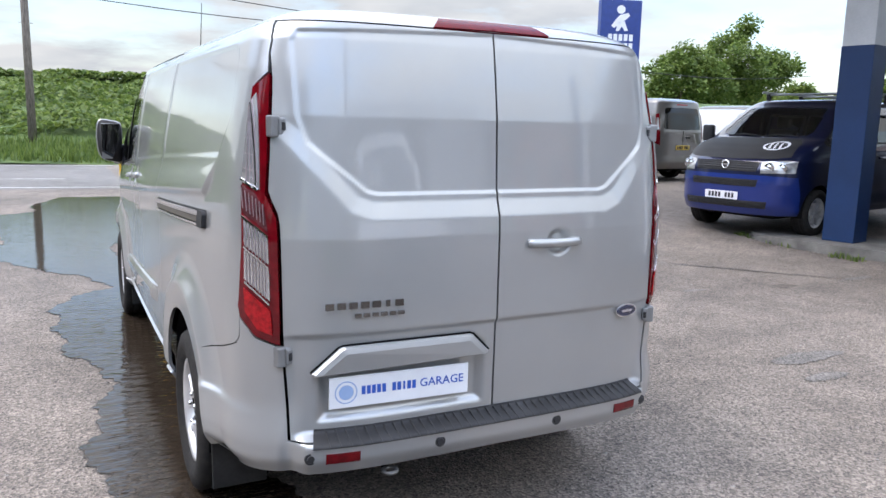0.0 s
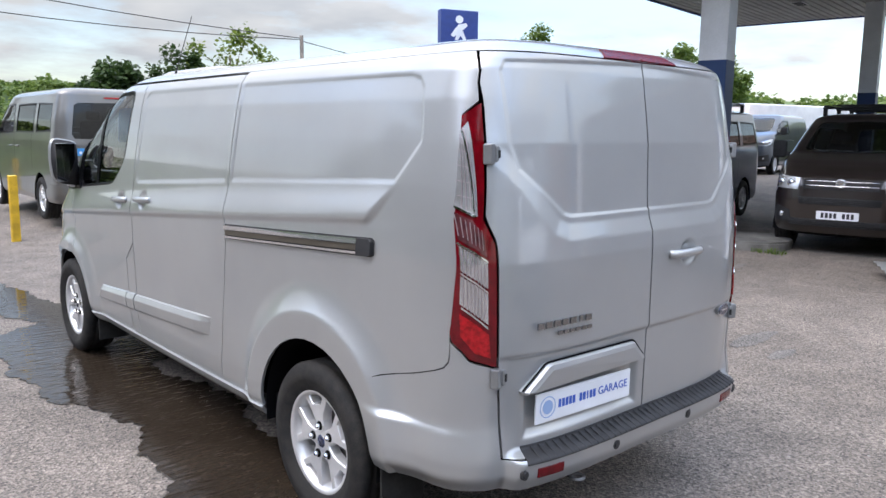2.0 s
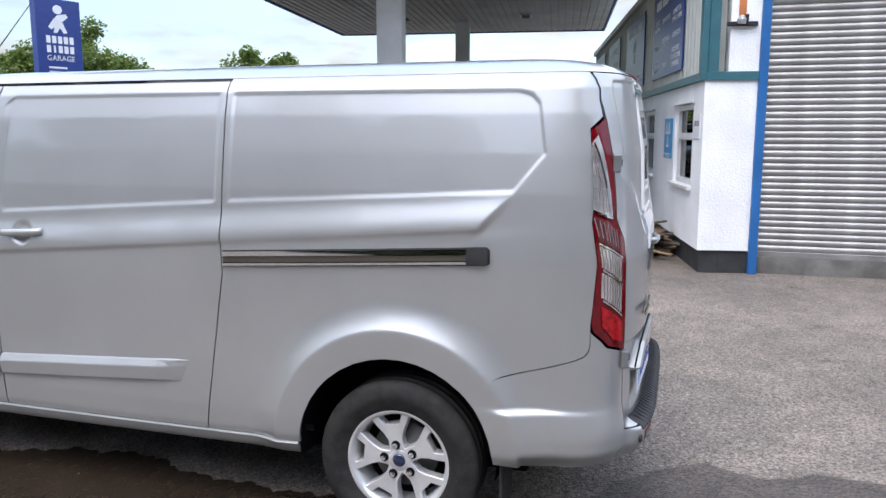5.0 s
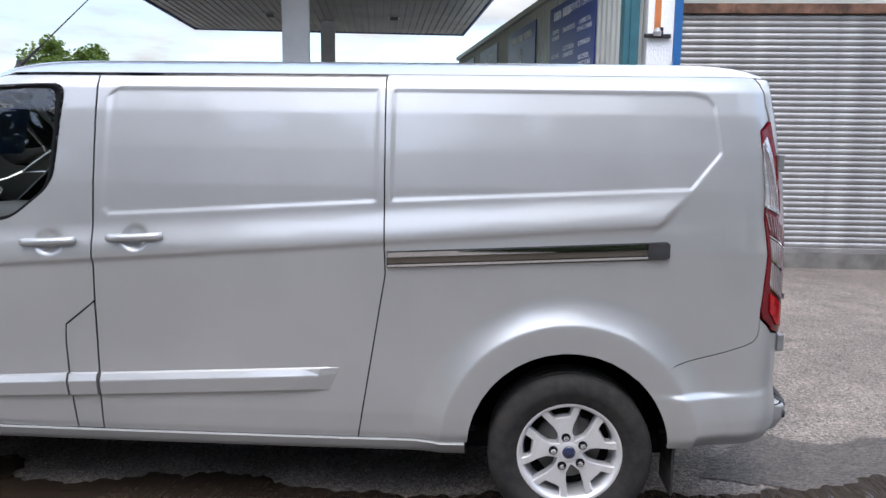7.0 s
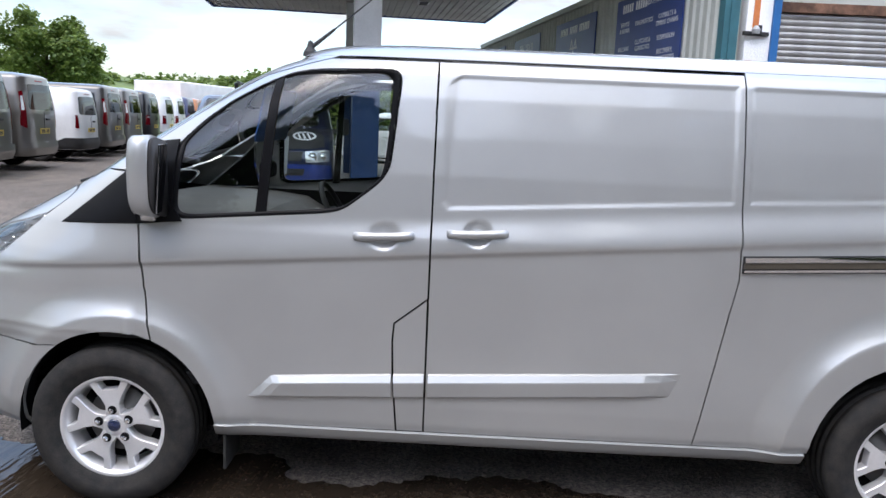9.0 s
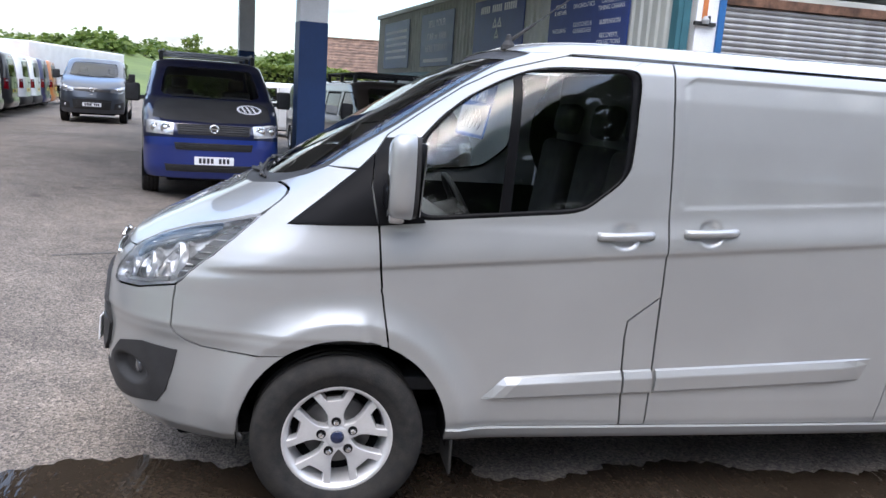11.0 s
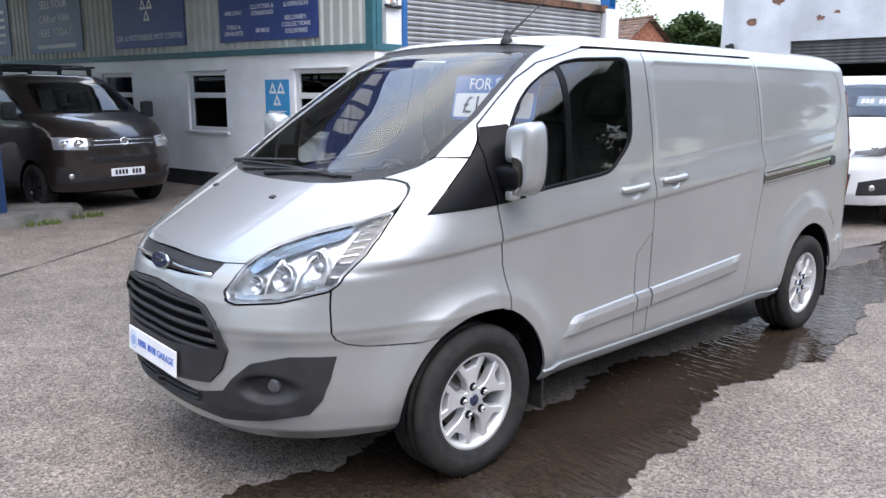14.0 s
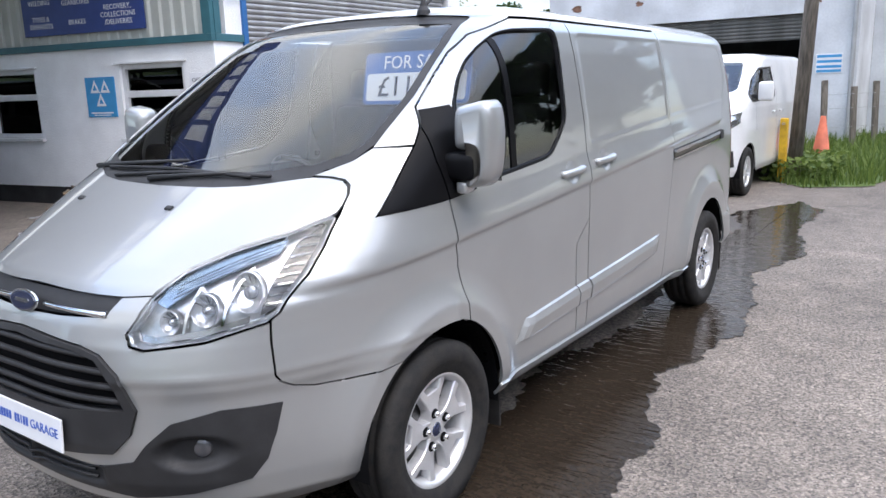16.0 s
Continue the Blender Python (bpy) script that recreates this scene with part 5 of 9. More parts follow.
for deg, dist, h, r, mat, sd, lab, wis in (
        (40.8, 138, 19.6, 7.8, "leaf", 1, "broad leafy tree beyond the parked vans", False),
        (45.0, 128, 14.6, 6.6, "leaf", 2, "dense dark green bushy tree behind the yard", False),
        (36.5, 72, 5.6, 2.8, "leaf_fresh", 3, "pale green tree on the skyline", False),
        (29.6, 118, 15.0, 6.4, "leaf", 4, "round leafy tree above the row of vans", False),
        (63.0, 42, 7.4, 2.3, "leaf_fresh", 5, "thin young tree with open crown", True),
        (66.5, 40, 5.8, 1.8, "leaf_dark", 6, "small bushy tree behind the road", True),
        (71.0, 42, 4.9, 2.2, "leaf_dark", 7, "low dark bush behind the road", False),
        (12.0, 52, 4.8, 1.6, "leaf_fresh", 8, "wispy sapling above the hedge", True),
        (9.2, 55, 4.4, 1.5, "leaf_fresh", 9, "wispy sapling above the hedge", True),
        (7.0, 50, 3.6, 1.3, "leaf_fresh", 10, "wispy sapling above the hedge", True),
        (-57.3, 52, 7.2, 2.6, "leaf_dark", 11, "dark evergreen tree behind the house", False),
        (-59.6, 50, 6.6, 2.2, "leaf_dark", 12, "dark evergreen tree behind the house", False),
        (-52.5, 58, 9.8, 3.6, "leaf_fresh", 13, "pale spring tree behind the house", True),
        (-46.0, 56, 8.8, 3.0, "leaf_fresh", 14, "pale spring tree behind the workshop", True),
        (150.0, 30, 9.5, 4.0, "leaf_dark", 15, "dark tree across the lane", False),
        (172.0, 26, 8.0, 3.4, "leaf_dark", 16, "dark tree across the lane", False),
        (197.0, 30, 10.5, 4.2, "leaf", 17, "large tree across the lane", False),
        (128.0, 40, 8.5, 3.8, "leaf", 18, "leafy tree across the lane", False)):
    x, y = at_bearing(deg, dist)
    tree(x, y, h, r, lab, mat, sd, 52 if not wis else 22, 330 if not wis else 70, (0.26 if dist < 100 else 0.50) if not wis else 0.22, 0.3 if not wis else 0.10, 0.22 if not wis else 0.3)


def hedge(name, a, b, width, z0, z1, mat, seed, n, leaf, label):
    """A clipped hedge between two places: a heart painted dark as its inner shade, and a skin of leaves."""
    rnd = random.Random(seed)
    A, B = Vector((*a, 0)), Vector((*b, 0))
    d = (B - A).normalized()
    s = Vector((-d.y, d.x, 0))
    L = (B - A).length
    h = thing(name, label, "hedge")
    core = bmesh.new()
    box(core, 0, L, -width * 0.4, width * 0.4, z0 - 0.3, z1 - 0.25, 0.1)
    part("hedge_shade_core", core, M["core_shade"], h, "", False, Matrix.Translation(A) @ d.to_track_quat("X", "Z").to_matrix().to_4x4())
    pts = []
    for _ in range(n):
        u, q = rnd.uniform(0, L), rnd.random()
        top = z1 + 0.22 * noise.noise(Vector((u * 0.35, seed, 0))) + 0.10 * noise.noise(Vector((u * 1.7, seed, 3)))
        if q < 0.35:
            w, z = rnd.uniform(-0.5, 0.5) * width, top + rnd.uniform(-0.15, 0.10)
        else:
            w, z = (-0.5 if q < 0.7 else 0.5) * width + rnd.uniform(-0.12, 0.12), rnd.uniform(z0, top)
            w *= 1 + 0.12 * noise.noise(Vector((u * 0.9, z * 1.3, seed)))
        pts.append(A + d * u + s * w + Vector((0, 0, z)))
    part("hedge_leaves", leaves(pts, leaf, rnd), M[mat], h)
    return h


# near-black green stands in for the shade inside a hedge
M["core_shade"] = material("hedge_shade", (0.020, 0.032, 0.010), 0.9, 0, 0.3, 3, 20)
p0, p1 = rd(-36, 24.5), rd(22, 24.5)
hedge("hedge", p0[:2], p1[:2], 1.8, 2.3, 3.78, "leaf", 41, 24000, 0.26, "tall green hedge along the top of the bank")
rnd = random.Random(45)
pts = []
for _ in range(62000):
    x, y = rnd.uniform(-36, 20), 10.4 + 14.0 * rnd.random() ** 1.2
    lump = noise.noise(Vector((x * 0.35, y * 0.35, 2.0))) + 0.6 * noise.noise(Vector((x * 1.1, y * 1.1, 7.0)))
    base = float(np.interp(y, [p[0] for p in bank_prof], [p[1] for p in bank_prof]))
    pts.append(rd(x, y, base + max(0.0, 0.30 + 0.55 * lump) * rnd.uniform(0.5, 1.0)))
tagged(part("brambles", leaves(pts, 0.21, rnd), M["leaf"]), "green brambles and nettles covering the bank", "undergrowth", kind="stuff")
hedge("hedge", at_bearing(14, 48), at_bearing(-1, 46), 2.0, 0.0, 2.5, "leaf_dark", 42, 9000, 0.25, "green hedge behind the yard")
hedge("hedge", (33.5, -3.5), (31.5, 9.5), 2.0, 0.0, 2.7, "leaf_fresh", 44, 9000, 0.24, "leafy green hedge before the low house")
for k, (x, y, h, r) in enumerate(((-21, -16, 14.0, 4.4), (-21, -8.5, 17.0, 4.6), (-20, -2.0, 11.0, 3.6), (-21, 5.5, 10.5, 3.4), (-22, 12.0, 15.0, 4.4), (-23, 21.0, 12.0, 4.2), (-16, -16.5, 12.5, 4.2), (-13, -24, 12.5, 4.4))):
    tree(x, y, h, r, "tall dark leafy tree across the lane", "leaf_dark", 71 + k, 60, 120, 0.55, 0.3, 0.14)
hedge("hedge", (-22, -25), (-24, 24), 2.0, 0.0, 2.6, "leaf", 43, 14000, 0.26, "green hedge across the lane")


def tufts(name, poly_pts, n, hmin, hmax, label, seed, z=None, lean=0.4, wide=0.010):
    """Grass: many thin bent blades inside an outline."""
    rnd = random.Random(seed)
    xs_, ys_ = [p[0] for p in poly_pts], [p[1] for p in poly_pts]
    vs, fs = [], []
    tries = 0
    while len(fs) < 2 * n and tries < n * 20:
        tries += 1
        x, y = rnd.uniform(min(xs_), max(xs_)), rnd.uniform(min(ys_), max(ys_))
        if poly_sdf(np.array([x]), np.array([y]), poly_pts)[0] > 0:
            continue
        h = rnd.uniform(hmin, hmax) * (0.6 + 0.6 * noise.noise(Vector((x * 1.5, y * 1.5, seed))) + 0.2)
        a = rnd.uniform(0, 6.283)
        zz = (z(x, y) if z else gz(x, y))
        dx, dy = math.cos(a) * h * lean * rnd.random(), math.sin(a) * h * lean * rnd.random()
        wx, wy = -math.sin(a) * wide, math.cos(a) * wide
        o = len(vs)
        vs += [(x - wx, y - wy, zz), (x + wx, y + wy, zz), (x + dx * 0.4 + wx * 0.7, y + dy * 0.4 + wy * 0.7, zz + h * 0.6), (x + dx * 0.4 - wx * 0.7, y + dy * 0.4 - wy * 0.7, zz + h * 0.6), (x + dx, y + dy, zz + h)]
        fs += [(o, o + 1, o + 2, o + 3), (o + 3, o + 2, o + 4)]
    return tagged(part(name, (vs, fs), M["grass_blade"]), label, "grass", kind="stuff")


def bank_z(x, y):
    q = RD.inverted() @ Vector((x, y, 0))
    return float(np.interp(q.y, [p[0] for p in bank_prof], [p[1] for p in bank_prof]))


b0, b1, b2, b3 = rd(-24, 6.3), rd(13, 6.3), rd(13, 9.6), rd(-24, 9.6)
tufts("grass", [b0[:2], b1[:2], b2[:2], b3[:2]], 16000, 0.15, 0.55, "long rough grass on the road bank", 51, bank_z, 0.7, 0.022)
# distant fields and woods
far = []
for i in range(41):
    a = -12 + i * 2.2
    d = 260 + 30 * math.sin(i * 0.9)
    x, y = at_bearing(a, d)
    far.append((x, y))
fv = []
for x, y in far:
    fv += [(x * 0.5, y * 0.5, 0.0), (x * 0.8, y * 0.8, 5.4), (x, y, 11.0 + 1.5 * math.sin(x * 0.03)), (x * 1.4, y * 1.4, 12.0)]
tagged(part("backdrop", (fv, [(4 * i + j, 4 * i + j + 1, 4 * i + j + 5, 4 * i + j + 4) for i in range(40) for j in range(3)]), M["field"] if "field" in M else M["grass"], smooth=True), "distant green fields rising to a low ridge", "field", kind="structure")
rnd = random.Random(77)
pts = []
for _ in range(300):
    i = rnd.uniform(0, 39.9)
    (x0, y0), (x1, y1) = far[int(i)], far[int(i) + 1]
    t = i - int(i)
    k = rnd.uniform(0.88, 1.0)
    c = Vector(((x0 + (x1 - x0) * t) * k, (y0 + (y1 - y0) * t) * k, 8.0 + 26.0 * (k - 0.88)))
    rr = rnd.uniform(2.0, 4.2)
    for _ in range(70):
        dd = Vector((rnd.gauss(0, 1), rnd.gauss(0, 1), abs(rnd.gauss(0, 0.9)))).normalized() * rr * rnd.uniform(0.5, 1.1)
        pts.append(c + dd)
tagged(part("far_wood", leaves(pts, 1.5, rnd), M["leaf"]), "distant line of trees on the ridge", "woods", kind="stuff")

# loose grit and small stones on the tarmac
rnd = random.Random(91)
vs, fs = [], []
for _ in range(2600):
    x, y = rnd.uniform(-6, 7), rnd.uniform(-6, 8)
    r, z = rnd.uniform(0.003, 0.010), gz(x, y) + 0.002
    o = len(vs)
    for k in range(5):
        a = k * 1.2566 + rnd.uniform(-0.3, 0.3)
        vs.append((x + r * math.cos(a), y + r * math.sin(a), z))
    vs.append((x + r * 0.2, y, z + r * rnd.uniform(0.5, 0.9)))
    fs += [(o + k, o + (k + 1) % 5, o + 5) for k in range(5)]
M["grit"] = leafy("grit", (0.34, 0.32, 0.29), (0.05, 0.048, 0.045))
tagged(part("grit", (vs, fs), M["grit"]), "loose grit and small stones on the tarmac", "grit", kind="stuff")

# ---- wheels, lamps, cab and trim of the van ----
def spoke(n=0):
    """One forked wheel spoke pointing along +z, its face towards +x: a slab with chamfered edges."""
    edge = [(0.036, 0.026), (0.031, 0.056), (0.030, 0.088), (0.043, 0.118), (0.068, 0.155), (0.091, 0.192), (0.059, 0.208), (0.043, 0.174), (0.031, 0.156)]
    poly = edge + [(-y, z) for y, z in edge[::-1]]
    k = len(poly)
    vs = []
    for x, g in ((0.028, -0.002), (0.066, 0.0), (0.0705, 0.003)):
        vs += [(x + 0.004 * (z - 0.03) / 0.17, y, z) for y, z in inset_poly(poly, g)]
    fs = [tuple(range(2 * k, 3 * k))]
    for r in (0, k):
        fs += [(r + i, r + (i + 1) % k, r + k + (i + 1) % k, r + k + i) for i in range(k)]
    return vs, fs


def wheel(parent, m, tyre_mat="rubber", rim_mat="alloy", radius=0.343, half=0.107, spokes=5, cap="badge_blue", detail=True, forked=True, rim_r=0.215):
    """A wheel whose outer face looks to +x: rim with tyre, spokes, nuts and cap."""
    r = rim_r
    rim = part("wheel", lathe([(r - 0.040, -half), (r - 0.028, 0.0), (r - 0.022, half * 0.5), (r - 0.010, half * 0.80), (r + 0.006, half * 0.86), (r + 0.012, half * 0.80), (r + 0.004, half * 0.6)], 48, "x"), M[rim_mat], parent, "five-spoke alloy wheel", True, m)
    R, h = radius, half
    prof = [(r - 0.005, -h * 0.8), (r + 0.02, -h), (R - 0.05, -h * 1.06), (R - 0.012, -h * 0.95), (R, -h * 0.78)]
    for g in (-0.45, 0.0, 0.45):
        prof += [(R, h * (g - 0.09)), (R - 0.007, h * (g - 0.06)), (R - 0.007, h * (g + 0.06)), (R, h * (g + 0.09))]
    prof += [(R, h * 0.78), (R - 0.012, h * 0.95), (R - 0.05, h * 1.06), (R - 0.075, h * 1.055), (R - 0.078, h * 1.035), (r + 0.03, h * 1.0), (r + 0.008, h * 0.88), (r - 0.002, h * 0.8)]
    part("tyre", lathe(prof, 64, "x"), M[tyre_mat], rim, "black rubber tyre", True)
    # near-black disc stands in for the shade behind the spokes
    part("wheel_well", lathe([(0.0, -0.03), (0.13, -0.03), (r - 0.030, -0.03), (r - 0.030, -0.06)], 32, "x"), M["shade_black"], rim)
    part("brake_disc", lathe([(0.05, 0.022), (0.072, 0.020), (0.074, 0.002), (0.138, 0.0), (0.142, -0.012), (0.142, -0.03)], 32, "x"), M["old_steel"], rim, "", True)
    sp = spoke() if forked else None
    for k in range(spokes):
        a = pose(0, 0, 0, 360 / spokes * k)
        if forked:
            sc = Matrix.Diagonal((1, 1, r / 0.215, 1))
            part("spoke", ([tuple(a @ sc @ Vector(v)) for v in sp[0]], sp[1]), M[rim_mat], rim)
        else:
            bm = bmesh.new()
            box(bm, 0.02, 0.065, -0.020, 0.020, 0.03, r - 0.008, 0.006, a)
            part("spoke", bm, M[rim_mat], rim)
        if detail:
            q = a @ Vector((0.068, 0, 0.066))
            part("wheel_nut", lathe([(0.0, 0.024), (0.008, 0.024), (0.012, 0.018), (0.012, 0.004)], 6, "x", Matrix.Translation(q)), M["chrome"], rim)
            # black disc painted as the shaded hole round the nut
            part("nut_seat", lathe([(0.0, 0.0075), (0.018, 0.0075), (0.0195, 0.004), (0.0195, -0.01)], 16, "x", Matrix.Translation(q)), M["shade_black"], rim)
    part("hub", lathe([(0.028, 0.074), (0.045, 0.072), (0.058, 0.058), (0.062, 0.02)], 28, "x"), M[rim_mat], rim, "", True)
    part("wheel_cap", lathe([(0.0, 0.080), (0.022, 0.079), (0.028, 0.074), (0.028, 0.05)], 24, "x"), M[cap], rim, "round centre cap", True)
    return rim


for y in (0.0, 3.30):
    for sx in (-1, 1):
        wheel(van, pose(sx * (0.868 if y else 0.856), y, 0.343, 12 + 20 * y, 0, 180 if sx < 0 else 0))
# headlamps: a deep silvered box with three bowls, a bluish brow, a bright foot and ribs at the outer end, behind a clear cover
def on_nose(x, z, out):
    """Place and outward direction on the nose, on the x < 0 side."""
    u = VAN.ux(x, z, True)
    p = VAN.at(u, z, out)
    tu, tv = VAN.at(u + 0.01, z) - VAN.at(u - 0.01, z), VAN.at(u, z + 0.01) - VAN.at(u, z - 0.01)
    nn = Vector(np.cross(tv, tu)).normalized()
    return Vector(p), nn if nn.y > 0 else -nn


for ob, sx in zip(head_lamps, (-1, 1)):
    def lamp_skin(name, mat, pts, out, rim=0.0, label=""):
        return part(name, panel(VAN, VAN.path(FR(*pts)), side=sx, gap=0, extra=out, rim=rim, dv=0.012), M[mat], ob, label, True)
    outline = VAN.path(FR(*HEAD))
    if area2(outline) < 0:
        outline = outline[::-1]
    part("lamp_back", panel(VAN, inset_poly(outline, 0.004), side=sx, gap=0, extra=-0.062, rim=0), M["reflector"], ob, "", True)
    part("lamp_wall", ring_strip(VAN, inset_poly(outline, 0.0020), inset_poly(outline, 0.0045), sx, -0.004, 0.056), M["reflector"], ob, "", True)
    for x, z, r, deep in ((0.590, 0.932, 0.036, 0.020), (0.674, 0.962, 0.050, 0.026), (0.752, 1.004, 0.052, 0.028)):
        p, nn = on_nose(x, z, -0.030)
        nn = (nn + Vector((0.0, 0.9, -0.1))).normalized()
        mm = Matrix.Translation((sx * abs(p[0]), p[1], p[2])) @ Vector((sx * abs(nn.x), nn.y, nn.z)).to_track_quat("Y", "Z").to_matrix().to_4x4()
        tall = mm @ Matrix.Diagonal((0.92, 1, 1.18 if x > 0.7 else 1.0, 1))
        part("lamp_bowl", lathe([(r * 0.34, -deep), (r * 0.66, -deep * 0.72), (r * 0.90, -deep * 0.25), (r, 0.004), (r * 1.05, 0.006), (r * 1.10, 0.002), (r * 1.12, -deep)], 28, "y", tall), M["reflector"], ob, "", True)
        part("lamp_lens", lathe([(0.0, 0.004 if x < 0.7 else -deep * 0.3), (r * 0.24, 0.001 if x < 0.7 else -deep * 0.4), (r * 0.42, -deep * 0.5), (r * 0.46, -deep)], 24, "y", mm), M["lamp_glass"], ob, "", True)
        for k in range(5):
            a = radians(-60 + 30 * k)
            part("bowl_facet", tube([tall @ Vector((r * 0.5 * math.sin(a), -deep * 0.80, r * 0.5 * math.cos(a))), tall @ Vector((r * 0.95 * math.sin(a), -deep * 0.08, r * 0.95 * math.cos(a)))], 0.0022, 5), M["lamp_glass"], ob)
    lamp_skin("lamp_brow", "blue_glass", [(-0.530, 0.990), (-0.552, 1.040), (-0.590, 1.076), (-0.650, 1.106), (-0.752, 1.142), (-0.756, 1.106), (-0.670, 1.062), (-0.612, 1.022), (-0.570, 0.975)], -0.022, 0.012, "bluish daytime light strip")
    for k in range(4):
        zs_ = [(0.575 + 0.045 * i, 1.000 + 0.030 * i - 0.0012 * i * i + 0.011 * k) for i in range(5)]
        part("lamp_rib", tube([(sx * abs(q[0]), q[1], q[2]) for q in (on_nose(x, z, -0.0205)[0] for x, z in zs_)], 0.0016, 5), M["chrome" if k % 2 else "lamp_black"], ob)
    lamp_skin("lamp_foot", "lens_clear", [(-0.520, 0.882), (-0.560, 0.874), (-0.680, 0.890), (-0.772, 0.918), (-0.772, 0.938), (-0.680, 0.908), (-0.560, 0.892), (-0.525, 0.900)], -0.024, 0.010)
    lamp_skin("lamp_divider", "chrome", [(-0.628, 0.900), (-0.634, 0.900), (-0.640, 1.030), (-0.630, 1.030)], -0.022, 0.035)
    lamp_skin("lamp_divider", "chrome", [(-0.716, 0.915), (-0.722, 0.917), (-0.728, 1.075), (-0.720, 1.070)], -0.022, 0.035)
    lamp_skin("lamp_shade", "lamp_black", [(-0.812, 1.182), (-0.830, 1.12), (-0.834, 1.04), (-0.816, 0.950), (-0.792, 0.934), (-0.794, 1.03), (-0.782, 1.13)], -0.034)
    for k in range(8):
        z = 0.965 + 0.026 * k
        rows = [on_nose(x, z + 0.10 * (x - 0.80), -0.026)[0] for x in np.linspace(0.797 - 0.0015 * k, 0.829 - (0.010 if k > 6 else 0.0), 4)]
        part("lamp_rib", tube([(sx * abs(p[0]), p[1], p[2]) for p in rows], 0.0045, 5), M["chrome"], ob)
# mirrors
for sx, door in zip((-1, 1), front_doors):
    def housing(outline, y0, y1, r, steps):
        """A rounded shell pushed forward from its outline, narrower towards the front."""
        if area2(outline) < 0:
            outline = outline[::-1]
        n, co, faces = len(outline), [], []
        levels = [(0.0, y0)] + [(r * (1 - math.cos(a)), y1 - r + r * math.sin(a)) for a in np.linspace(0, math.pi / 2, steps)]
        for g, y in levels:
            t = (y - y0) / (y1 - y0)
            for x, z in (inset_poly(outline, g) if g > 1e-6 else outline):
                co.append((sx * (1.03 + (x - 1.03) * (1 - 0.14 * t)), y, 1.40 + (z - 1.40) * (1 - 0.07 * t * t) + (x - 1.0) * 0.12))
        for k in range(len(levels) - 1):
            faces += [(k * n + i, k * n + (i + 1) % n, (k + 1) * n + (i + 1) % n, (k + 1) * n + i) for i in range(n)]
        bm = bmesh.new()
        vs = [bm.verts.new(c) for c in co]
        for f in faces:
            bm.faces.new([vs[i] for i in f])
        front = bm.faces.new(vs[-n:])
        back = bm.faces.new(vs[:n][::-1])
        bmesh.ops.triangulate(bm, faces=[front, back])
        bmesh.ops.recalc_face_normals(bm, faces=bm.faces)
        return bm
    cap = rounded([(0.938, 1.390), (0.944, 1.548), (1.098, 1.556), (1.122, 1.50), (1.127, 1.40), (1.118, 1.295), (1.085, 1.243), (0.992, 1.236), (0.994, 1.264), (1.034, 1.270), (1.050, 1.292), (1.050, 1.360), (1.030, 1.378)], 2)
    mir = part("door_mirror", housing(cap, 3.074, 3.160, 0.030, 6), M["silver"], door, "large silver mirror housing", True)
    rim = rounded([(0.945, 1.240), (0.950, 1.540), (1.094, 1.548), (1.114, 1.50), (1.119, 1.40), (1.110, 1.295), (1.078, 1.248)], 2)
    part("mirror_rear", housing(rim, 3.056, 3.078, 0.008, 3), M["black_plastic"], door, "black mirror back", True)
    part("mirror_glass", boxed(-0.064, 0.064, -0.003, 0.003, -0.136, 0.128, 0.002), M["mirror"], door, "mirror glass", False, pose(sx * 1.028, 3.050, 1.400, 3, 0, sx * -9))
    part("mirror_arm", boxed(*sorted((sx * 0.845, sx * 1.052)), 3.073, 3.170, 1.268, 1.372, 0.030, seg=4), M["gloss_black"], door, "black mirror arm", True)
    part("side_indicator", boxed(*sorted((sx * 0.955, sx * 1.005)), 3.09, 3.150, 1.222, 1.268, 0.012, seg=3), M["lens_clear"], door, "", True)
# number plates, badges
def letter_bars(text, width, height, mat, parent, m, name="letter_bar", slant=0.0, thick=0.0012):
    """Plain upright bars, one for each letter of a name that is not spelled out."""
    n = len(text)
    step = width / n
    for k, ch in enumerate(text):
        if ch == " ":
            continue
        x = -width / 2 + step * (k + 0.5)
        w = step * (0.36 if ch == "I" else 0.72)
        bm = boxed(-w / 2, w / 2, -height / 2, height / 2, 0, thick)
        part(name, bm, mat, parent, "", False, m @ pose(x, 0, 0))


def dealer_plate(parent, m, name="number_plate"):
    """White show plate facing local +z: a round mark, a barred name and one plain word."""
    pl = part(name, boxed(-0.26, 0.26, -0.0555, 0.0555, -0.004, 0.004, 0.003), M["white_plate"], parent, "white show plate with blue lettering", False, m)
    part("mark_ring", lathe([(0.036, 0.0045), (0.036, 0.0052), (0.040, 0.0052), (0.040, 0.0045)], 28, "z", pose(-0.20, 0, 0)), M["text_light"], pl)
    part("mark_disc", lathe([(0.0, 0.0052), (0.026, 0.0052), (0.026, 0.0045)], 24, "z", pose(-0.20, 0, 0)), M["text_light"], pl)
    letter_bars("AAAAA AAIAA", 0.205, 0.030, M["text_blue"], pl, pose(-0.045, 0.002, 0.0042))
    lettering("GARAGE", 0.044, M["text_blue"], pl, pose(0.155, 0.002, 0.0048), width=1.0)
    return pl


dealer_plate(tail_doors[0], pose(-0.376, -0.936, 0.675, 90, 0, -3))
dealer_plate(front_bumper, pose(0.0, 4.352, 0.572, 90 - 4, 0, 180))


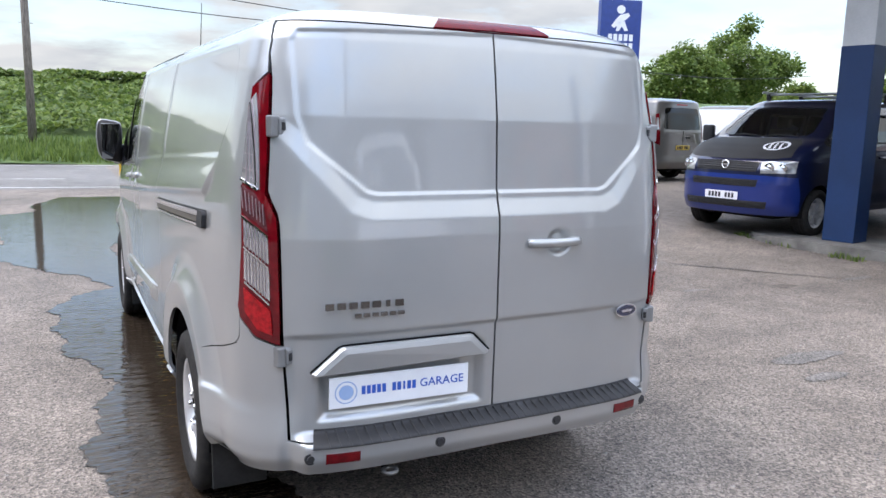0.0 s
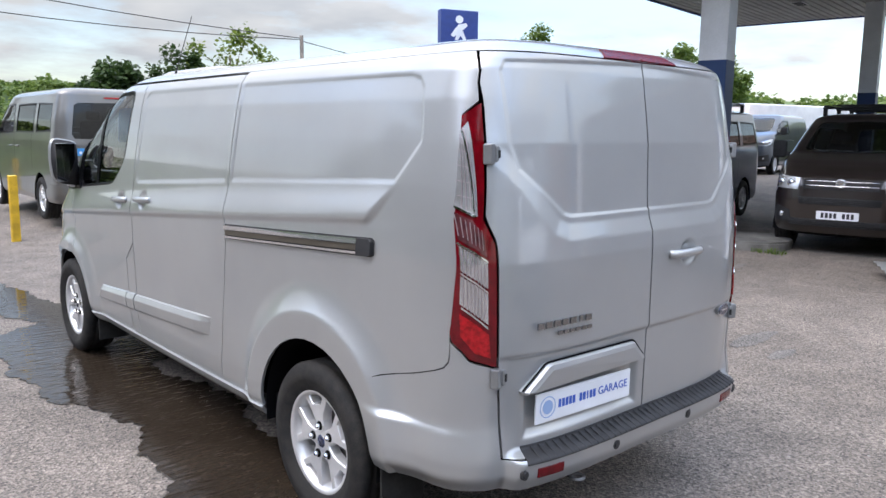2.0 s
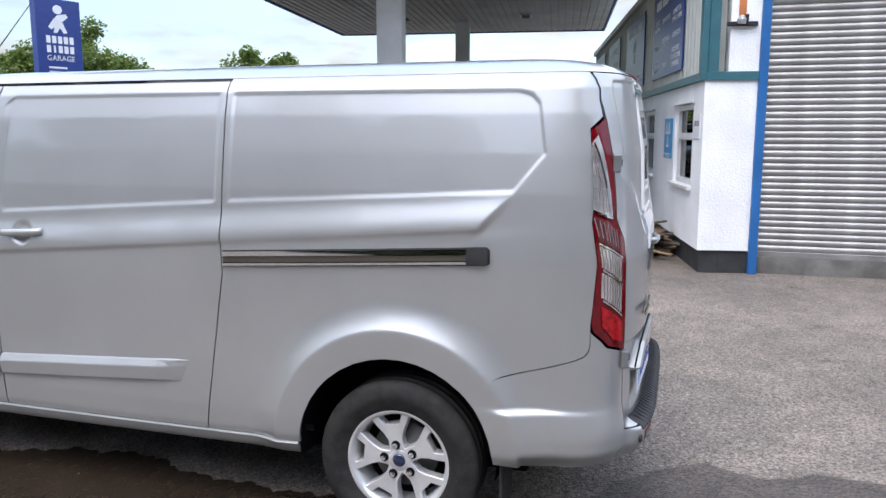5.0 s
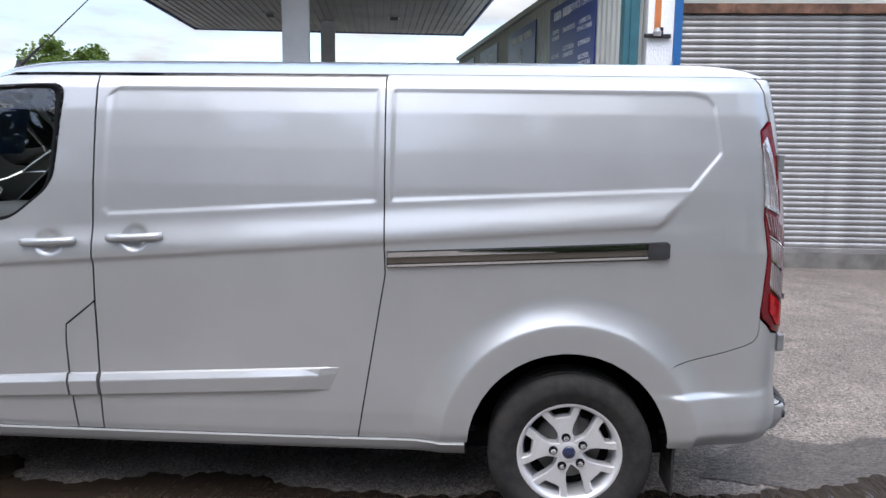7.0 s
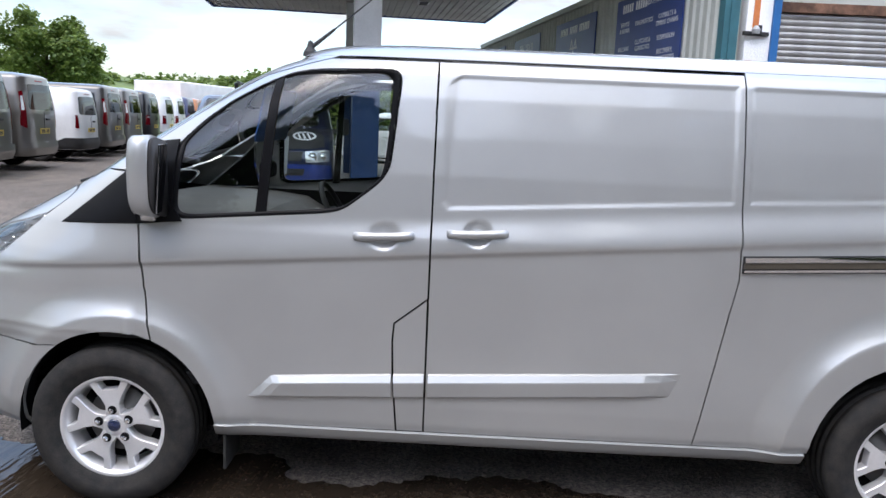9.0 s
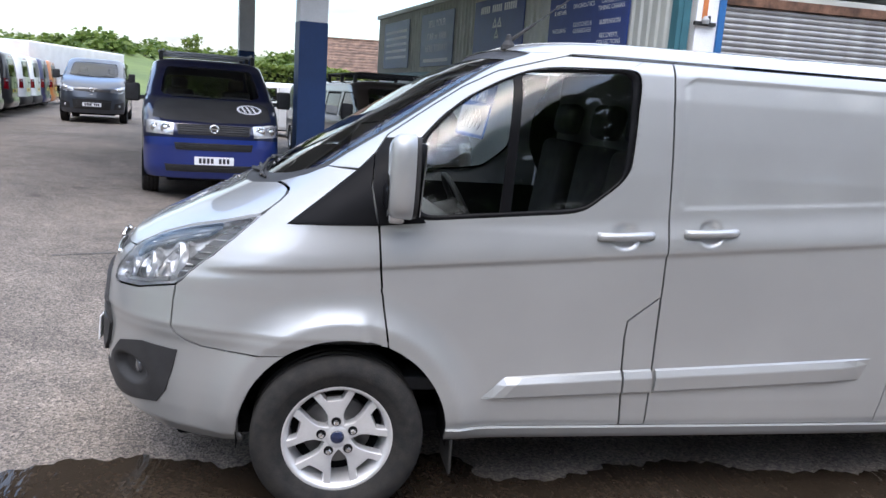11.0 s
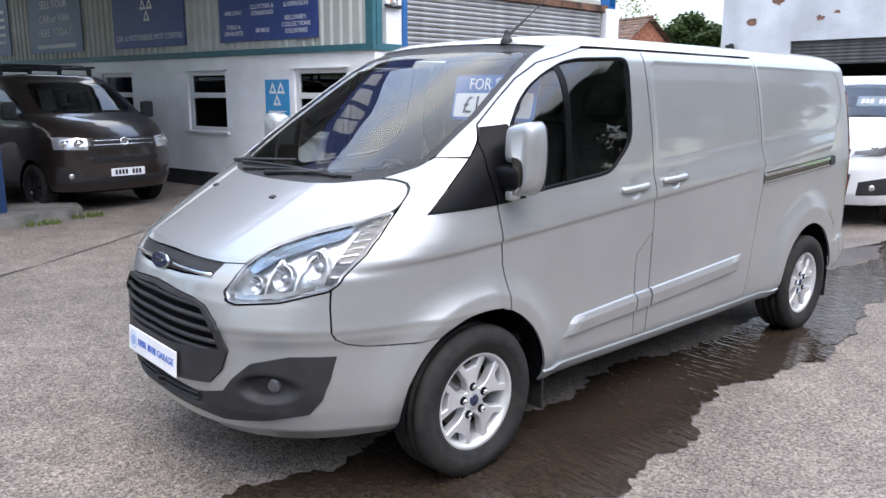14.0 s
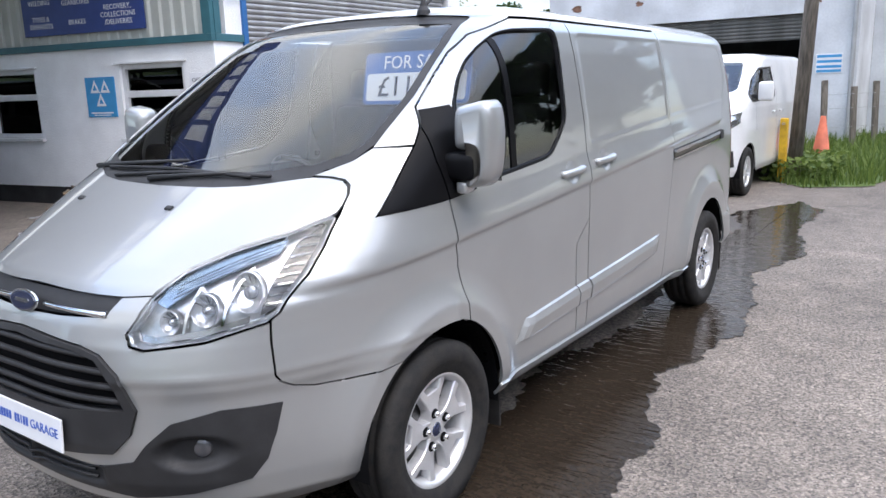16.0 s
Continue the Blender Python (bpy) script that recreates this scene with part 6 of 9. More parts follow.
def plate_hood(back, front, foot):
    """A hood with a chamfered brow: rings of x, z set into the door, at the brow and at the face."""
    def y_at(x):
        return VAN.at(VAN.ux(abs(x), 0.90, False), 0.90)[1]
    n, vs, fs = len(back), [], []
    for ring, lift in ((back, -0.045), (back, 0.004), (foot, 0.015), (front, 0.019)):
        vs += [(x, y_at(x) - lift, z) for x, z in ring]
    for r in range(3):
        fs += [(r * n + k, r * n + (k + 1) % n, (r + 1) * n + (k + 1) % n, (r + 1) * n + k) for k in range(n)]
    fs.append(tuple(range(3 * n, 4 * n)))
    return vs, fs


hood = [(-0.690, 0.742), (-0.694, 0.752), (-0.600, 0.834), (-0.585, 0.839), (-0.115, 0.839), (-0.100, 0.834), (-0.034, 0.768), (-0.034, 0.758)]
brow = [(-0.682, 0.745), (-0.684, 0.752), (-0.595, 0.829), (-0.583, 0.833), (-0.117, 0.833), (-0.105, 0.829), (-0.042, 0.766), (-0.042, 0.760)]
face = [(-0.660, 0.749), (-0.661, 0.752), (-0.586, 0.814), (-0.577, 0.817), (-0.123, 0.817), (-0.114, 0.814), (-0.062, 0.765), (-0.062, 0.762)]
part("plate_garnish", plate_hood(hood, face, brow), M["silver"], tail_doors[0], "raised silver trim over the plate")
# near-black tube stands in for the shade around the trim's upper edge
shade = [(x - 0.003 if x < -0.3 else x + 0.003, z + 0.004) for x, z in hood]
part("garnish_seal", tube([(x, VAN.at(VAN.ux(abs(x), 0.90, False), 0.90)[1] + 0.001, z) for x, z in shade[1:7]], 0.0035, 6), M["shade_black"], tail_doors[0])
letter_bars("AAAAAIA", 0.285, 0.022, M["badge_chrome"], tail_doors[0], pose(-0.515, -0.9435, 0.980, 90, 0, -3), "badge_bar", thick=0.006)
letter_bars("AAAAAA", 0.185, 0.013, M["badge_chrome"], tail_doors[0], pose(-0.462, -0.9455, 0.944, 90, 0, -3), "badge_bar", thick=0.006)


def oval_badge(parent, m, a, b):
    ring = part("badge", plate(oval(0, 0, a, b), 0.008, m), M["chrome"], parent, "dark blue oval badge with chrome rim", False)
    part("badge_field", plate(oval(0, 0, a * 0.88, b * 0.82), 0.004, m @ pose(0, -0.003, 0)), M["badge_blue"], ring)
    part("badge_bar", plate(rrect(-a * 0.5, a * 0.5, -b * 0.18, b * 0.18, b * 0.15), 0.003, m @ pose(0, -0.005, 0)), M["chrome"], ring)


p = VAN.at(VAN.ux(0.625, 0.85, False), 0.852)
oval_badge(tail_doors[1], pose(0.625, p[1] - 0.008, 0.852, 0, 0, 7), 0.058, 0.027)
oval_badge(front_bumper, pose(0.0, 4.290, 0.968, -14, 0, 180), 0.085, 0.036)
# tail door hinges
for sx, door in zip((-1, 1), tail_doors):
    for z in (1.565, 0.812):
        p = VAN.at(VAN.ux(0.830, z, False), z)
        bm = bmesh.new()
        box(bm, -0.022, 0.020, -0.020, 0.02, -0.038, 0.038, 0.006)
        box(bm, 0.012, 0.040, -0.030, 0.0, -0.030, 0.030, 0.006)
        hg = part("hinge", bm, M["hinge_steel"], door, "", False, pose(sx * 0.788, p[1] - 0.006, z, 0, 0, -sx * 20) @ Matrix.Diagonal((-sx * 0.8, 0.8, 0.9, 1)))
        part("hinge_pin", tube([(0.030, -0.030, -0.014), (0.030, -0.030, 0.014)], 0.008, 8), M["black_plastic"], hg)
# mud flaps, towing eye, aerial, washer jets, wipers
for sx in (-1, 1):
    for y, z0, z1 in ((-0.43, 0.17, 0.43), (2.835, 0.17, 0.36)):
        bm = boxed(sx * 0.835 - 0.105, sx * 0.835 + 0.105, y - 0.006, y + 0.006, z0, z1, 0.004)
        part("mud_flap", bm, M["flap_rubber"], van, "black rubber mud flap")
part("towing_eye", lathe([(0.024 + 0.008 * math.cos(a), 0.008 * math.sin(a)) for a in np.linspace(0, 2 * math.pi, 10)], 18, "z", pose(-0.42, -0.95, 0.372)), M["old_steel"], van, "steel towing eye under the bumper", True)
part("tow_bar", tube([(-0.42, -0.925, 0.372), (-0.42, -0.70, 0.36)], 0.012, 8), M["shade_black"], van)
part("aerial", merge(lathe([(0.0, 0.05), (0.010, 0.045), (0.016, 0.02), (0.030, 0.0), (0.034, -0.02)], 16, "z", pose(-0.43, 2.60, 1.945)), tube([(-0.43, 2.60, 1.96), (-0.445, 2.49, 2.045)], 0.010, 8, 0.006), tube([(-0.445, 2.49, 2.045), (-0.49, 2.13, 2.33)], 0.0035, 6, 0.002)), M["black_plastic"], van, "thin black roof aerial")
for x in (-0.21, 0.40):
    q = VAN.at(VAN.ux(abs(x), 1.222, True), 1.222, 0.004)
    part("washer_jet", boxed(-0.018, 0.018, -0.010, 0.012, -0.006, 0.006, 0.005), M["black_plastic"], van, "", False, pose(math.copysign(q[0], x), q[1], q[2], -25))
def on_glass(x, z, lift):
    q = VAN.at(VAN.ux(abs(x), z, True), z, lift)
    return (math.copysign(q[0], x), q[1], q[2])


part("cowl", panel(VAN, VAN.path(FR((0.0, 1.278), (-0.30, 1.281), (-0.45, 1.289), (-0.64, 1.316), (-0.70, 1.335), (-0.60, 1.335), (-0.45, 1.315), (-0.30, 1.306), (0.0, 1.303))), side=0, gap=0, extra=-0.004, rim=0), M["black_plastic"], van, "black cowl below the screen", True)
for ends in (((0.66, 1.318), (0.30, 1.345), (-0.02, 1.362), (0.50, 1.322), (-0.42, 1.318)), ((0.10, 1.300), (-0.12, 1.316), (-0.36, 1.330), (0.36, 1.300), (-0.50, 1.322))):
    a = [on_glass(x, z, 0.022) for x, z in ends[:3]]
    w = part("wiper", tube(a, 0.011, 6, 0.006), M["black_plastic"], van, "black windscreen wiper", True)
    xs = np.linspace(ends[3][0], ends[4][0], 9)
    zz = np.linspace(ends[3][1], ends[4][1], 9) + 0.012 * np.sin(np.linspace(0, math.pi, 9))
    part("wiper_blade", tube([on_glass(x, z, 0.016) for x, z in zip(xs, zz)], 0.007, 6), M["black_plastic"], w, "", True)
# cab interior
dash = bmesh.new()
prof = [(2.62, 0.72), (2.60, 0.98), (2.70, 1.10), (2.85, 1.19), (3.05, 1.215), (3.45, 1.235), (3.52, 1.20), (3.40, 0.72)]
rows = [[dash.verts.new((x, y, z - 0.03 * abs(x))) for y, z in prof] for x in (-0.84, -0.5, 0.0, 0.5, 0.84)]
for a, b in zip(rows, rows[1:]):
    for k in range(len(prof)):
        dash.faces.new((a[k], a[(k + 1) % len(prof)], b[(k + 1) % len(prof)], b[k]))
dash.faces.new(rows[0][::-1]); dash.faces.new(rows[-1])
part("dashboard", dash, M["dash"], van, "dark grey dashboard")
wheel_m = pose(0.42, 2.60, 1.12, 62, 0, 0)
part("steering_wheel", merge(lathe([(0.185 + 0.015 * math.cos(a), 0.015 * math.sin(a)) for a in np.linspace(0, 2 * math.pi, 10)], 32, "z", wheel_m), tube([wheel_m @ Vector((-0.18, 0, 0)), wheel_m @ Vector((0.18, 0, 0))], 0.018, 6), tube([wheel_m @ Vector((0, 0, 0)), wheel_m @ Vector((0, 0.05, -0.25))], 0.04, 8)), M["black_plastic"], van, "black steering wheel", True)
for x, w in ((0.43, 0.25), (-0.16, 0.22), (-0.60, 0.22)):
    seat = part("seat", boxed(x - w, x + w, 2.02, 2.52, 0.78, 0.93, 0.05, seg=3), M["fabric"], van, "dark fabric cab seat", True)
    part("seat_back", boxed(-w + 0.02, w - 0.02, -0.07, 0.07, 0.0, 0.62, 0.05, seg=3, m=pose(x, 2.08, 0.90, 8)), M["fabric"], seat, "", True)
    part("headrest", boxed(-0.13, 0.13, -0.05, 0.05, 0.0, 0.17, 0.04, seg=3, m=pose(x, 2.00, 1.55, 8)), M["fabric"], seat, "", True)
    part("seat_frame", boxed(x - w + 0.03, x + w - 0.03, 2.06, 2.46, 0.55, 0.78, 0.01), M["black_plastic"], seat)
part("bulkhead", boxed(-0.80, 0.80, 1.90, 1.93, 0.50, 1.88, 0.01), M["cream"], van, "grey bulkhead behind the seats")
part("cab_headliner", boxed(-0.72, 0.72, 1.94, 2.50, 1.895, 1.905, 0.003), M["cream"], van, "pale cab headlining")
for x in (-0.40, 0.40):
    part("sun_visor", boxed(x - 0.22, x + 0.22, 2.44, 2.58, 1.865, 1.885, 0.008, m=pose(0, 0, 0)), M["cream"], van)
# price board behind the screen
board_m = pose(-0.475, 2.74, 1.655, 90 - 12, 0, 180)
board = tagged(part("price_board", plate(rrect(-0.29, 0.29, -0.115, 0.115, 0.02), 0.004, board_m @ pose(0, 0, 0, -90)), M["price_blue"], None), "blue and white for-sale price board hanging behind the windscreen", "price board")
part("price_panel", plate(rrect(-0.272, 0.272, -0.100, 0.022, 0.015), 0.001, board_m @ pose(0, 0, 0.0015, -90)), M["white_plate"], board)
lettering("FOR SALE", 0.085, M["text_white"], board, board_m @ pose(0, 0.066, 0.002))
lettering("\u00a311995", 0.125, M["text_dark"], board, board_m @ pose(0, -0.042, 0.004), width=1.1)

# ---- garage office, workshop and canopy ----
M["render_white"] = material("white_roughcast", (0.87, 0.88, 0.89), 0.8, 0, 0.05, 1.6, 45, 0.008, 34)
M["plinth"] = material("black_plinth", (0.03, 0.03, 0.032), 0.7, 0, 0.2, 4, 50)
M["teal"] = material("teal_trim", (0.035, 0.13, 0.16), 0.45, 0, 0.08, 4, 60)
M["cladding"] = material("grey_cladding", (0.47, 0.49, 0.46), 0.45, 0.1, 0.07, 1.2, 60)
M["upvc"] = material("white_window_frame", (0.72, 0.73, 0.74), 0.35, 0, 0.04)
# near-black stands in for the darkness of unlit rooms
M["unlit_dark"] = material("unlit_interior", (0.03, 0.032, 0.035), 0.8, 0, 0.3, 1.5, 20)
M["mot_blue"] = material("test_sign_blue", (0.05, 0.30, 0.60), 0.4, 0, 0.04)
M["shutter"] = material("galvanised_slat", (0.36, 0.355, 0.35), 0.42, 0.55, 0.14, 3.0, 70, rnd=0.08)
M["rust"] = material("rusty_steel", (0.16, 0.085, 0.055), 0.8, 0.2, 0.35, 5, 60, 0.003, 40)
M["post_blue"] = material("blue_steel", (0.02, 0.13, 0.36), 0.4, 0, 0.10, 2, 50)
M["col_blue"] = material("column_blue", (0.010, 0.036, 0.115), 0.45, 0, 0.10, 1.5, 40)
M["col_white"] = material("column_white", (0.66, 0.67, 0.68), 0.5, 0, 0.08, 1.5, 40)
M["soffit"] = material("canopy_soffit", (0.30, 0.30, 0.285), 0.6, 0.2, 0.08, 1.0, 40)
M["strap"] = material("orange_strap", (0.62, 0.20, 0.06), 0.7, 0, 0.12)
M["timber"] = material("sawn_timber", (0.27, 0.175, 0.10), 0.8, 0, 0.25, 3, 60, 0.002, 60, stretch=(1, 8, 8), rnd=0.3)
M["timber_new"] = material("clean_timber", (0.52, 0.36, 0.21), 0.8, 0, 0.2, 3, 60, 0.002, 60, stretch=(1, 8, 8), rnd=0.2)
M["timber_dark"] = material("weathered_timber", (0.13, 0.105, 0.08), 0.9, 0, 0.3, 3, 60, 0.002, 60, stretch=(1, 8, 8), rnd=0.3)
M["brick"] = material("brick", (0.34, 0.13, 0.075), 0.85, 0, 0.25, 6, 60, rnd=0.15)
M["roof_tile"] = material("roof_tile", (0.17, 0.105, 0.075), 0.85, 0, 0.25, 3, 40, rnd=0.18)
M["yellow"] = material("yellow_paint", (0.66, 0.40, 0.02), 0.6, 0, 0.15, 6, 60)
M["pole_wood"] = material("pole_wood", (0.19, 0.165, 0.14), 0.9, 0, 0.25, 5, 60, 0.004, 50, stretch=(6, 6, 0.8))
M["cone"] = material("faded_orange_cone", (0.52, 0.13, 0.07), 0.7, 0, 0.15)
M["lamp_on"] = bpy.data.materials.new("strip_light")
M["lamp_on"].use_nodes = True
M["lamp_on"].node_tree.nodes["Principled BSDF"].inputs["Emission Color"].default_value = (1, 1, 1, 1)
M["lamp_on"].node_tree.nodes["Principled BSDF"].inputs["Emission Strength"].default_value = 1.2
SITE = pose(5.95, -1.33, 0, 0, 0, 10.7)      # x runs along the office front, y looks into the yard
SITE_R = math.radians(10.7)


def structure(name, bm, mat, label, category, m=None, smooth=False):
    return tagged(part(name, bm, M[mat], None, "", smooth, m), label, category, kind="structure")


LEN = 14.2
WINS = [(0.56, 1.75), (3.50, 4.62), (6.45, 7.55), (9.3, 10.4), (12.0, 13.1)]
low = bmesh.new()
edges = [0.0] + [e for w in WINS for e in w] + [LEN]
for a, b in zip(edges[::2], edges[1::2]):
    box(low, a, b, -0.25, 0.0, 0.28, 2.30)
for a, b in WINS:
    box(low, a, b, -0.25, 0.0, 0.28, 1.02)
    box(low, a, b, -0.25, 0.0, 2.06, 2.30)
structure("wall_north", low, "render_white", "white roughcast office wall with a black base", "wall", SITE)
structure("plinth", boxed(0.03, LEN, -0.25, -0.03, 0, 0.28), "plinth", "black painted base of the office wall", "plinth", SITE)
structure("wall_side", boxed(0.002, 0.25, -0.60, -0.252, 0.28, 2.30), "render_white", "white roughcast return wall at the corner", "wall", SITE)
structure("plinth", boxed(0.03, 0.25, -0.60, -0.252, 0, 0.28), "plinth", "black painted base of the return wall", "plinth", SITE)
structure("wall_back", boxed(0.26, LEN, -5.0, -4.8, 0, 3.95), "render_white", "plain back wall of the office", "wall", SITE)
structure("wall_end", boxed(LEN - 0.2, LEN - 0.002, -4.8, -0.26, 0, 3.95), "render_white", "plain end wall of the office", "wall", SITE)
structure("office_room", boxed(0.3, LEN - 0.25, -1.3, -1.2, 0.1, 2.3), "unlit_dark", "panel painted near-black as the unlit room behind the office windows", "room", SITE)
structure("roof", boxed(-0.05, LEN + 0.1, -5.1, 0.12, 3.96, 4.06), "cladding", "flat office roof with a thin edge", "roof", SITE)
# ribbed cladding
vs, fs = [], []
s, k = 0.12, 0
prof = []
while s < LEN:
    prof += [(s, 0.0), (s + 0.11, 0.0), (s + 0.135, 0.032), (s + 0.175, 0.032)]
    s += 0.20
for x, y in prof:
    vs += [(x, y + 0.012, 2.40), (x, y + 0.012, 3.96)]
fs = [(2 * i, 2 * i + 1, 2 * i + 3, 2 * i + 2) for i in range(len(prof) - 1)]
structure("cladding", (vs, fs), "cladding", "ribbed grey metal cladding over the office windows", "cladding", SITE)
structure("cladding_back", boxed(0.12, LEN, -0.24, 0.008, 2.40, 3.95), "cladding", "wall behind the cladding", "wall", SITE)
structure("trim", boxed(-0.02, LEN, -0.25, 0.055, 2.30, 2.395, 0.004), "teal", "teal trim strip under the cladding", "trim", SITE)
structure("trim", boxed(-0.02, 0.125, -0.02, 0.055, 2.397, 3.95, 0.004), "teal", "teal corner trim of the cladding", "trim", SITE)
structure("trim", boxed(-0.03, 0.02, -0.60, -0.022, 2.30, 2.40, 0.004), "teal", "teal trim strip on the return wall", "trim", SITE)
structure("trim", boxed(-0.03, 0.02, -0.14, -0.022, 2.402, 3.95, 0.004), "teal", "teal corner trim on the return wall", "trim", SITE)
structure("wall_side", boxed(0.0, 0.25, -0.60, -0.26, 2.402, 3.95), "render_white", "stained roughcast panel on the return wall", "wall", SITE)
structure("trim", boxed(-0.035, 0.03, -0.70, -0.602, 0, 3.6, 0.004), "post_blue", "blue frame beside the shutter", "trim", SITE)
for a, b in WINS:
    w = thing("window_1", "white framed office window with dark glass", "window", "office windows", "structure", SITE)
    fr = bmesh.new()
    for x0, x1, z0, z1 in ((a, a + 0.07, 1.02, 2.06), (b - 0.07, b, 1.02, 2.06), (a + 0.07, b - 0.07, 1.99, 2.06), (a + 0.07, b - 0.07, 1.02, 1.09), (a + 0.07, b - 0.07, 1.60, 1.69)):
        box(fr, x0, x1, -0.12, -0.04, z0, z1, 0.006)
    part("window_frame", fr, M["upvc"], w)
    part("window_sill", boxed(a - 0.06, b + 0.06, -0.10, 0.06, 0.97, 1.018, 0.008), M["upvc"], w)
    part("window_hood", boxed(a - 0.06, b + 0.06, -0.02, 0.04, 2.062, 2.085, 0.004), M["upvc"], w)
    for z0, z1 in ((1.095, 1.595), (1.695, 1.985)):
        part("pane", boxed(a + 0.075, b - 0.075, -0.09, -0.084, z0, z1), M["glass_dark"], w)


def sign(a, b, z0, z1, mat, label, lines, name="sign"):
    """A flat board on the cladding with rows of white writing: (text, x, z, size)."""
    m = SITE @ pose(0, 0.05, 0)
    sg = tagged(part(name, boxed(a, b, 0.0, 0.02, z0, z1, 0.003), M[mat], None, "", False, m), label, "sign")
    for text, x, z, size in lines:
        mm = pose(x, 0.0212, z, 90, 0, 180)
        if text.startswith("#"):
            letter_bars(text[1:], size[0], size[1], M["text_white"], sg, mm)
        else:
            lettering(text, size, M["text_white"], sg, mm)
    return sg


def test_mark(parent, x, z, s, mat="text_white", y=0.0212, m=None):
    """Three outlined triangles."""
    for dx, dz, up in ((-0.5, 0.0, 1), (0.5, 0.0, 1), (0.0, -0.95, 1)):
        o = [(0, 0.5), (-0.48, -0.42), (0.48, -0.42)]
        i = [(px * 0.45, pz * 0.45 - 0.045) for px, pz in o]
        vs, fs = [], []
        for d in (y, y + 0.002):
            vs += [(x + (px + dx) * s, d, z + (pz + dz) * s) for px, pz in o + i]
        fs = [(6 + k, 6 + (k + 1) % 3, 9 + (k + 1) % 3, 9 + k) for k in range(3)] + [(k, (k + 1) % 3, 6 + (k + 1) % 3, 6 + k) for k in range(3)]
        part("triangle", (vs, fs), M[mat], parent)


sign(1.10, 3.50, 2.52, 3.78, "sign_blue", "blue service sign with white lists of repairs", (
    ("#AAAAA AAAAA", 2.78, 3.62, (0.95, 0.13)), ("SERVICE CENTRE", 1.78, 3.62, 0.15),
    ("SERVICE\n& REPAIR", 3.12, 3.32, 0.10), ("DIAGNOSTICS", 2.38, 3.34, 0.10), ("CAMBELTS &\nTIMING CHAINS", 1.58, 3.30, 0.10),
    ("WELDING", 3.12, 2.98, 0.10), ("CLUTCHES &\nGEARBOXES", 2.38, 3.00, 0.10), ("SUSPENSION", 1.58, 3.04, 0.10),
    ("TYRES &\nEXHAUSTS", 3.12, 2.70, 0.10), ("BRAKES", 2.38, 2.68, 0.10), ("RECOVERY,\nCOLLECTIONS\n/DELIVERIES", 1.58, 2.74, 0.10)))
mot = sign(4.50, 6.85, 2.52, 3.78, "sign_blue", "blue test centre sign with a white triangle mark", (("CAR & MOTORBIKE MOT CENTRE", 5.68, 2.70, 0.145), ("#AAAAA AAAAA AAAAAA", 5.68, 3.58, (1.7, 0.14))))
test_mark(mot, 5.68, 3.30, 0.22)
sign(8.05, 10.30, 2.52, 3.78, "sign_faded", "grey-blue sign inviting drivers to sell a van", (("SELL YOUR", 9.18, 3.52, 0.24), ("CAR or VAN", 9.18, 3.22, 0.24), ("HERE TODAY!", 9.18, 2.94, 0.24), ("#AAAAAAAAAAAAAAAAAAAA", 9.18, 2.66, (1.7, 0.08))))
sign(11.30, 13.60, 2.52, 3.78, "sign_faded", "grey-blue sign with lines of small writing", [("#AAAAAAAAAAAAAAAAAAAAAA", 12.45, 3.5 - 0.17 * k, (1.9, 0.07)) for k in range(5)])
small = tagged(part("test_sign", boxed(1.86, 2.44, 0.0, 0.015, 1.33, 1.90, 0.003), M["mot_blue"], None, "", False, SITE @ pose(0, 0.004, 0)), "small light blue sign with three white triangles on the white wall", "sign")
test_mark(small, 2.15, 1.76, 0.20, y=0.0155)
part("sign_bar", boxed(1.93, 2.37, 0.0155, 0.017, 1.38, 1.40), M["text_white"], small)
part("sign_bar", boxed(1.98, 2.32, 0.0155, 0.017, 1.35, 1.365), M["text_white"], small)
od = tagged(part("office_sign", boxed(0.10, 0.46, 0.0, 0.012, 1.62, 1.90, 0.002), M["white_plate"], None, "", False, SITE @ pose(0, 0.004, 0)), "small white office sign on the wall", "sign")
lettering("OFFICE", 0.085, M["text_dark"], od, pose(0.28, 0.0128, 1.80, 90, 0, 180))
# corner lamp bracket and strap
strap = tagged(part("strap", boxed(-0.010, -0.004, -0.42, -0.34, 2.98, 3.9), M["strap"], None, "", False, SITE @ pose(-0.004, 0, 0)), "orange ratchet strap hanging on the return wall", "strap")
lampb = thing("lamp_bracket", "small black lamp bracket on the return wall", "lamp", m=SITE @ pose(-0.005, -0.38, 2.94))
part("bracket", boxed(-0.05, 0.0, -0.17, 0.17, -0.03, 0.02, 0.008), M["black_plastic"], lampb)
part("lamp_head", lathe([(0.0, -0.05), (0.045, -0.05), (0.055, 0.0), (0.02, 0.05)], 14, "z", pose(-0.06, 0.02, 0.04)), M["steel_grey"], lampb)
part("clip", boxed(-0.07, -0.02, -0.06, -0.02, -0.02, 0.10, 0.01), M["black_plastic"], lampb)

# roller shutter of the workshop
sh = thing("roller_shutter", "closed grey steel roller shutter with worn slats", "shutter", m=pose(6.20, -1.92, 0))
slat = []
n = 7
prof = [(-0.010, 0.0), (-0.020, 0.012), (-0.024, 0.030), (-0.024, 0.045), (-0.018, 0.062), (-0.004, 0.072), (-0.004, 0.076)]
me = mesh_of("slat", [(x, y, z) for y in (0.0, -5.0) for x, z in prof], [(i, i + 1, n + i + 1, n + i) for i in range(n - 1)], M["shutter"], True)
for i in range(39):
    o = new("slat", me)
    o.parent = sh
    o.matrix_basis = pose(0, 0, 0.27 + 0.076 * i)
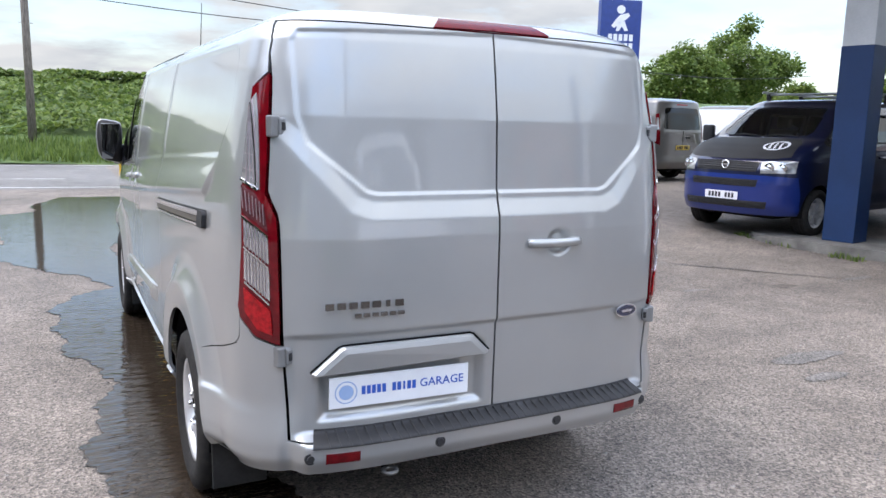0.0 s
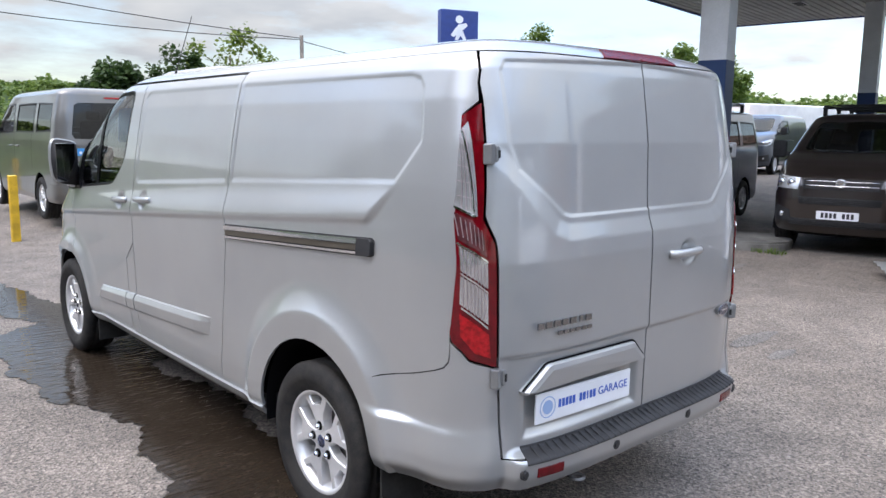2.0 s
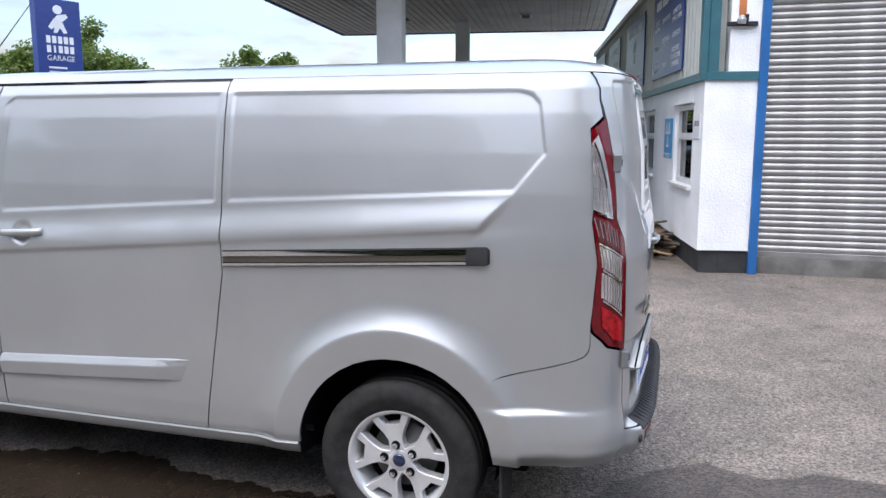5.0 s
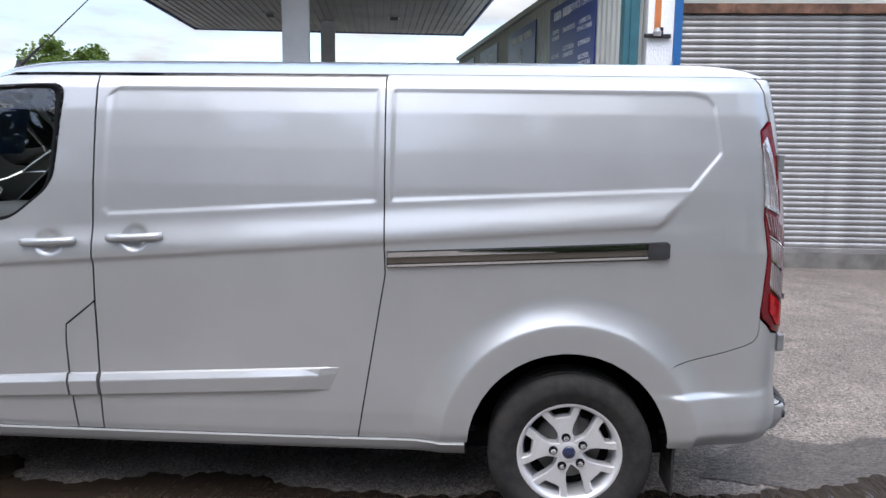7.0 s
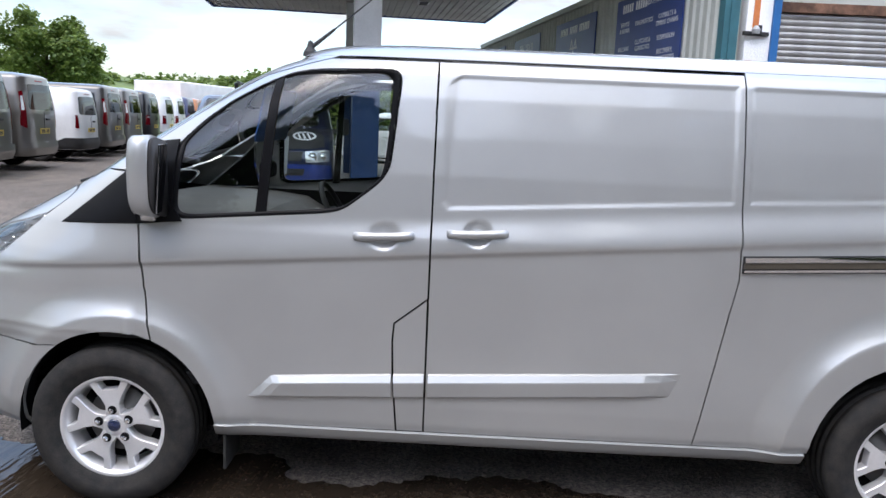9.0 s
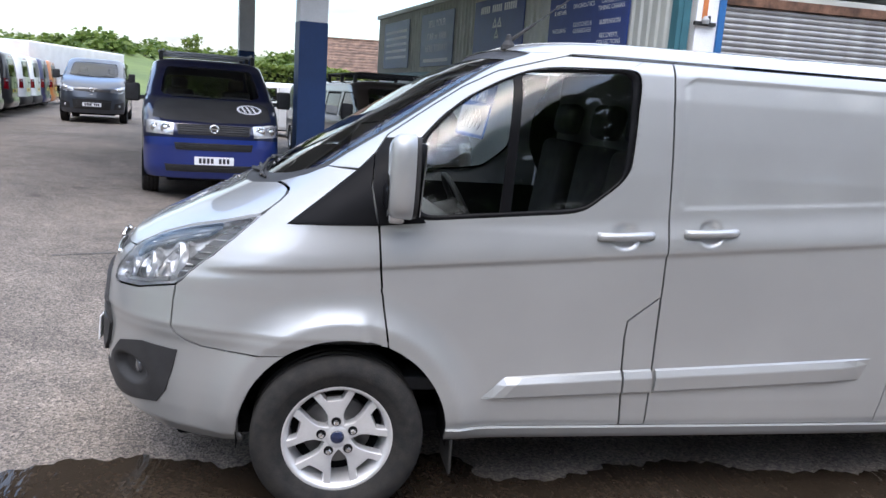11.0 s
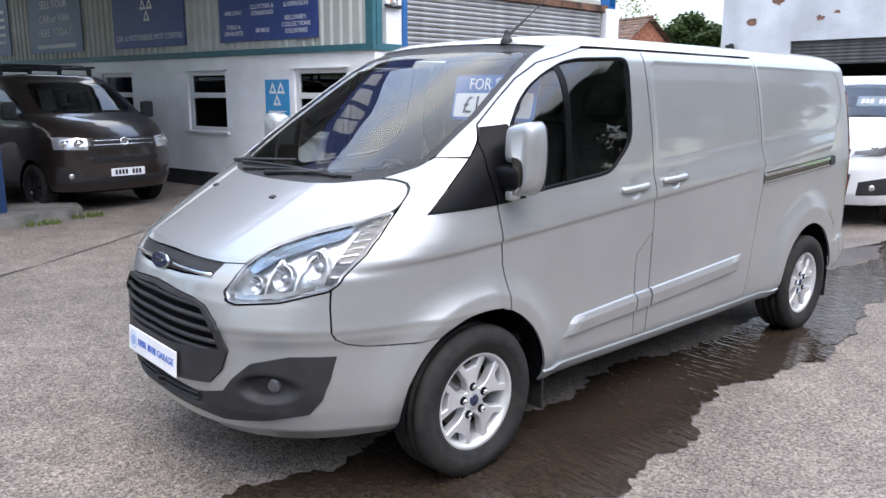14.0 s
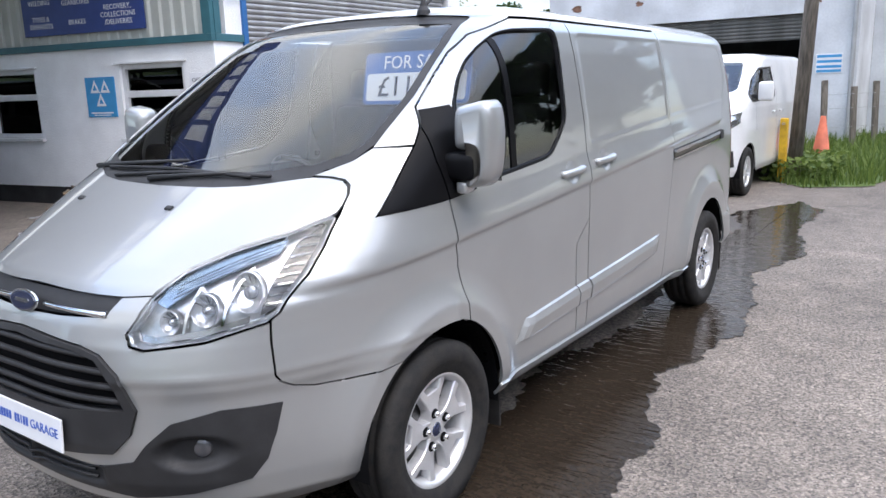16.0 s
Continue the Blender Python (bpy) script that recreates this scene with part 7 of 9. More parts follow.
part("bottom_rail", boxed(-0.03, 0.02, -5.0, 0.0, 0.20, 0.27, 0.005), M["shutter"], sh)
structure("threshold", boxed(6.15, 6.7, -6.95, -1.95, 0.0, 0.20), "kerb", "concrete threshold under the shutter", "threshold")
structure("lintel", boxed(6.14, 6.32, -7.1, -1.90, 3.235, 3.36, 0.006), "rust", "rusty steel beam over the shutter", "beam")
structure("wall_shop", boxed(6.23, 6.33, -6.95, -1.95, 0.2, 3.23), "unlit_dark", "panel painted near-black as shade behind the shutter", "wall")
structure("wall_shop", boxed(6.10, 12.0, -7.4, -7.0, 0, 3.3), "render_white", "side wall of the workshop", "wall")
structure("roof_shop", boxed(6.25, 12.0, -7.0, -1.9, 3.365, 3.45), "cladding", "low workshop roof", "roof")
for x, y, h in ((8.35, -10.05, 5.6), (7.6, -4.4, 5.6)):
    ps = thing("steel_post", "tall blue steel post rising behind the workshop", "post", m=pose(x, y, 0))
    bm = bmesh.new()
    box(bm, -0.13, 0.13, -0.13, -0.11, 0, h)
    box(bm, -0.13, 0.13, 0.11, 0.13, 0, h)
    box(bm, -0.01, 0.01, -0.11, 0.11, 0, h)
    part("post", bm, M["post_blue"], ps)
    if y < -9:
        part("beam", boxed(-0.1, 0.1, -0.1, 2.6, 3.55, 3.72, 0.01), M["post_blue"], ps)
        part("bracket", boxed(-0.16, 0.16, -0.2, 0.3, 3.40, 3.56, 0.01), M["post_blue"], ps)

# canopy with its columns
def canopy_column(x, y, base):
    c = thing("canopy_column", "square canopy column painted blue below and white above", "column", "canopy columns", m=pose(x, y, base, 0, 0, 10.7))
    part("lower_cladding", boxed(-0.19, 0.19, -0.21, 0.21, 0, 2.70 - base, 0.006), M["col_blue"], c, "dark blue painted casing")
    part("upper_cladding", boxed(-0.185, 0.185, -0.205, 0.205, 2.70 - base, 4.95 - base, 0.006), M["col_white"], c, "white painted casing")
    return c


canopy_column(8.13, 3.42, 0.13)
canopy_column(18.74, 5.15, gz(18.74, 5.15))
def island(x, y, a, b):
    n = 36
    pts = []
    for k in range(n):
        t = 2 * math.pi * k / n
        c, s = math.cos(t), math.sin(t)
        q = (abs(c) ** 3 + abs(s) ** 3) ** (-1 / 3)
        pts.append((a * c * q, b * s * q))
    bm = bmesh.new()
    vs, fs = slab(pts, -0.02, 0.13)
    bv = [bm.verts.new(v) for v in vs]
    for f in fs:
        bm.faces.new([bv[i] for i in f])
    bmesh.ops.bevel(bm, geom=[e for e in bm.edges if all(v.co.z > 0.1 for v in e.verts)], offset=0.03, segments=2, affect="EDGES")
    return tagged(part("kerb_island", bm, M["kerb"], None, "", False, pose(x, y, 0, 0, 0, 10.7)), "low concrete island round the column with weeds at its edge", "kerb", kind="structure")


island(8.15, 3.45, 0.62, 1.25)
for k, (wx, wy) in enumerate(((7.55, 3.9), (7.50, 2.9), (7.6, 4.55), (7.8, 2.25))):
    tufts("weeds", [(wx - 0.12, wy - 0.22), (wx + 0.1, wy - 0.22), (wx + 0.1, wy + 0.22), (wx - 0.12, wy + 0.22)], 90, 0.03, 0.10, "small weeds along the kerb", 60 + k, None, 1.0, 0.008)
CAN = pose(8.13, 3.42, 0, 0, 0, 8.2)
can = thing("canopy", "flat forecourt canopy with ribbed soffit and blue fascia", "canopy", m=CAN)
cx0, cx1, cy0, cy1 = -2.6, 13.0, -4.0, 4.5
vs, fs = [], []
y = cy0 + 0.05
prof = []
while y < cy1 - 0.1:
    prof += [(y, 4.93), (y + 0.14, 4.93), (y + 0.15, 4.955), (y + 0.185, 4.955), (y + 0.195, 4.93)]
    y += 0.20
for yy, z in prof:
    vs += [(cx0 + 0.05, yy, z), (cx1 - 0.05, yy, z)]
fs = [(2 * i, 2 * i + 2, 2 * i + 3, 2 * i + 1) for i in range(len(prof) - 1)]
part("soffit", (vs, fs), M["soffit"], can, "ribbed grey metal soffit")
part("deck", boxed(cx0 + 0.02, cx1 - 0.02, cy0 + 0.02, cy1 - 0.02, 4.97, 5.35), M["soffit"], can)
for nm, b in (("fascia", (cx0 - 0.03, cx0 + 0.02, cy0 - 0.03, cy1 + 0.03)), ("fascia", (cx1 - 0.02, cx1 + 0.03, cy0 - 0.03, cy1 + 0.03)), ("fascia", (cx0 + 0.021, cx1 - 0.021, cy0 - 0.03, cy0 + 0.02)), ("fascia", (cx0 + 0.021, cx1 - 0.021, cy1 - 0.02, cy1 + 0.03))):
    part(nm, boxed(*b, 4.90, 5.62, 0.004), M["sign_blue"], can, "blue fascia board")
letter_bars("AAAAA AAAAA AAAAAA", 6.4, 0.42, M["text_white"], can, pose(cx0 - 0.032, 0.2, 5.26, 90, 0, -90), "letter_bar", thick=0.01)
letter_bars("AAAAA AAAAA AAAAAA", 6.4, 0.42, M["text_white"], can, pose(2.4, cy1 + 0.032, 5.26, 90, 0, 180), "letter_bar", thick=0.01)
for x, y in ((1.2, -1.7), (1.2, 1.7), (5.4, -1.7), (5.4, 1.7), (9.6, -1.7), (9.6, 1.7)):
    lf = thing("canopy_light", "flat recessed light in the canopy soffit", "ceiling light", "canopy lights", m=CAN @ pose(x, y, 4.925))
    part("frame", boxed(-0.32, 0.32, -0.16, 0.16, -0.03, 0.02, 0.006), M["steel_grey"], lf)
    part("diffuser", boxed(-0.26, 0.26, -0.11, 0.11, -0.04, -0.028, 0.004), M["unlit_dark"], lf)

# totem sign
tot = thing("totem_sign", "tall blue totem sign with a white emblem and name", "sign", m=pose(13.65, 15.15, 0, 0, 0, -18))
part("panel", boxed(-0.62, 0.62, -0.14, 0.14, 0.9, 5.25, 0.02), M["sign_blue"], tot)
for x in (-0.45, 0.45):
    part("leg", boxed(x - 0.06, x + 0.06, -0.06, 0.06, 0, 0.9), M["steel_grey"], tot)
tm = pose(0, -0.142, 0, 90)
part("emblem", plate(oval(-0.02, 4.97, 0.13, 0.12, 16), 0.004, pose(0, -0.145, 0)), M["text_white"], tot)
part("emblem", plate([(-0.30, 4.50), (-0.22, 4.44), (0.05, 4.62), (0.26, 4.80), (0.20, 4.88), (-0.04, 4.82), (-0.16, 4.70)], 0.004, pose(0, -0.145, 0)), M["text_white"], tot)
part("emblem", plate([(-0.10, 4.62), (-0.16, 4.36), (-0.06, 4.36), (0.02, 4.50), (0.12, 4.36), (0.22, 4.38), (0.10, 4.64)], 0.004, pose(0, -0.145, 0)), M["text_white"], tot)
letter_bars("AAAAA", 0.80, 0.19, M["text_white"], tot, tm @ pose(0, 4.18, 0.003))
letter_bars("AIAAA", 0.80, 0.19, M["text_white"], tot, tm @ pose(0, 3.93, 0.003))
lettering("GARAGE", 0.20, M["text_white"], tot, tm @ pose(0, 3.69, 0.003))
for k in range(3):
    part("sign_bar", boxed(-0.35, 0.15, -0.145, -0.141, 3.42 - 0.12 * k, 3.47 - 0.12 * k), M["text_white"], tot)

# old white workshop with an open door
wx0, wx1 = -6.0, 8.05
for x0, x1, z0 in ((6.1, wx1, 0), (1.34, 6.1, 3.06), (0.12, 1.34, 0)):
    structure("wall_workshop", boxed(x0, x1, -15.2, -14.9, z0, 6.0), "old_white", "old white painted wall with flaking patches", "wall")
structure("wall_workshop", boxed(wx0, 0.12, -17.6, -17.3, 0, 6.0), "old_white", "white painted wall set back behind the fence", "wall")
structure("wall_workshop", boxed(0.125, 0.32, -17.3, -15.2, 0, 6.0), "old_white", "return of the white wall", "wall")
structure("wall_workshop", boxed(wx1 - 0.3, wx1 - 0.003, -28, -15.2, 0, 6.0), "old_white", "side wall of the white workshop", "wall")
# inner walls and ceiling carry the room's darkness in their colour
structure("workshop_room", boxed(0.5, 7.6, -22.2, -22, 0, 6.0), "unlit_dark", "workshop back wall painted near-black as unlit room", "room")
structure("ceiling", boxed(0.4, 7.7, -22, -15.25, 4.2, 4.3), "unlit_dark", "workshop ceiling painted near-black as unlit room", "ceiling")
structure("workshop_side", boxed(0.34, 0.5, -22, -15.25, 0, 4.2), "unlit_dark", "workshop inner wall painted near-black as unlit room", "room")
structure("workshop_side", boxed(7.5, 7.7, -22, -15.25, 0, 4.2), "unlit_dark", "workshop inner wall painted near-black as unlit room", "room")
rs = thing("roller_shutter", "half-raised dark steel roller shutter", "shutter", m=pose(6.1, -14.98, 0))
me2 = mesh_of("slat", [(-x, y, z) for x in (0.0, 4.75) for y, z in [(-p[0] - 0.02, p[1]) for p in prof and [(-0.010, 0.0), (-0.024, 0.030), (-0.024, 0.050), (-0.004, 0.085)]]], [(i, i + 1, 4 + i + 1, 4 + i) for i in range(3)], M["shutter_dark"], True)
for i in range(7):
    o = new("slat", me2)
    o.parent = rs
    o.matrix_basis = pose(0, 0, 2.46 + 0.085 * i)
for x, y, z in ((4.6, -18, 3.2), (2.4, -17, 3.0), (3.6, -19.5, 3.3)):
    sl = tagged(part("strip_light", boxed(x - 0.7, x + 0.7, y - 0.05, y + 0.05, z - 0.03, z + 0.03, 0.01), M["lamp_on"]), "lit fluorescent strip light in the workshop", "strip light")
    part("light_hanger", boxed(x - 0.01, x + 0.01, y - 0.01, y + 0.01, z + 0.03, 4.2), M["steel_grey"], sl)
for k, (x, z, r) in enumerate(((7.2, 3.62, 0.13), (5.4, 3.60, 0.10), (5.0, 3.72, 0.07), (3.1, 3.72, 0.12), (2.3, 3.5, 0.06), (6.5, 4.1, 0.15), (1.9, 4.0, 0.12), (1.0, 3.3, 0.05))):
    rr = random.Random(k)
    pts = [(x + r * rr.uniform(0.6, 1.5) * math.cos(t), z + r * 0.7 * rr.uniform(0.6, 1.3) * math.sin(t)) for t in np.linspace(0, 5.9, 13)]
    tagged(part("flaked_patch", plate(pts, 0.003, pose(0, -14.896, 0) @ pose(0, 0, 0, 0, 0, 0)), M["flake"]), "brown patch where the white paint has flaked off", "patch", kind="structure")
tagged(part("downpipe", tube([(0.22, -14.84, 0.1), (0.22, -14.84, 6.0)], 0.05, 10), M["steel_grey"]), "grey downpipe at the end of the white wall", "pipe")
bs = tagged(part("wall_sign", boxed(0.43, 1.0, -14.9, -14.885, 1.65, 2.10, 0.002), M["white_plate"]), "small blue and white sign on the white wall", "sign")
for z in (2.04, 1.92, 1.80, 1.70):
    part("sign_bar", boxed(0.45, 0.98, -14.885, -14.882, z - 0.03, z + 0.03), M["mot_blue"], bs)
wl_ = thing("wall_lamp", "black outdoor lamp on the corner of the white wall", "lamp", m=pose(7.7, -14.88, 3.05))
part("bracket", boxed(-0.03, 0.03, -0.02, 0.12, -0.02, 0.02, 0.005), M["black_plastic"], wl_)
part("lamp_head", boxed(-0.10, 0.10, 0.06, 0.20, -0.14, -0.02, 0.01), M["black_plastic"], wl_)


def house(x, y, rz, w, d, eave, ridge, label, wallmat="brick"):
    """Gabled house: walls, tiled roof in courses, windows."""
    h = thing("house", label, "house", m=pose(x, y, 0, 0, 0, rz))
    vs = [(-w, -d, 0), (w, -d, 0), (w, d, 0), (-w, d, 0), (-w, -d, eave), (w, -d, eave), (w, d, eave), (-w, d, eave), (-w, 0, ridge), (w, 0, ridge)]
    fs = [(0, 1, 5, 4), (2, 3, 7, 6), (1, 2, 6, 9, 5), (3, 0, 4, 8, 7)]
    part("wall", (vs, fs), M[wallmat], h)
    for sy in (-1, 1):
        rv, rf = [], []
        n = 14
        for k in range(n):
            t0, t1 = k / n, (k + 1.12) / n
            for t, lift in ((t0, 0.05), (min(t1, 1.0), 0.02)):
                yy = sy * (d + 0.3) * (1 - t)
                zz = eave - 0.12 + (ridge + 0.05 - eave + 0.12) * t + lift + 0.05
                rv += [(-w - 0.25, yy, zz), (w + 0.25, yy, zz)]
            part("roof_course", (rv[-4:], [(0, 1, 3, 2)]), M["roof_tile"], h)
    part("ridge", tube([(-w - 0.25, 0, ridge + 0.12), (w + 0.25, 0, ridge + 0.12)], 0.09, 8), M["roof_tile"], h)
    for sx in (-1, 1):
        for yy in (-d * 0.45, d * 0.45):
            wn_ = part("window", boxed(-0.05, 0.05, -0.55, 0.55, -0.6, 0.6, 0.01), M["upvc"], h, "", False, pose(sx * (w + 0.01), yy, eave - 0.9))
            part("pane", boxed(-0.06, 0.06, -0.45, 0.45, -0.5, 0.5), M["glass_dark"], wn_)
    for xx in np.linspace(-w * 0.6, w * 0.6, 3):
        for sy in (-1, 1):
            wn_ = part("window", boxed(-0.55, 0.55, -0.05, 0.05, -0.6, 0.6, 0.01), M["upvc"], h, "", False, pose(xx, sy * (d + 0.01), eave - 0.9))
            part("pane", boxed(-0.45, 0.45, -0.06, 0.06, -0.5, 0.5), M["glass_dark"], wn_)
    return h


house(22.8, -28.4, 168, 4.0, 2.6, 3.1, 5.25, "brick house with a brown tiled roof behind the yard")
house(44.0, -3.2, 80, 6.2, 4.0, 2.6, 4.9, "low house with a broad brown tiled roof")

# timber stack by the office wall
rnd = random.Random(5)
pile = thing("timber_pile", "heap of broken boards and offcuts beside the office wall", "timber pile", m=SITE @ pose(1.55, 0.66, 0, 0, 0, 74))
for k in range(58):
    ln = rnd.uniform(0.40, 1.25)
    lay = k // 9
    x, y = rnd.uniform(-0.45, 0.45) * (1 - lay * 0.09), rnd.uniform(-0.50, 0.50) * (1 - lay * 0.14)
    wide = rnd.choice((0.045, 0.06, 0.08))
    part("board", boxed(-ln / 2, ln / 2, -wide, wide, -0.012, 0.012, 0.003), M["timber" if rnd.random() < 0.62 else "timber_dark"], pile, "", False, pose(x, y, 0.035 + 0.052 * lay + rnd.uniform(0, 0.03), rnd.uniform(-18, 18), rnd.uniform(-12, 12), rnd.gauss(0, 32)))
for k in range(3):
    part("log", tube([(-0.20, 0, 0), (0.20, 0, 0)], 0.045, 10), M["timber"], pile, "", False, pose(-0.35 + 0.3 * k, -0.66 - 0.05 * k, 0.05, 0, 0, 60 - 25 * k))
corr = bmesh.new()
rows = [[corr.verts.new((0.05 * i, y, 0.012 * math.sin(i * math.pi / 2))) for i in range(21)] for y in (-0.42, 0.42)]
for i in range(20):
    corr.faces.new((rows[0][i], rows[0][i + 1], rows[1][i + 1], rows[1][i]))
bmesh.ops.solidify(corr, geom=list(corr.faces), thickness=0.006)
tagged(part("metal_sheet", corr, M["steel_grey"], None, "", False, SITE @ pose(0.9, 1.05, 0.07, 4, -3, 20)), "grey corrugated metal sheet under the timber heap", "metal sheet")
for x, y, rz, mat, ln, wide in ((13.75, 0.42, -33, "timber_new", 2.0, 0.15), (12.45, 0.08, -56, "timber_dark", 1.10, 0.16)):
    tagged(part("beam", boxed(-ln / 2, ln / 2, -wide, wide, 0, 0.09, 0.006), M[mat], None, "", False, pose(x, y, gz(x, y), 0, 0, rz)), "thick timber board lying on the ground" if mat == "timber_new" else "dark weathered board lying on the ground", "timber")

# bollards, pole, cone and rough grass by the lane
def bollard(x, y, h, lean, label):
    b = thing("bollard", label, "bollard", "yellow bollards", m=pose(x, y, 0, lean, 0, 0))
    part("post", boxed(-0.055, 0.055, -0.055, 0.055, -0.05, h, 0.012), M["yellow"], b)
    part("eye", lathe([(0.012, 0.0), (0.02, 0.0), (0.02, 0.02), (0.012, 0.02)], 12, "y", pose(0, 0.06, h - 0.08)), M["steel_grey"], b)


bollard(0.05, -7.25, 0.98, 0, "yellow steel bollard at the edge of the grass")
bollard(0.03, 9.60, 0.95, 2, "yellow steel bollard near the road")
bollard(-0.05, 15.4, 0.95, 0, "yellow steel bollard near the road")
def pole(x, y, h, r, lean, label, rot=0):
    p = tagged(part("telegraph_pole", tube([(0, 0, -0.2), (0, 0, h * 0.5), (0, 0, h)], r, 12, r * 0.72), M["pole_wood"], None, "", True, pose(x, y, 0, lean, 0, rot)), label, "pole")
    part("step_bolt", tube([(-r - 0.08, 0, h * 0.55), (r + 0.08, 0, h * 0.55)], 0.012, 6), M["steel_grey"], p)
    return p


pole(-0.05, -7.6, 8.0, 0.112, -3.0, "weathered wooden telegraph pole", 60)
pole(-2.02, 27.6, 8.5, 0.15, 0.5, "wooden telegraph pole in the hedge bank")
pole(12.9, 23.0, 5.1, 0.10, 0.0, "distant wooden telegraph pole")
for a, b, sag in (((12.9, 23.0, 4.95), (-14, 30, 8.0), 0.9), ((12.9, 23.0, 4.9), (36, 26, 4.6), 0.7), ((12.9, 23.0, 5.0), (-16, 26, 9.0), 0.8)):
    A, B = Vector(a), Vector(b)
    tagged(part("wire", tube([A.lerp(B, t) - Vector((0, 0, sag * 4 * t * (1 - t))) for t in np.linspace(0, 1, 14)], 0.016, 5), M["black_plastic"]), "thin overhead telephone wire", "wire")
LAWN = [(0.25, -7.3), (-0.4, -6.6), (-1.2, -7.2), (-1.5, -9.0), (-3.2, -13.0), (-5.5, -17.2), (0.6, -17.2), (0.9, -13.0), (0.6, -9.0)]
flat("lawn", ragged(LAWN, 0.08, 0.25, 9), 0.012, M["grass"], "rough grass strip beside the lane", "grass")
tufts("grass", LAWN, 9000, 0.12, 0.42, "rough green grass and weeds", 71, None, 0.8, 0.012)
rr = random.Random(8)
tagged(part("weeds", leaves([(rr.uniform(-0.5, 0.5) - 0.15, rr.uniform(-9.2, -7.1), rr.uniform(0.02, 0.38)) for _ in range(1500)], 0.09, rr), M["leaf"]), "broad-leaved weeds round the pole", "weeds", kind="stuff")
cone = thing("traffic_cone", "faded red traffic cone standing in the grass", "traffic cone", m=pose(-0.17, -9.2, 0.0) @ Matrix.Scale(1.18, 4))
part("cone", lathe([(0.17, 0.04), (0.15, 0.06), (0.035, 0.78), (0.0, 0.78)], 20, "z"), M["cone"], cone, "", True)
part("foot", boxed(-0.22, 0.22, -0.22, 0.22, 0.0, 0.05, 0.02), M["cone"], cone)
fen = thing("fence", "old grey timber posts with wire mesh", "fence", m=pose(0, 0, 0))
for x, y, h in ((0.35, -12.6, 1.5), (-0.1, -13.4, 1.35), (-0.45, -14.0, 1.45), (-0.9, -14.8, 1.3), (-1.4, -15.6, 1.3)):
    part("post", boxed(-0.06, 0.06, -0.05, 0.05, 0, h, 0.01), M["pole_wood"], fen, "", False, pose(x, y, 0, 0, 2, 20))
for z in (0.5, 0.9, 1.2):
    part("wire", tube([(0.35, -12.6, z), (-0.1, -13.4, z), (-0.45, -14.0, z), (-0.9, -14.8, z), (-1.4, -15.6, z)], 0.006, 4), M["steel_grey"], fen)

# ---- the other vehicles in the yard ----
# deep blue is darkened further for canopy shade; blue is the lit bumper
for key, col, met, rgh in (("brown", (0.030, 0.022, 0.019), 0.4, 0.3), ("blue", (0.010, 0.032, 0.21), 0.4, 0.3), ("deep_shaded_blue", (0.006, 0.010, 0.048), 0.4, 0.3), ("grey", (0.085, 0.083, 0.080), 0.5, 0.35), ("light_grey", (0.17, 0.17, 0.166), 0.4, 0.35), ("black", (0.015, 0.015, 0.017), 0.2, 0.3), ("navy", (0.02, 0.025, 0.08), 0.3, 0.3), ("orange", (0.42, 0.15, 0.04), 0.1, 0.4), ("slate", (0.055, 0.065, 0.085), 0.4, 0.3), ("warm_silver", (0.17, 0.163, 0.152), 0.6, 0.35), ("cream", (0.42, 0.395, 0.375), 0.0, 0.4)):
    M["car_" + key] = paint(key + "_paint", col, 1, rgh, met, 1.0, 0.06)
M["car_white"] = paint("white_van_paint", (0.74, 0.75, 0.76), 0, 0.35, 0.0, 1.0, 0.06)
M["matt_black"] = material("matt_black_wrap", (0.022, 0.022, 0.024), 0.6, 0, 0.1, 5, 90)
M["plate_yellow"] = material("yellow_plate", (0.70, 0.50, 0.06), 0.4, 0, 0.04)
M["sticker_blue"] = material("blue_sticker", (0.05, 0.30, 0.65), 0.4, 0, 0.04)
M["black_alloy"] = material("black_alloy", (0.03, 0.03, 0.032), 0.35, 0.4, 0.05)


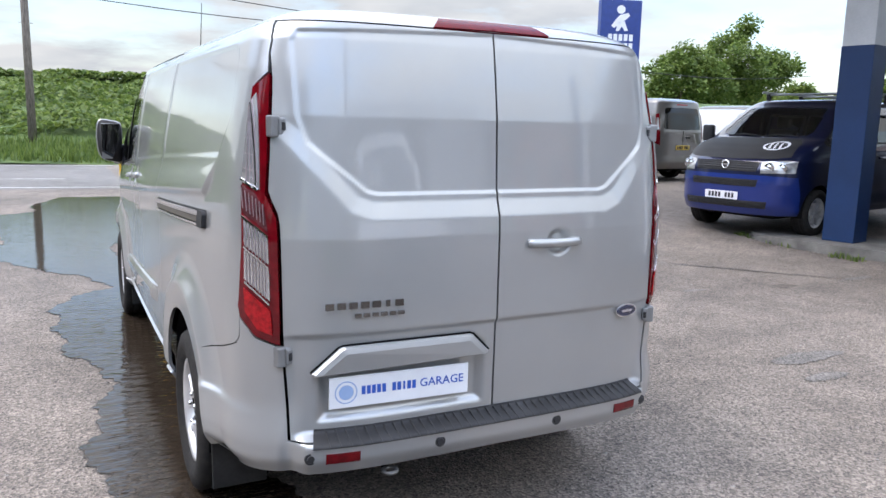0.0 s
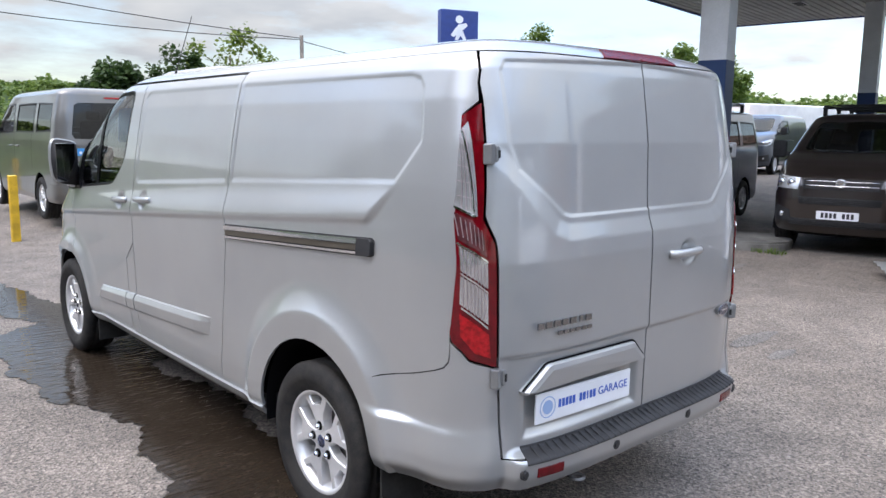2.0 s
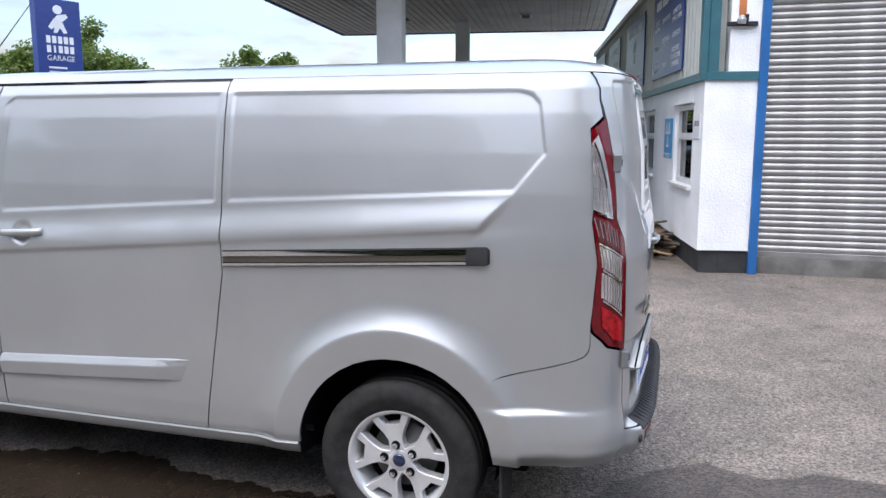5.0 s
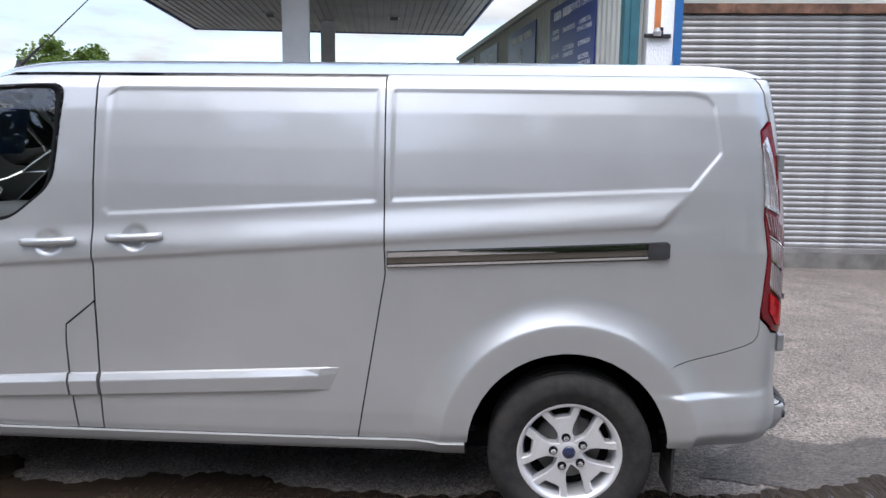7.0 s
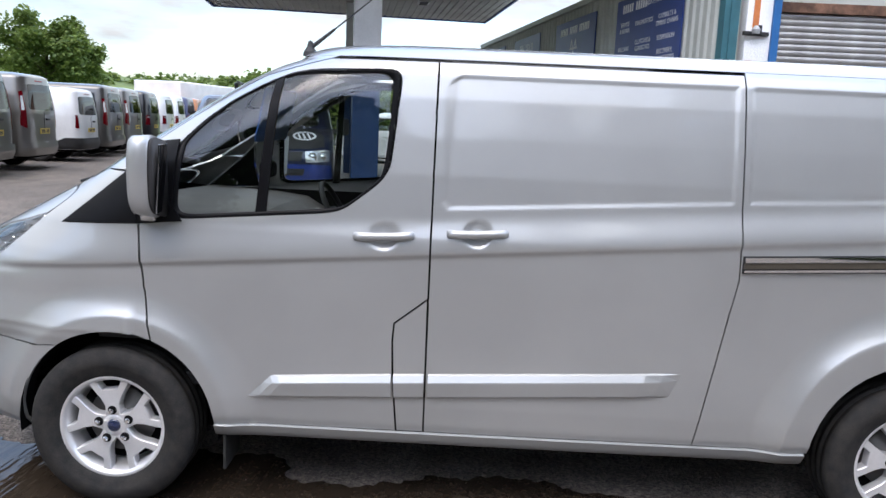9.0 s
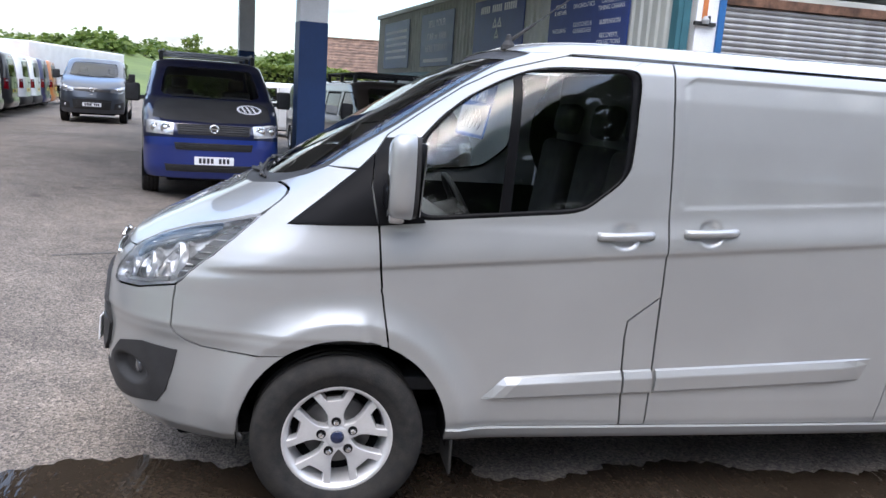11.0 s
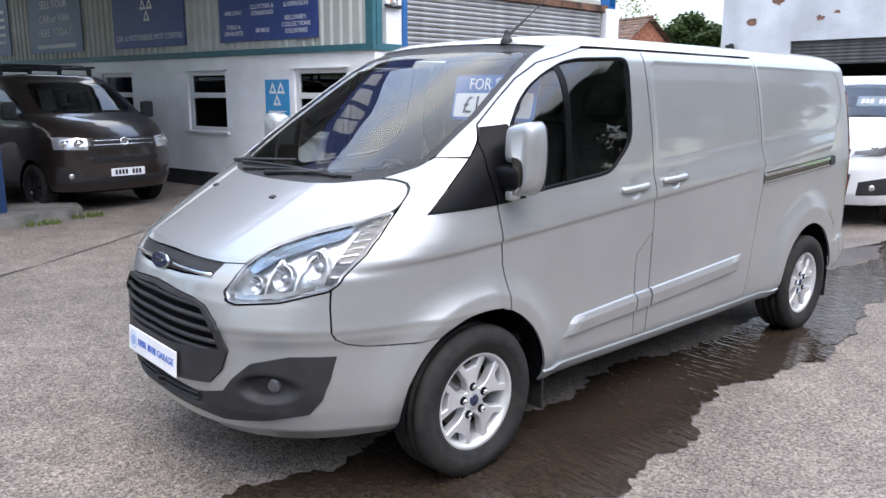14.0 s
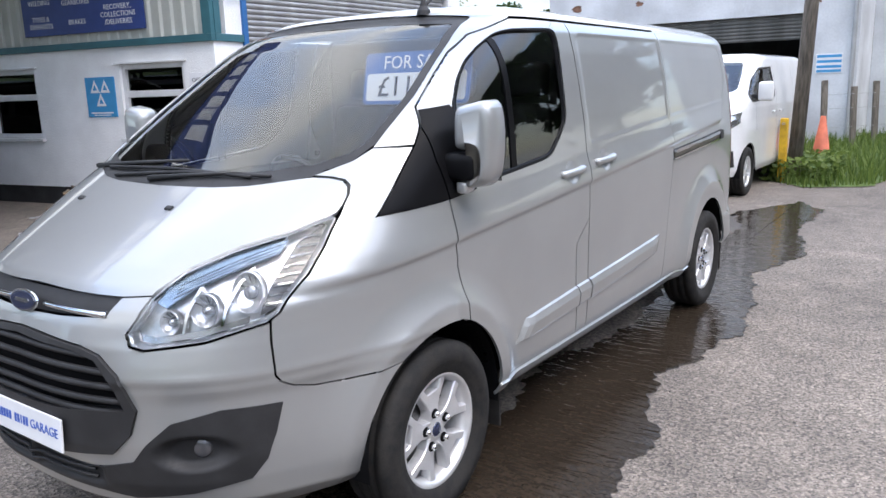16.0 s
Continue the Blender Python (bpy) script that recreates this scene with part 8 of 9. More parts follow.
class BoxVan:
    """A plainer van: rear axle at the origin, +y ahead; heights stretch by k above the bumper, length by dl, roof by add."""

    def __init__(self, k=1.0, dl=0.0, add=0.0, width=0.95, soft=0.0):
        self.k, self.dl, self.add = k, dl, add
        w = width / 0.95
        Z, Y = self.z, self.y
        top = [(1.92 + add, 0.775 if add == 0 else 0.80)]
        W = [(Z(a), b * w) for a, b in ((0.26, 0.90), (0.38, 0.945), (0.9, 0.952), (1.2, 0.945), (1.5, 0.900), (1.75, 0.845), (1.88, 0.812))]
        yr = [(Z(a), b) for a, b in ((0.26, -0.92), (0.45, -0.98), (0.6, -0.965), (1.15, -0.955), (1.6, -0.905), (1.88, -0.85))]
        yf = [(Z(a), b + dl - soft * max(0, a - 0.8) * 0.3) for a, b in ((0.26, 3.80), (0.45, 3.90), (0.75, 3.92), (0.95, 3.89), (1.06, 3.84), (1.12, 3.76), (1.2, 3.62), (1.28, 3.44), (1.34, 3.22), (1.38, 3.04), (1.6, 2.72), (1.80, 2.42), (1.88, 2.25))]
        y0f = [(Z(a), b + dl) for a, b in ((0.26, 2.95), (1.05, 2.9), (1.3, 2.65), (1.5, 2.30), (1.88, 1.5))]
        if add:
            W.append((Z(1.88) + add, 0.76 * w)); yr.append((Z(1.88) + add, -0.80)); yf.append((Z(1.88) + add, 1.5 + dl)); y0f.append((Z(1.88) + add, 0.9 + dl))
        self.s = Shell(W, yr, yf, y0f, [(0.26, 3.2 - soft), (1.1, 3.4 - soft), (1.35, 4.6), (2.6, 5.0)], Z(1.88) + add, Z(1.88) + add + 0.085, nr=5.0, crown=0.006)

    def z(self, z):
        return z if z < 0.6 else 0.6 + (z - 0.6) * self.k

    def y(self, y):
        return y if y < 1.0 else y + self.dl

    def uv(self, *p):
        return self.s.path([(q, self.y(a) if q == "s" else a, self.z(b)) for q, a, b in p], 0.08)

    def place(self, where, a, z, out=0.0):
        """Point on the skin: 'f' nose and 'r' tail by x, 's' flank (left) by y."""
        zz = self.z(z)
        u = self.s.us(self.y(a), zz) if where == "s" else self.s.ux(abs(a), zz, where == "f")
        p = self.s.at(u, zz, out)
        return Vector((math.copysign(p[0], a) if where != "s" else p[0], p[1], p[2]))


def bars(parent, m, w, h, n, mat, name="plate_bar"):
    """Plain upright bars in place of characters, facing local -y."""
    for i in range(n):
        if i == n // 2:
            continue
        x = -w / 2 + w * (i + 0.5) / n
        part(name, plate(rrect(x - w / n * 0.34, x + w / n * 0.34, -h / 2, h / 2, 0.004, 1), 0.002, m @ pose(0, -0.002, 0)), mat, parent)


def other_van(label, place, heading, colour, k=1.0, dl=0.0, add=0.0, width=0.95, soft=0.0, tail_glass=True, side_glass=False, lamps="block", tall=None, face="bars", fine=1.0, rack=False, plate_front=True, bumper=None, rim="alloy", lower=None, bonnet=None, ground=None, name="van", front_detail=True, rear_detail=True, wheel_r=0.335, fogs=True):
    """A parked van with its rear axle over place, pointing along heading."""
    b = BoxVan(k, dl, add, width, soft)
    s = b.s
    hx, hy = heading
    m = pose(place[0], place[1], gz(*place) if ground is None else ground, 0, 0, math.degrees(math.atan2(-hx, hy)))
    v = thing(name, label, "van", "parked vans", m=m)
    cm = M["car_" + colour]
    du, dv = 0.05 / fine, 0.035 / fine

    def skin(nm, path, mat, side=-1, extra=0.0, rim_=0.012, parent=None, lab="", gap=0.0):
        return part(nm, panel(s, path, side=side, gap=gap, extra=extra, rim=rim_, du=du, dv=dv), mat, parent or v, lab, True)

    def pairs(nm, path, mat, extra=0.006, parent=None, lab=""):
        return [skin(nm, path, mat, sx, extra, parent=parent, lab=lab) for sx in (-1, 1)]

    # skin round the screen, the tail window and the arches
    def arch(cy, r, n=10, z0=0.30):
        a0 = math.asin((z0 - 0.335) / r)
        return [("s", cy - r * math.cos(a0 + (math.pi - 2 * a0) * i / n), 0.335 + r * math.sin(a0 + (math.pi - 2 * a0) * i / n)) for i in range(n + 1)]
    ra = wheel_r + 0.065
    screen = b.uv(("f", 0.0, 1.385), ("f", -0.45, 1.395), ("f", -0.66, 1.42), ("f", -0.70, 1.46), ("f", -0.665, 1.66), ("f", -0.62, 1.80), ("f", -0.58, 1.825), ("f", 0.0, 1.84), ("f", 0.0, 1.84))[:-1]
    screen[0], screen[-1] = (s.UT, screen[0][1]), (s.UT, screen[-1][1])
    low = b.uv(("r", 0.0, 0.30), ("r", -0.80, 0.30), ("s", -0.45, 0.30), *arch(0.0, ra), ("s", 0.45, 0.30), ("s", 2.4, 0.30), *[(q, y - b.dl + 3.0 + b.dl, z) for q, y, z in arch(0.0, ra)], ("s", 3.5, 0.30), ("f", -0.5, 0.30), ("f", 0.0, 0.30))
    low[0], low[-1] = (0.0, low[0][1]), (s.UT, 0.30)
    tail = []
    if tail_glass:
        tail = b.uv(("r", 0.0, 1.745), ("r", -0.58, 1.735), ("r", -0.635, 1.70), ("r", -0.70, 1.30), ("r", -0.665, 1.235), ("r", 0.0, 1.22), ("r", 0.0, 1.22))[:-1]
        tail[0], tail[-1] = (0.0, tail[0][1]), (0.0, tail[-1][1])
    outline = low + screen + [(s.UT, s.VT), (0.0, s.VT)] + tail
    panes = [b.uv(("s", 2.92, 1.34), ("s", 2.55, 1.58), ("s", 2.22, 1.735), ("s", 1.62, 1.75), ("s", 1.56, 1.36), ("s", 1.62, 1.31), ("s", 2.86, 1.28))]
    if side_glass:
        panes += [b.uv(("s", 1.40, 1.32), ("s", 1.40, 1.74), ("s", 0.30, 1.74), ("s", 0.30, 1.32)), b.uv(("s", 0.15, 1.32), ("s", 0.15, 1.74), ("s", -0.60, 1.72), ("s", -0.66, 1.34))]
    for p in panes:
        outline = keyhole(outline, p)
    body = skin("body", outline, cm, 0, rim_=0.02)
    skin("windscreen", screen, M["glass"], 0, -0.006, 0, lab="dark windscreen").visible_shadow = False
    for p in panes:
        tint = M["glass"] if p is panes[0] else M["glass_dark"]
        for ob in [skin("side_window", inset_poly(p, -0.004), tint, sx, -0.006, 0) for sx in (-1, 1)]:
            ob.visible_shadow = False
        for sx in (-1, 1):
            skin("window_seal", keyhole(inset_poly(p, -0.010), inset_poly(p, 0.014)), M["black_plastic"], sx, 0.002)
    if tail_glass:
        skin("tail_window", tail, M["glass_dark"], 0, -0.006, 0, lab="dark tail window")
    # doors: thin near-black strips on the skin, standing in for shaded gaps
    def seam(*p):
        for sx in (-1, 1):
            for (q0, a0, z0), (q1, a1, z1) in zip(p, p[1:]):
                t = (0.0, 0.006) if abs(a1 - a0) > abs(z1 - z0) else (0.006, 0.0)
                skin("seam", b.uv((q0, a0, z0), (q1, a1, z1), (q1, a1 + t[0], z1 + t[1]), (q0, a0 + t[0], z0 + t[1])), M["shade_black"], sx, 0.0015, 0.0)
    if fine > 0.9:
        seam(("s", 1.50, 0.42), ("s", 1.50, 1.78))
        seam(("s", 2.66, 0.85), ("s", 2.72, 1.30))
        seam(("s", 0.42, 0.75), ("s", 0.36, 1.78))
        if rear_detail:
            part("seam", boxed(-0.003, 0.003, -0.003, 0.003, 0, b.z(1.2) - 0.55), M["shade_black"], v, "", False, pose(0, b.place("r", 0, 0.9)[1] - 0.001, 0.55))
    for sx in (-1, 1):
        for y in (1.72, 1.28):
            p = b.place("s", y, 1.10, 0.02)
            part("door_handle", boxed(-0.015, 0.015, -0.09, 0.09, -0.016, 0.016, 0.008), cm if fine > 0.9 else M["black_plastic"], v, "", True, pose(sx * abs(p[0]), p[1], p[2]))
        p = b.place("s", 2.78, 1.36, 0.0)
        mir = part("door_mirror", boxed(-0.10, 0.10, -0.05, 0.05, -0.13, 0.13, 0.035, seg=3), cm if colour in ("blue", "white") else M["black_plastic"], v, "", True, pose(sx * (abs(p[0]) + 0.16), p[1], p[2] + 0.06, 0, 0, -8 * sx))
        part("mirror_arm", boxed(-0.10, 0.10, -0.03, 0.03, -0.03, 0.03, 0.01), M["black_plastic"], v, "", False, pose(sx * (abs(p[0]) + 0.02), p[1], p[2] - 0.01))
        part("mirror_glass", boxed(-0.085, 0.085, -0.003, 0.003, -0.11, 0.11), M["chrome"], mir, "", False, pose(0, -0.051, 0))
        for y in (0.0, 3.0 + dl):
            wheel(v, pose(sx * (width - 0.115), y, wheel_r, 25 * y + 10, 0, 180 if sx < 0 else 0), rim_mat=rim, radius=wheel_r, rim_r=wheel_r * 0.62, detail=False, cap="black_plastic" if rim != "alloy" else "alloy", forked=fine > 0.9)
            part("arch_liner", liner(y, 0.335, ra + 0.01, sx * (width - 0.01) / 0.945), M["shade_black"], v, "", True)
    # box painted near-black for the shade beneath the van
    part("underbody", boxed(-0.62, 0.62, -0.80, 3.55 + dl, 0.24, 0.62, 0.03), M["shade_black"], v, "underbody box painted near-black as shade")
    # cab
    part("dashboard", boxed(-0.80, 0.80, 2.55 + dl, 3.10 + dl, 0.9, b.z(1.30), 0.06), M["dash"], v)
    for x in (-0.45, 0.42):
        seat = part("seat", boxed(x - 0.24, x + 0.24, 1.75 + dl, 2.2 + dl, 0.55, b.z(0.95), 0.05), M["fabric"], v, "dark cab seat")
        part("seat_back", boxed(x - 0.22, x + 0.22, 1.65 + dl, 1.80 + dl, b.z(0.9), b.z(1.50), 0.05), M["fabric"], seat)
        part("headrest", boxed(x - 0.12, x + 0.12, 1.64 + dl, 1.74 + dl, b.z(1.52), b.z(1.68), 0.04), M["fabric"], seat)
    part("load_floor", boxed(-width + 0.12, width - 0.12, -0.80, 2.5 + dl, 0.60, 0.66, 0.01), M["shade_black"], v)
    if not side_glass:
        part("bulkhead", boxed(-width + 0.16, width - 0.16, 1.45 + dl, 1.48 + dl, 0.62, b.z(1.80), 0.01), M["shade_black"], v)
    # tail
    if rear_detail:
        if lamps == "tall":
            ls = pairs("tail_lamp", b.uv(("r", -0.800, 1.60), ("r", -0.855, 1.58), ("r", -0.915, 1.05), ("r", -0.915, 0.92), ("r", -0.80, 0.86), ("r", -0.805, 1.20)), M["red_lens"], 0.008, lab="tall red tail lamp")
            for sx in (-1, 1):
                skin("lens_band", b.uv(("r", -0.82, 1.50), ("r", -0.855, 1.50), ("r", -0.885, 1.22), ("r", -0.83, 1.22)), M["lens_clear"], sx, 0.012)
        else:
            z0, z1 = (0.86, 1.16) if tall is None else tall
            pairs("tail_lamp", b.uv(("r", -0.76, z1), ("r", -0.90 * width / 0.95, z1), ("r", -0.915 * width / 0.95, z0), ("r", -0.74, z0 - 0.01)), M["red_lens"], 0.008, lab="red tail lamp")
            for sx in (-1, 1):
                skin("lens_band", b.uv(("r", -0.77, z1 - 0.03), ("r", -0.87 * width / 0.95, z1 - 0.03), ("r", -0.875 * width / 0.95, z1 - 0.08), ("r", -0.765, z1 - 0.08)), M["lens_clear"], sx, 0.012)
        rb = skin("rear_bumper", b.uv(("r", 0.0, 0.585), ("r", -0.70, 0.585), ("s", -0.60, 0.585), ("s", -0.42, 0.50), ("s", -0.42, 0.31), ("r", -0.70, 0.31), ("r", 0.0, 0.31)), M["black_plastic"] if bumper == "black" else cm, 0, 0.035, 0.04, lab="rear bumper")
        q = b.place("r", 0.0, 0.80)
        np_ = part("number_plate", plate(rrect(-0.26, 0.26, -0.055, 0.055, 0.01, 2), 0.01, pose(-0.0, q[1] - 0.012, q[2])), M["plate_yellow"], v, "yellow tail plate with dark bars")
        bars(np_, pose(0, q[1] - 0.013, q[2]), 0.44, 0.07, 8, M["text_dark"])
        hd = b.place("r", 0.18, 1.04, 0.01)
        part("tail_handle", boxed(-0.08, 0.08, -0.02, 0.02, -0.02, 0.02, 0.008), M["black_plastic"], v, "", False, pose(0.18, hd[1], hd[2]))
        skin("stop_lamp", b.uv(("r", 0.0, 1.80), ("r", -0.20, 1.80), ("r", -0.19, 1.825), ("r", 0.0, 1.825)), M["red_dark"], 0, 0.012)
    # nose
    if front_detail:
        chin = skin("front_bumper", b.uv(("f", 0.0, 0.86), ("f", -0.60, 0.86), ("s", 3.52, 0.84), ("s", 3.46, 0.62), ("s", 3.44, 0.31), ("f", -0.6, 0.31), ("f", 0.0, 0.31)), M["car_" + (bumper if bumper in ("blue", "brown", "white", "slate") else colour)], 0, 0.014, 0.02, lab="front bumper")
        if face == "bars":
            gr = skin("grille", b.uv(("f", 0.0, 0.905), ("f", -0.47, 0.905), ("f", -0.50, 1.04), ("f", 0.0, 1.055)), M["black_plastic"], 0, 0.006, lab="black slatted grille")
            for z in (0.925, 0.955, 0.985, 1.015, 1.04):
                xs_ = np.linspace(-0.46, 0.46, 11)
                part("grille_bar", tube([b.place("f", x if abs(x) > 1e-6 else 1e-6, z, 0.010) for x in xs_], 0.006 if colour != "brown" or z not in (0.955, 1.015) else 0.009, 5), M["chrome"] if colour == "brown" and z in (0.955, 1.015) else M["black_plastic"], gr, "", True)
            hl = pairs("headlamp", b.uv(("f", -0.535, 0.89), ("f", -0.52, 1.05), ("f", -0.80, 1.075), ("f", -0.875, 1.06), ("f", -0.875, 0.90)), M["lens_clear"], 0.010, lab="clear headlamp")
            for ob, sx in zip(hl, (-1, 1)):
                for x, r in ((0.63, 0.062), (0.77, 0.055)):
                    p = b.place("f", sx * x, 0.975, 0.004)
                    part("lamp_bowl", lathe([(0.0, 0.016), (r * 0.5, 0.014), (r * 0.55, 0.006), (r, 0.016), (r * 1.1, 0.010), (r * 1.1, 0.0)], 20, "y", pose(p[0], p[1], p[2], -8, 0, -sx * 14)), M["chrome"], ob, "", True)
            for z0, z1, hw in ((0.70, 0.80, 0.50), (0.40, 0.50, 0.62)):
                skin("intake", b.uv(("f", 0.0, z0), ("f", -hw, z0), ("f", -hw - 0.02, z1), ("f", 0.0, z1)), M["black_plastic"], 0, 0.018, parent=chin)
                for z in np.linspace(z0 + 0.015, z1 - 0.015, 4):
                    part("grille_bar", tube([b.place("f", x if abs(x) > 1e-6 else 1e-6, z, 0.024) for x in np.linspace(-hw, hw, 11)], 0.005, 5), cm if colour == "blue" and z0 < 0.6 else M["black_plastic"], chin, "", True)
        else:
            skin("grille", b.uv(("f", 0.0, 0.93), ("f", -0.50, 0.95), ("f", -0.50, 1.01), ("f", 0.0, 1.02)), M["black_plastic"], 0, 0.008, lab="dark grille band")
            hl = pairs("headlamp", b.uv(("f", -0.52, 0.93), ("f", -0.52, 1.03), ("f", -0.74, 1.10), ("f", -0.90, 1.16), ("f", -0.905, 1.02), ("f", -0.80, 0.93)), M["lamp_glass"], 0.010, lab="clear swept headlamp")
            for ob, sx in zip(hl, (-1, 1)):
                skin("lamp_mask", b.uv(("f", -0.54, 0.945), ("f", -0.54, 0.985), ("f", -0.78, 1.03), ("f", -0.87, 1.06), ("f", -0.87, 1.02), ("f", -0.78, 0.95)), M["lamp_black"], sx, 0.013, parent=ob)
                p = b.place("f", sx * 0.72, 1.02, 0.012)
                part("lamp_lens", lathe([(0.0, 0.016), (0.03, 0.012), (0.042, 0.0)], 18, "y", pose(p[0], p[1], p[2], -8, 0, -sx * 20)), M["chrome"], ob, "", True)
            skin("intake", b.uv(("f", 0.0, 0.42), ("f", -0.50, 0.42), ("f", -0.54, 0.70), ("f", 0.0, 0.72)), M["black_plastic"], 0, 0.02, parent=chin, lab="black lower grille")
            for z in (0.47, 0.53, 0.59, 0.65):
                part("grille_bar", tube([b.place("f", x if abs(x) > 1e-6 else 1e-6, z, 0.026) for x in np.linspace(-0.5, 0.5, 11)], 0.006, 5), M["black_plastic"], chin, "", True)
        for sx in (-1, 1) if fogs else ():
            skin("fog_panel", b.uv(("f", -0.60, 0.43), ("f", -0.62, 0.60), ("f", -0.86, 0.66), ("f", -0.87, 0.44)), M["black_plastic"], sx, 0.019, parent=chin)
            p = b.place("f", sx * 0.74, 0.53, 0.02)
            part("fog_lamp", lathe([(0.0, 0.012), (0.03, 0.009), (0.04, 0.0), (0.042, -0.02)], 18, "y", pose(p[0], p[1], p[2], 0, 0, -sx * 22)), M["lens_clear"], chin, "", True)
        q = b.place("f", 1e-6, 0.99, 0.012)
        bd = part("badge", lathe([(0.040, 0.0), (0.040, 0.012), (0.062, 0.012), (0.066, 0.0)], 28, "y", pose(0, q[1], q[2], 6)), M["chrome"], v, "round chrome badge", True)
        part("badge_bar", plate(rrect(-0.045, 0.045, -0.010, 0.010, 0.004, 1), 0.004, pose(0, q[1] + 0.008, q[2], 6, 0, 180)), M["chrome"], bd)
        if plate_front:
            q = b.place("f", 1e-6, 0.56, 0.03)
            mm = pose(0, q[1], q[2], 0, 0, 180)
            np_ = part("number_plate", plate(rrect(-0.26, 0.26, -0.056, 0.056, 0.01, 2), 0.008, mm), M["white_plate"], v, "white front plate with dark bars")
            bars(np_, mm, 0.42, 0.070, 8, M["text_dark"])
        for a in ((0.55, 0.0), (-0.05, -0.58)):
            xs_ = np.linspace(a[0], a[1], 7)
            part("wiper", tube([b.place("f", x if abs(x) > 1e-6 else 1e-6, 1.395 + 0.02 * math.sin(i / 2), 0.014) for i, x in enumerate(xs_)], 0.009, 5), M["black_plastic"], v, "", True)
    if bonnet:
        skin("bonnet_wrap", b.uv(("f", 0.0, 1.075), ("f", -0.62, 1.09), ("f", -0.80, 1.12), ("f", -0.775, 1.30), ("f", -0.66, 1.365), ("f", 0.0, 1.372)), M["matt_black"], 0, 0.004, lab="matt black bonnet")
        ring = [("f", x, z) for x, z in oval(-0.50, 1.268, 0.175, 0.060, 32)]
        hole = [("f", x, z) for x, z in oval(-0.50, 1.268, 0.145, 0.047, 32)]
        bd = skin("bonnet_badge", keyhole(b.uv(*ring), b.uv(*hole)), M["text_white"], -1, 0.007, 0.003, lab="large white ring mark on the bonnet")
        for x0 in (-0.60, -0.53, -0.46):
            skin("badge_bar", b.uv(("f", x0, 1.232), ("f", x0 + 0.030, 1.232), ("f", x0 + 0.075, 1.305), ("f", x0 + 0.045, 1.305)), M["text_white"], -1, 0.007, 0.003, parent=bd)
    if rack:
        zt = s.ztop
        for y in (-0.35, 0.75, 1.75 + dl):
            bar = part("roof_bar", tube([(-0.74, y, zt + 0.09), (0.74, y, zt + 0.09)], 0.018, 8), M["steel_grey"] if rack == "silver" else M["black_plastic"], v, "roof rack crossbar", True)
            for sx in (-1, 1):
                part("bar_foot", boxed(-0.03, 0.03, -0.03, 0.03, -0.12, 0.10, 0.008), M["black_plastic"], bar, "", False, pose(sx * 0.70, y, zt))
        for x in (-0.66, 0.66):
            part("roof_rail", tube([(x, -0.55, zt + 0.115), (x, 2.0 + dl, zt + 0.115)], 0.016, 8), M["steel_grey"] if rack == "silver" else M["black_plastic"], v, "roof rack rail", True)
        if rack != "silver":
            for y in np.linspace(-0.4, 1.7 + dl, 7):
                part("roof_slat", boxed(-0.62, 0.62, y - 0.04, y + 0.04, zt + 0.13, zt + 0.145, 0.004), M["black_plastic"], v)
    return v, b, m


def nose_at(px, py, heading, reach=3.92):
    return (px - heading[0] * reach, py - heading[1] * reach)


HB = (-0.983, -0.186)
brown = other_van("dark brown metallic van with a black roof rack beside the office", nose_at(8.15, 1.53, HB), HB, "brown", side_glass=True, fine=1.6, rack="black", rim="black_alloy", rear_detail=False)
HU = (-0.986, -0.166)
blue = other_van("blue van with matt black bonnet and silver roof bars", nose_at(7.12, 4.68, HU), HU, "deep_shaded_blue", side_glass=True, fine=1.6, rack="silver", bonnet=True, rear_detail=False, bumper="blue", fogs=False)
other_van("light grey van parked behind the brown one", nose_at(15.6, 2.25, HB), HB, "light_grey", rear_detail=False, face="modern", soft=0.4)
other_van("white van parked across the back of the yard", (25.4, 2.8), (0.15, 0.99), "white", front_detail=False, tail_glass=False)
# silver van and tall white van with their tails to the drive
sv, svb, svm = other_van("silver people-carrying van with a dark tail window", (1.6, 10.65), (0.0, 1.0), "warm_silver", k=1.07, side_glass=True, fine=1.5, tall=(0.92, 1.16), front_detail=False, rack=False)
q = svb.place("r", -0.60, 1.05, 0.003)
stk = part("sticker", plate(rrect(-0.055, 0.055, -0.055, 0.055, 0.006, 2), 0.002, pose(q[0], q[1] - 0.002, q[2])), M["sticker_blue"], sv, "square blue sticker")
part("sticker_mark", plate(oval(0.0, -0.01, 0.022, 0.022, 14), 0.001, pose(q[0], q[1] - 0.0035, q[2])), M["text_white"], stk)
hv, hb, hm = other_van("pale beige high-roofed camper van with tail towards the drive", (3.78, 10.25), (0.0, 1.0), "cream", add=0.36, k=1.02, front_detail=False, lamps="tall", width=0.95, side_glass=True)
for sx in (-1, 1):
    part("gutter", boxed(-0.012, 0.012, -0.75, 2.3, -0.025, 0.025, 0.006), M["black_plastic"], hv, "dark roof gutter", False, pose(sx * 0.835, 0, 1.98))
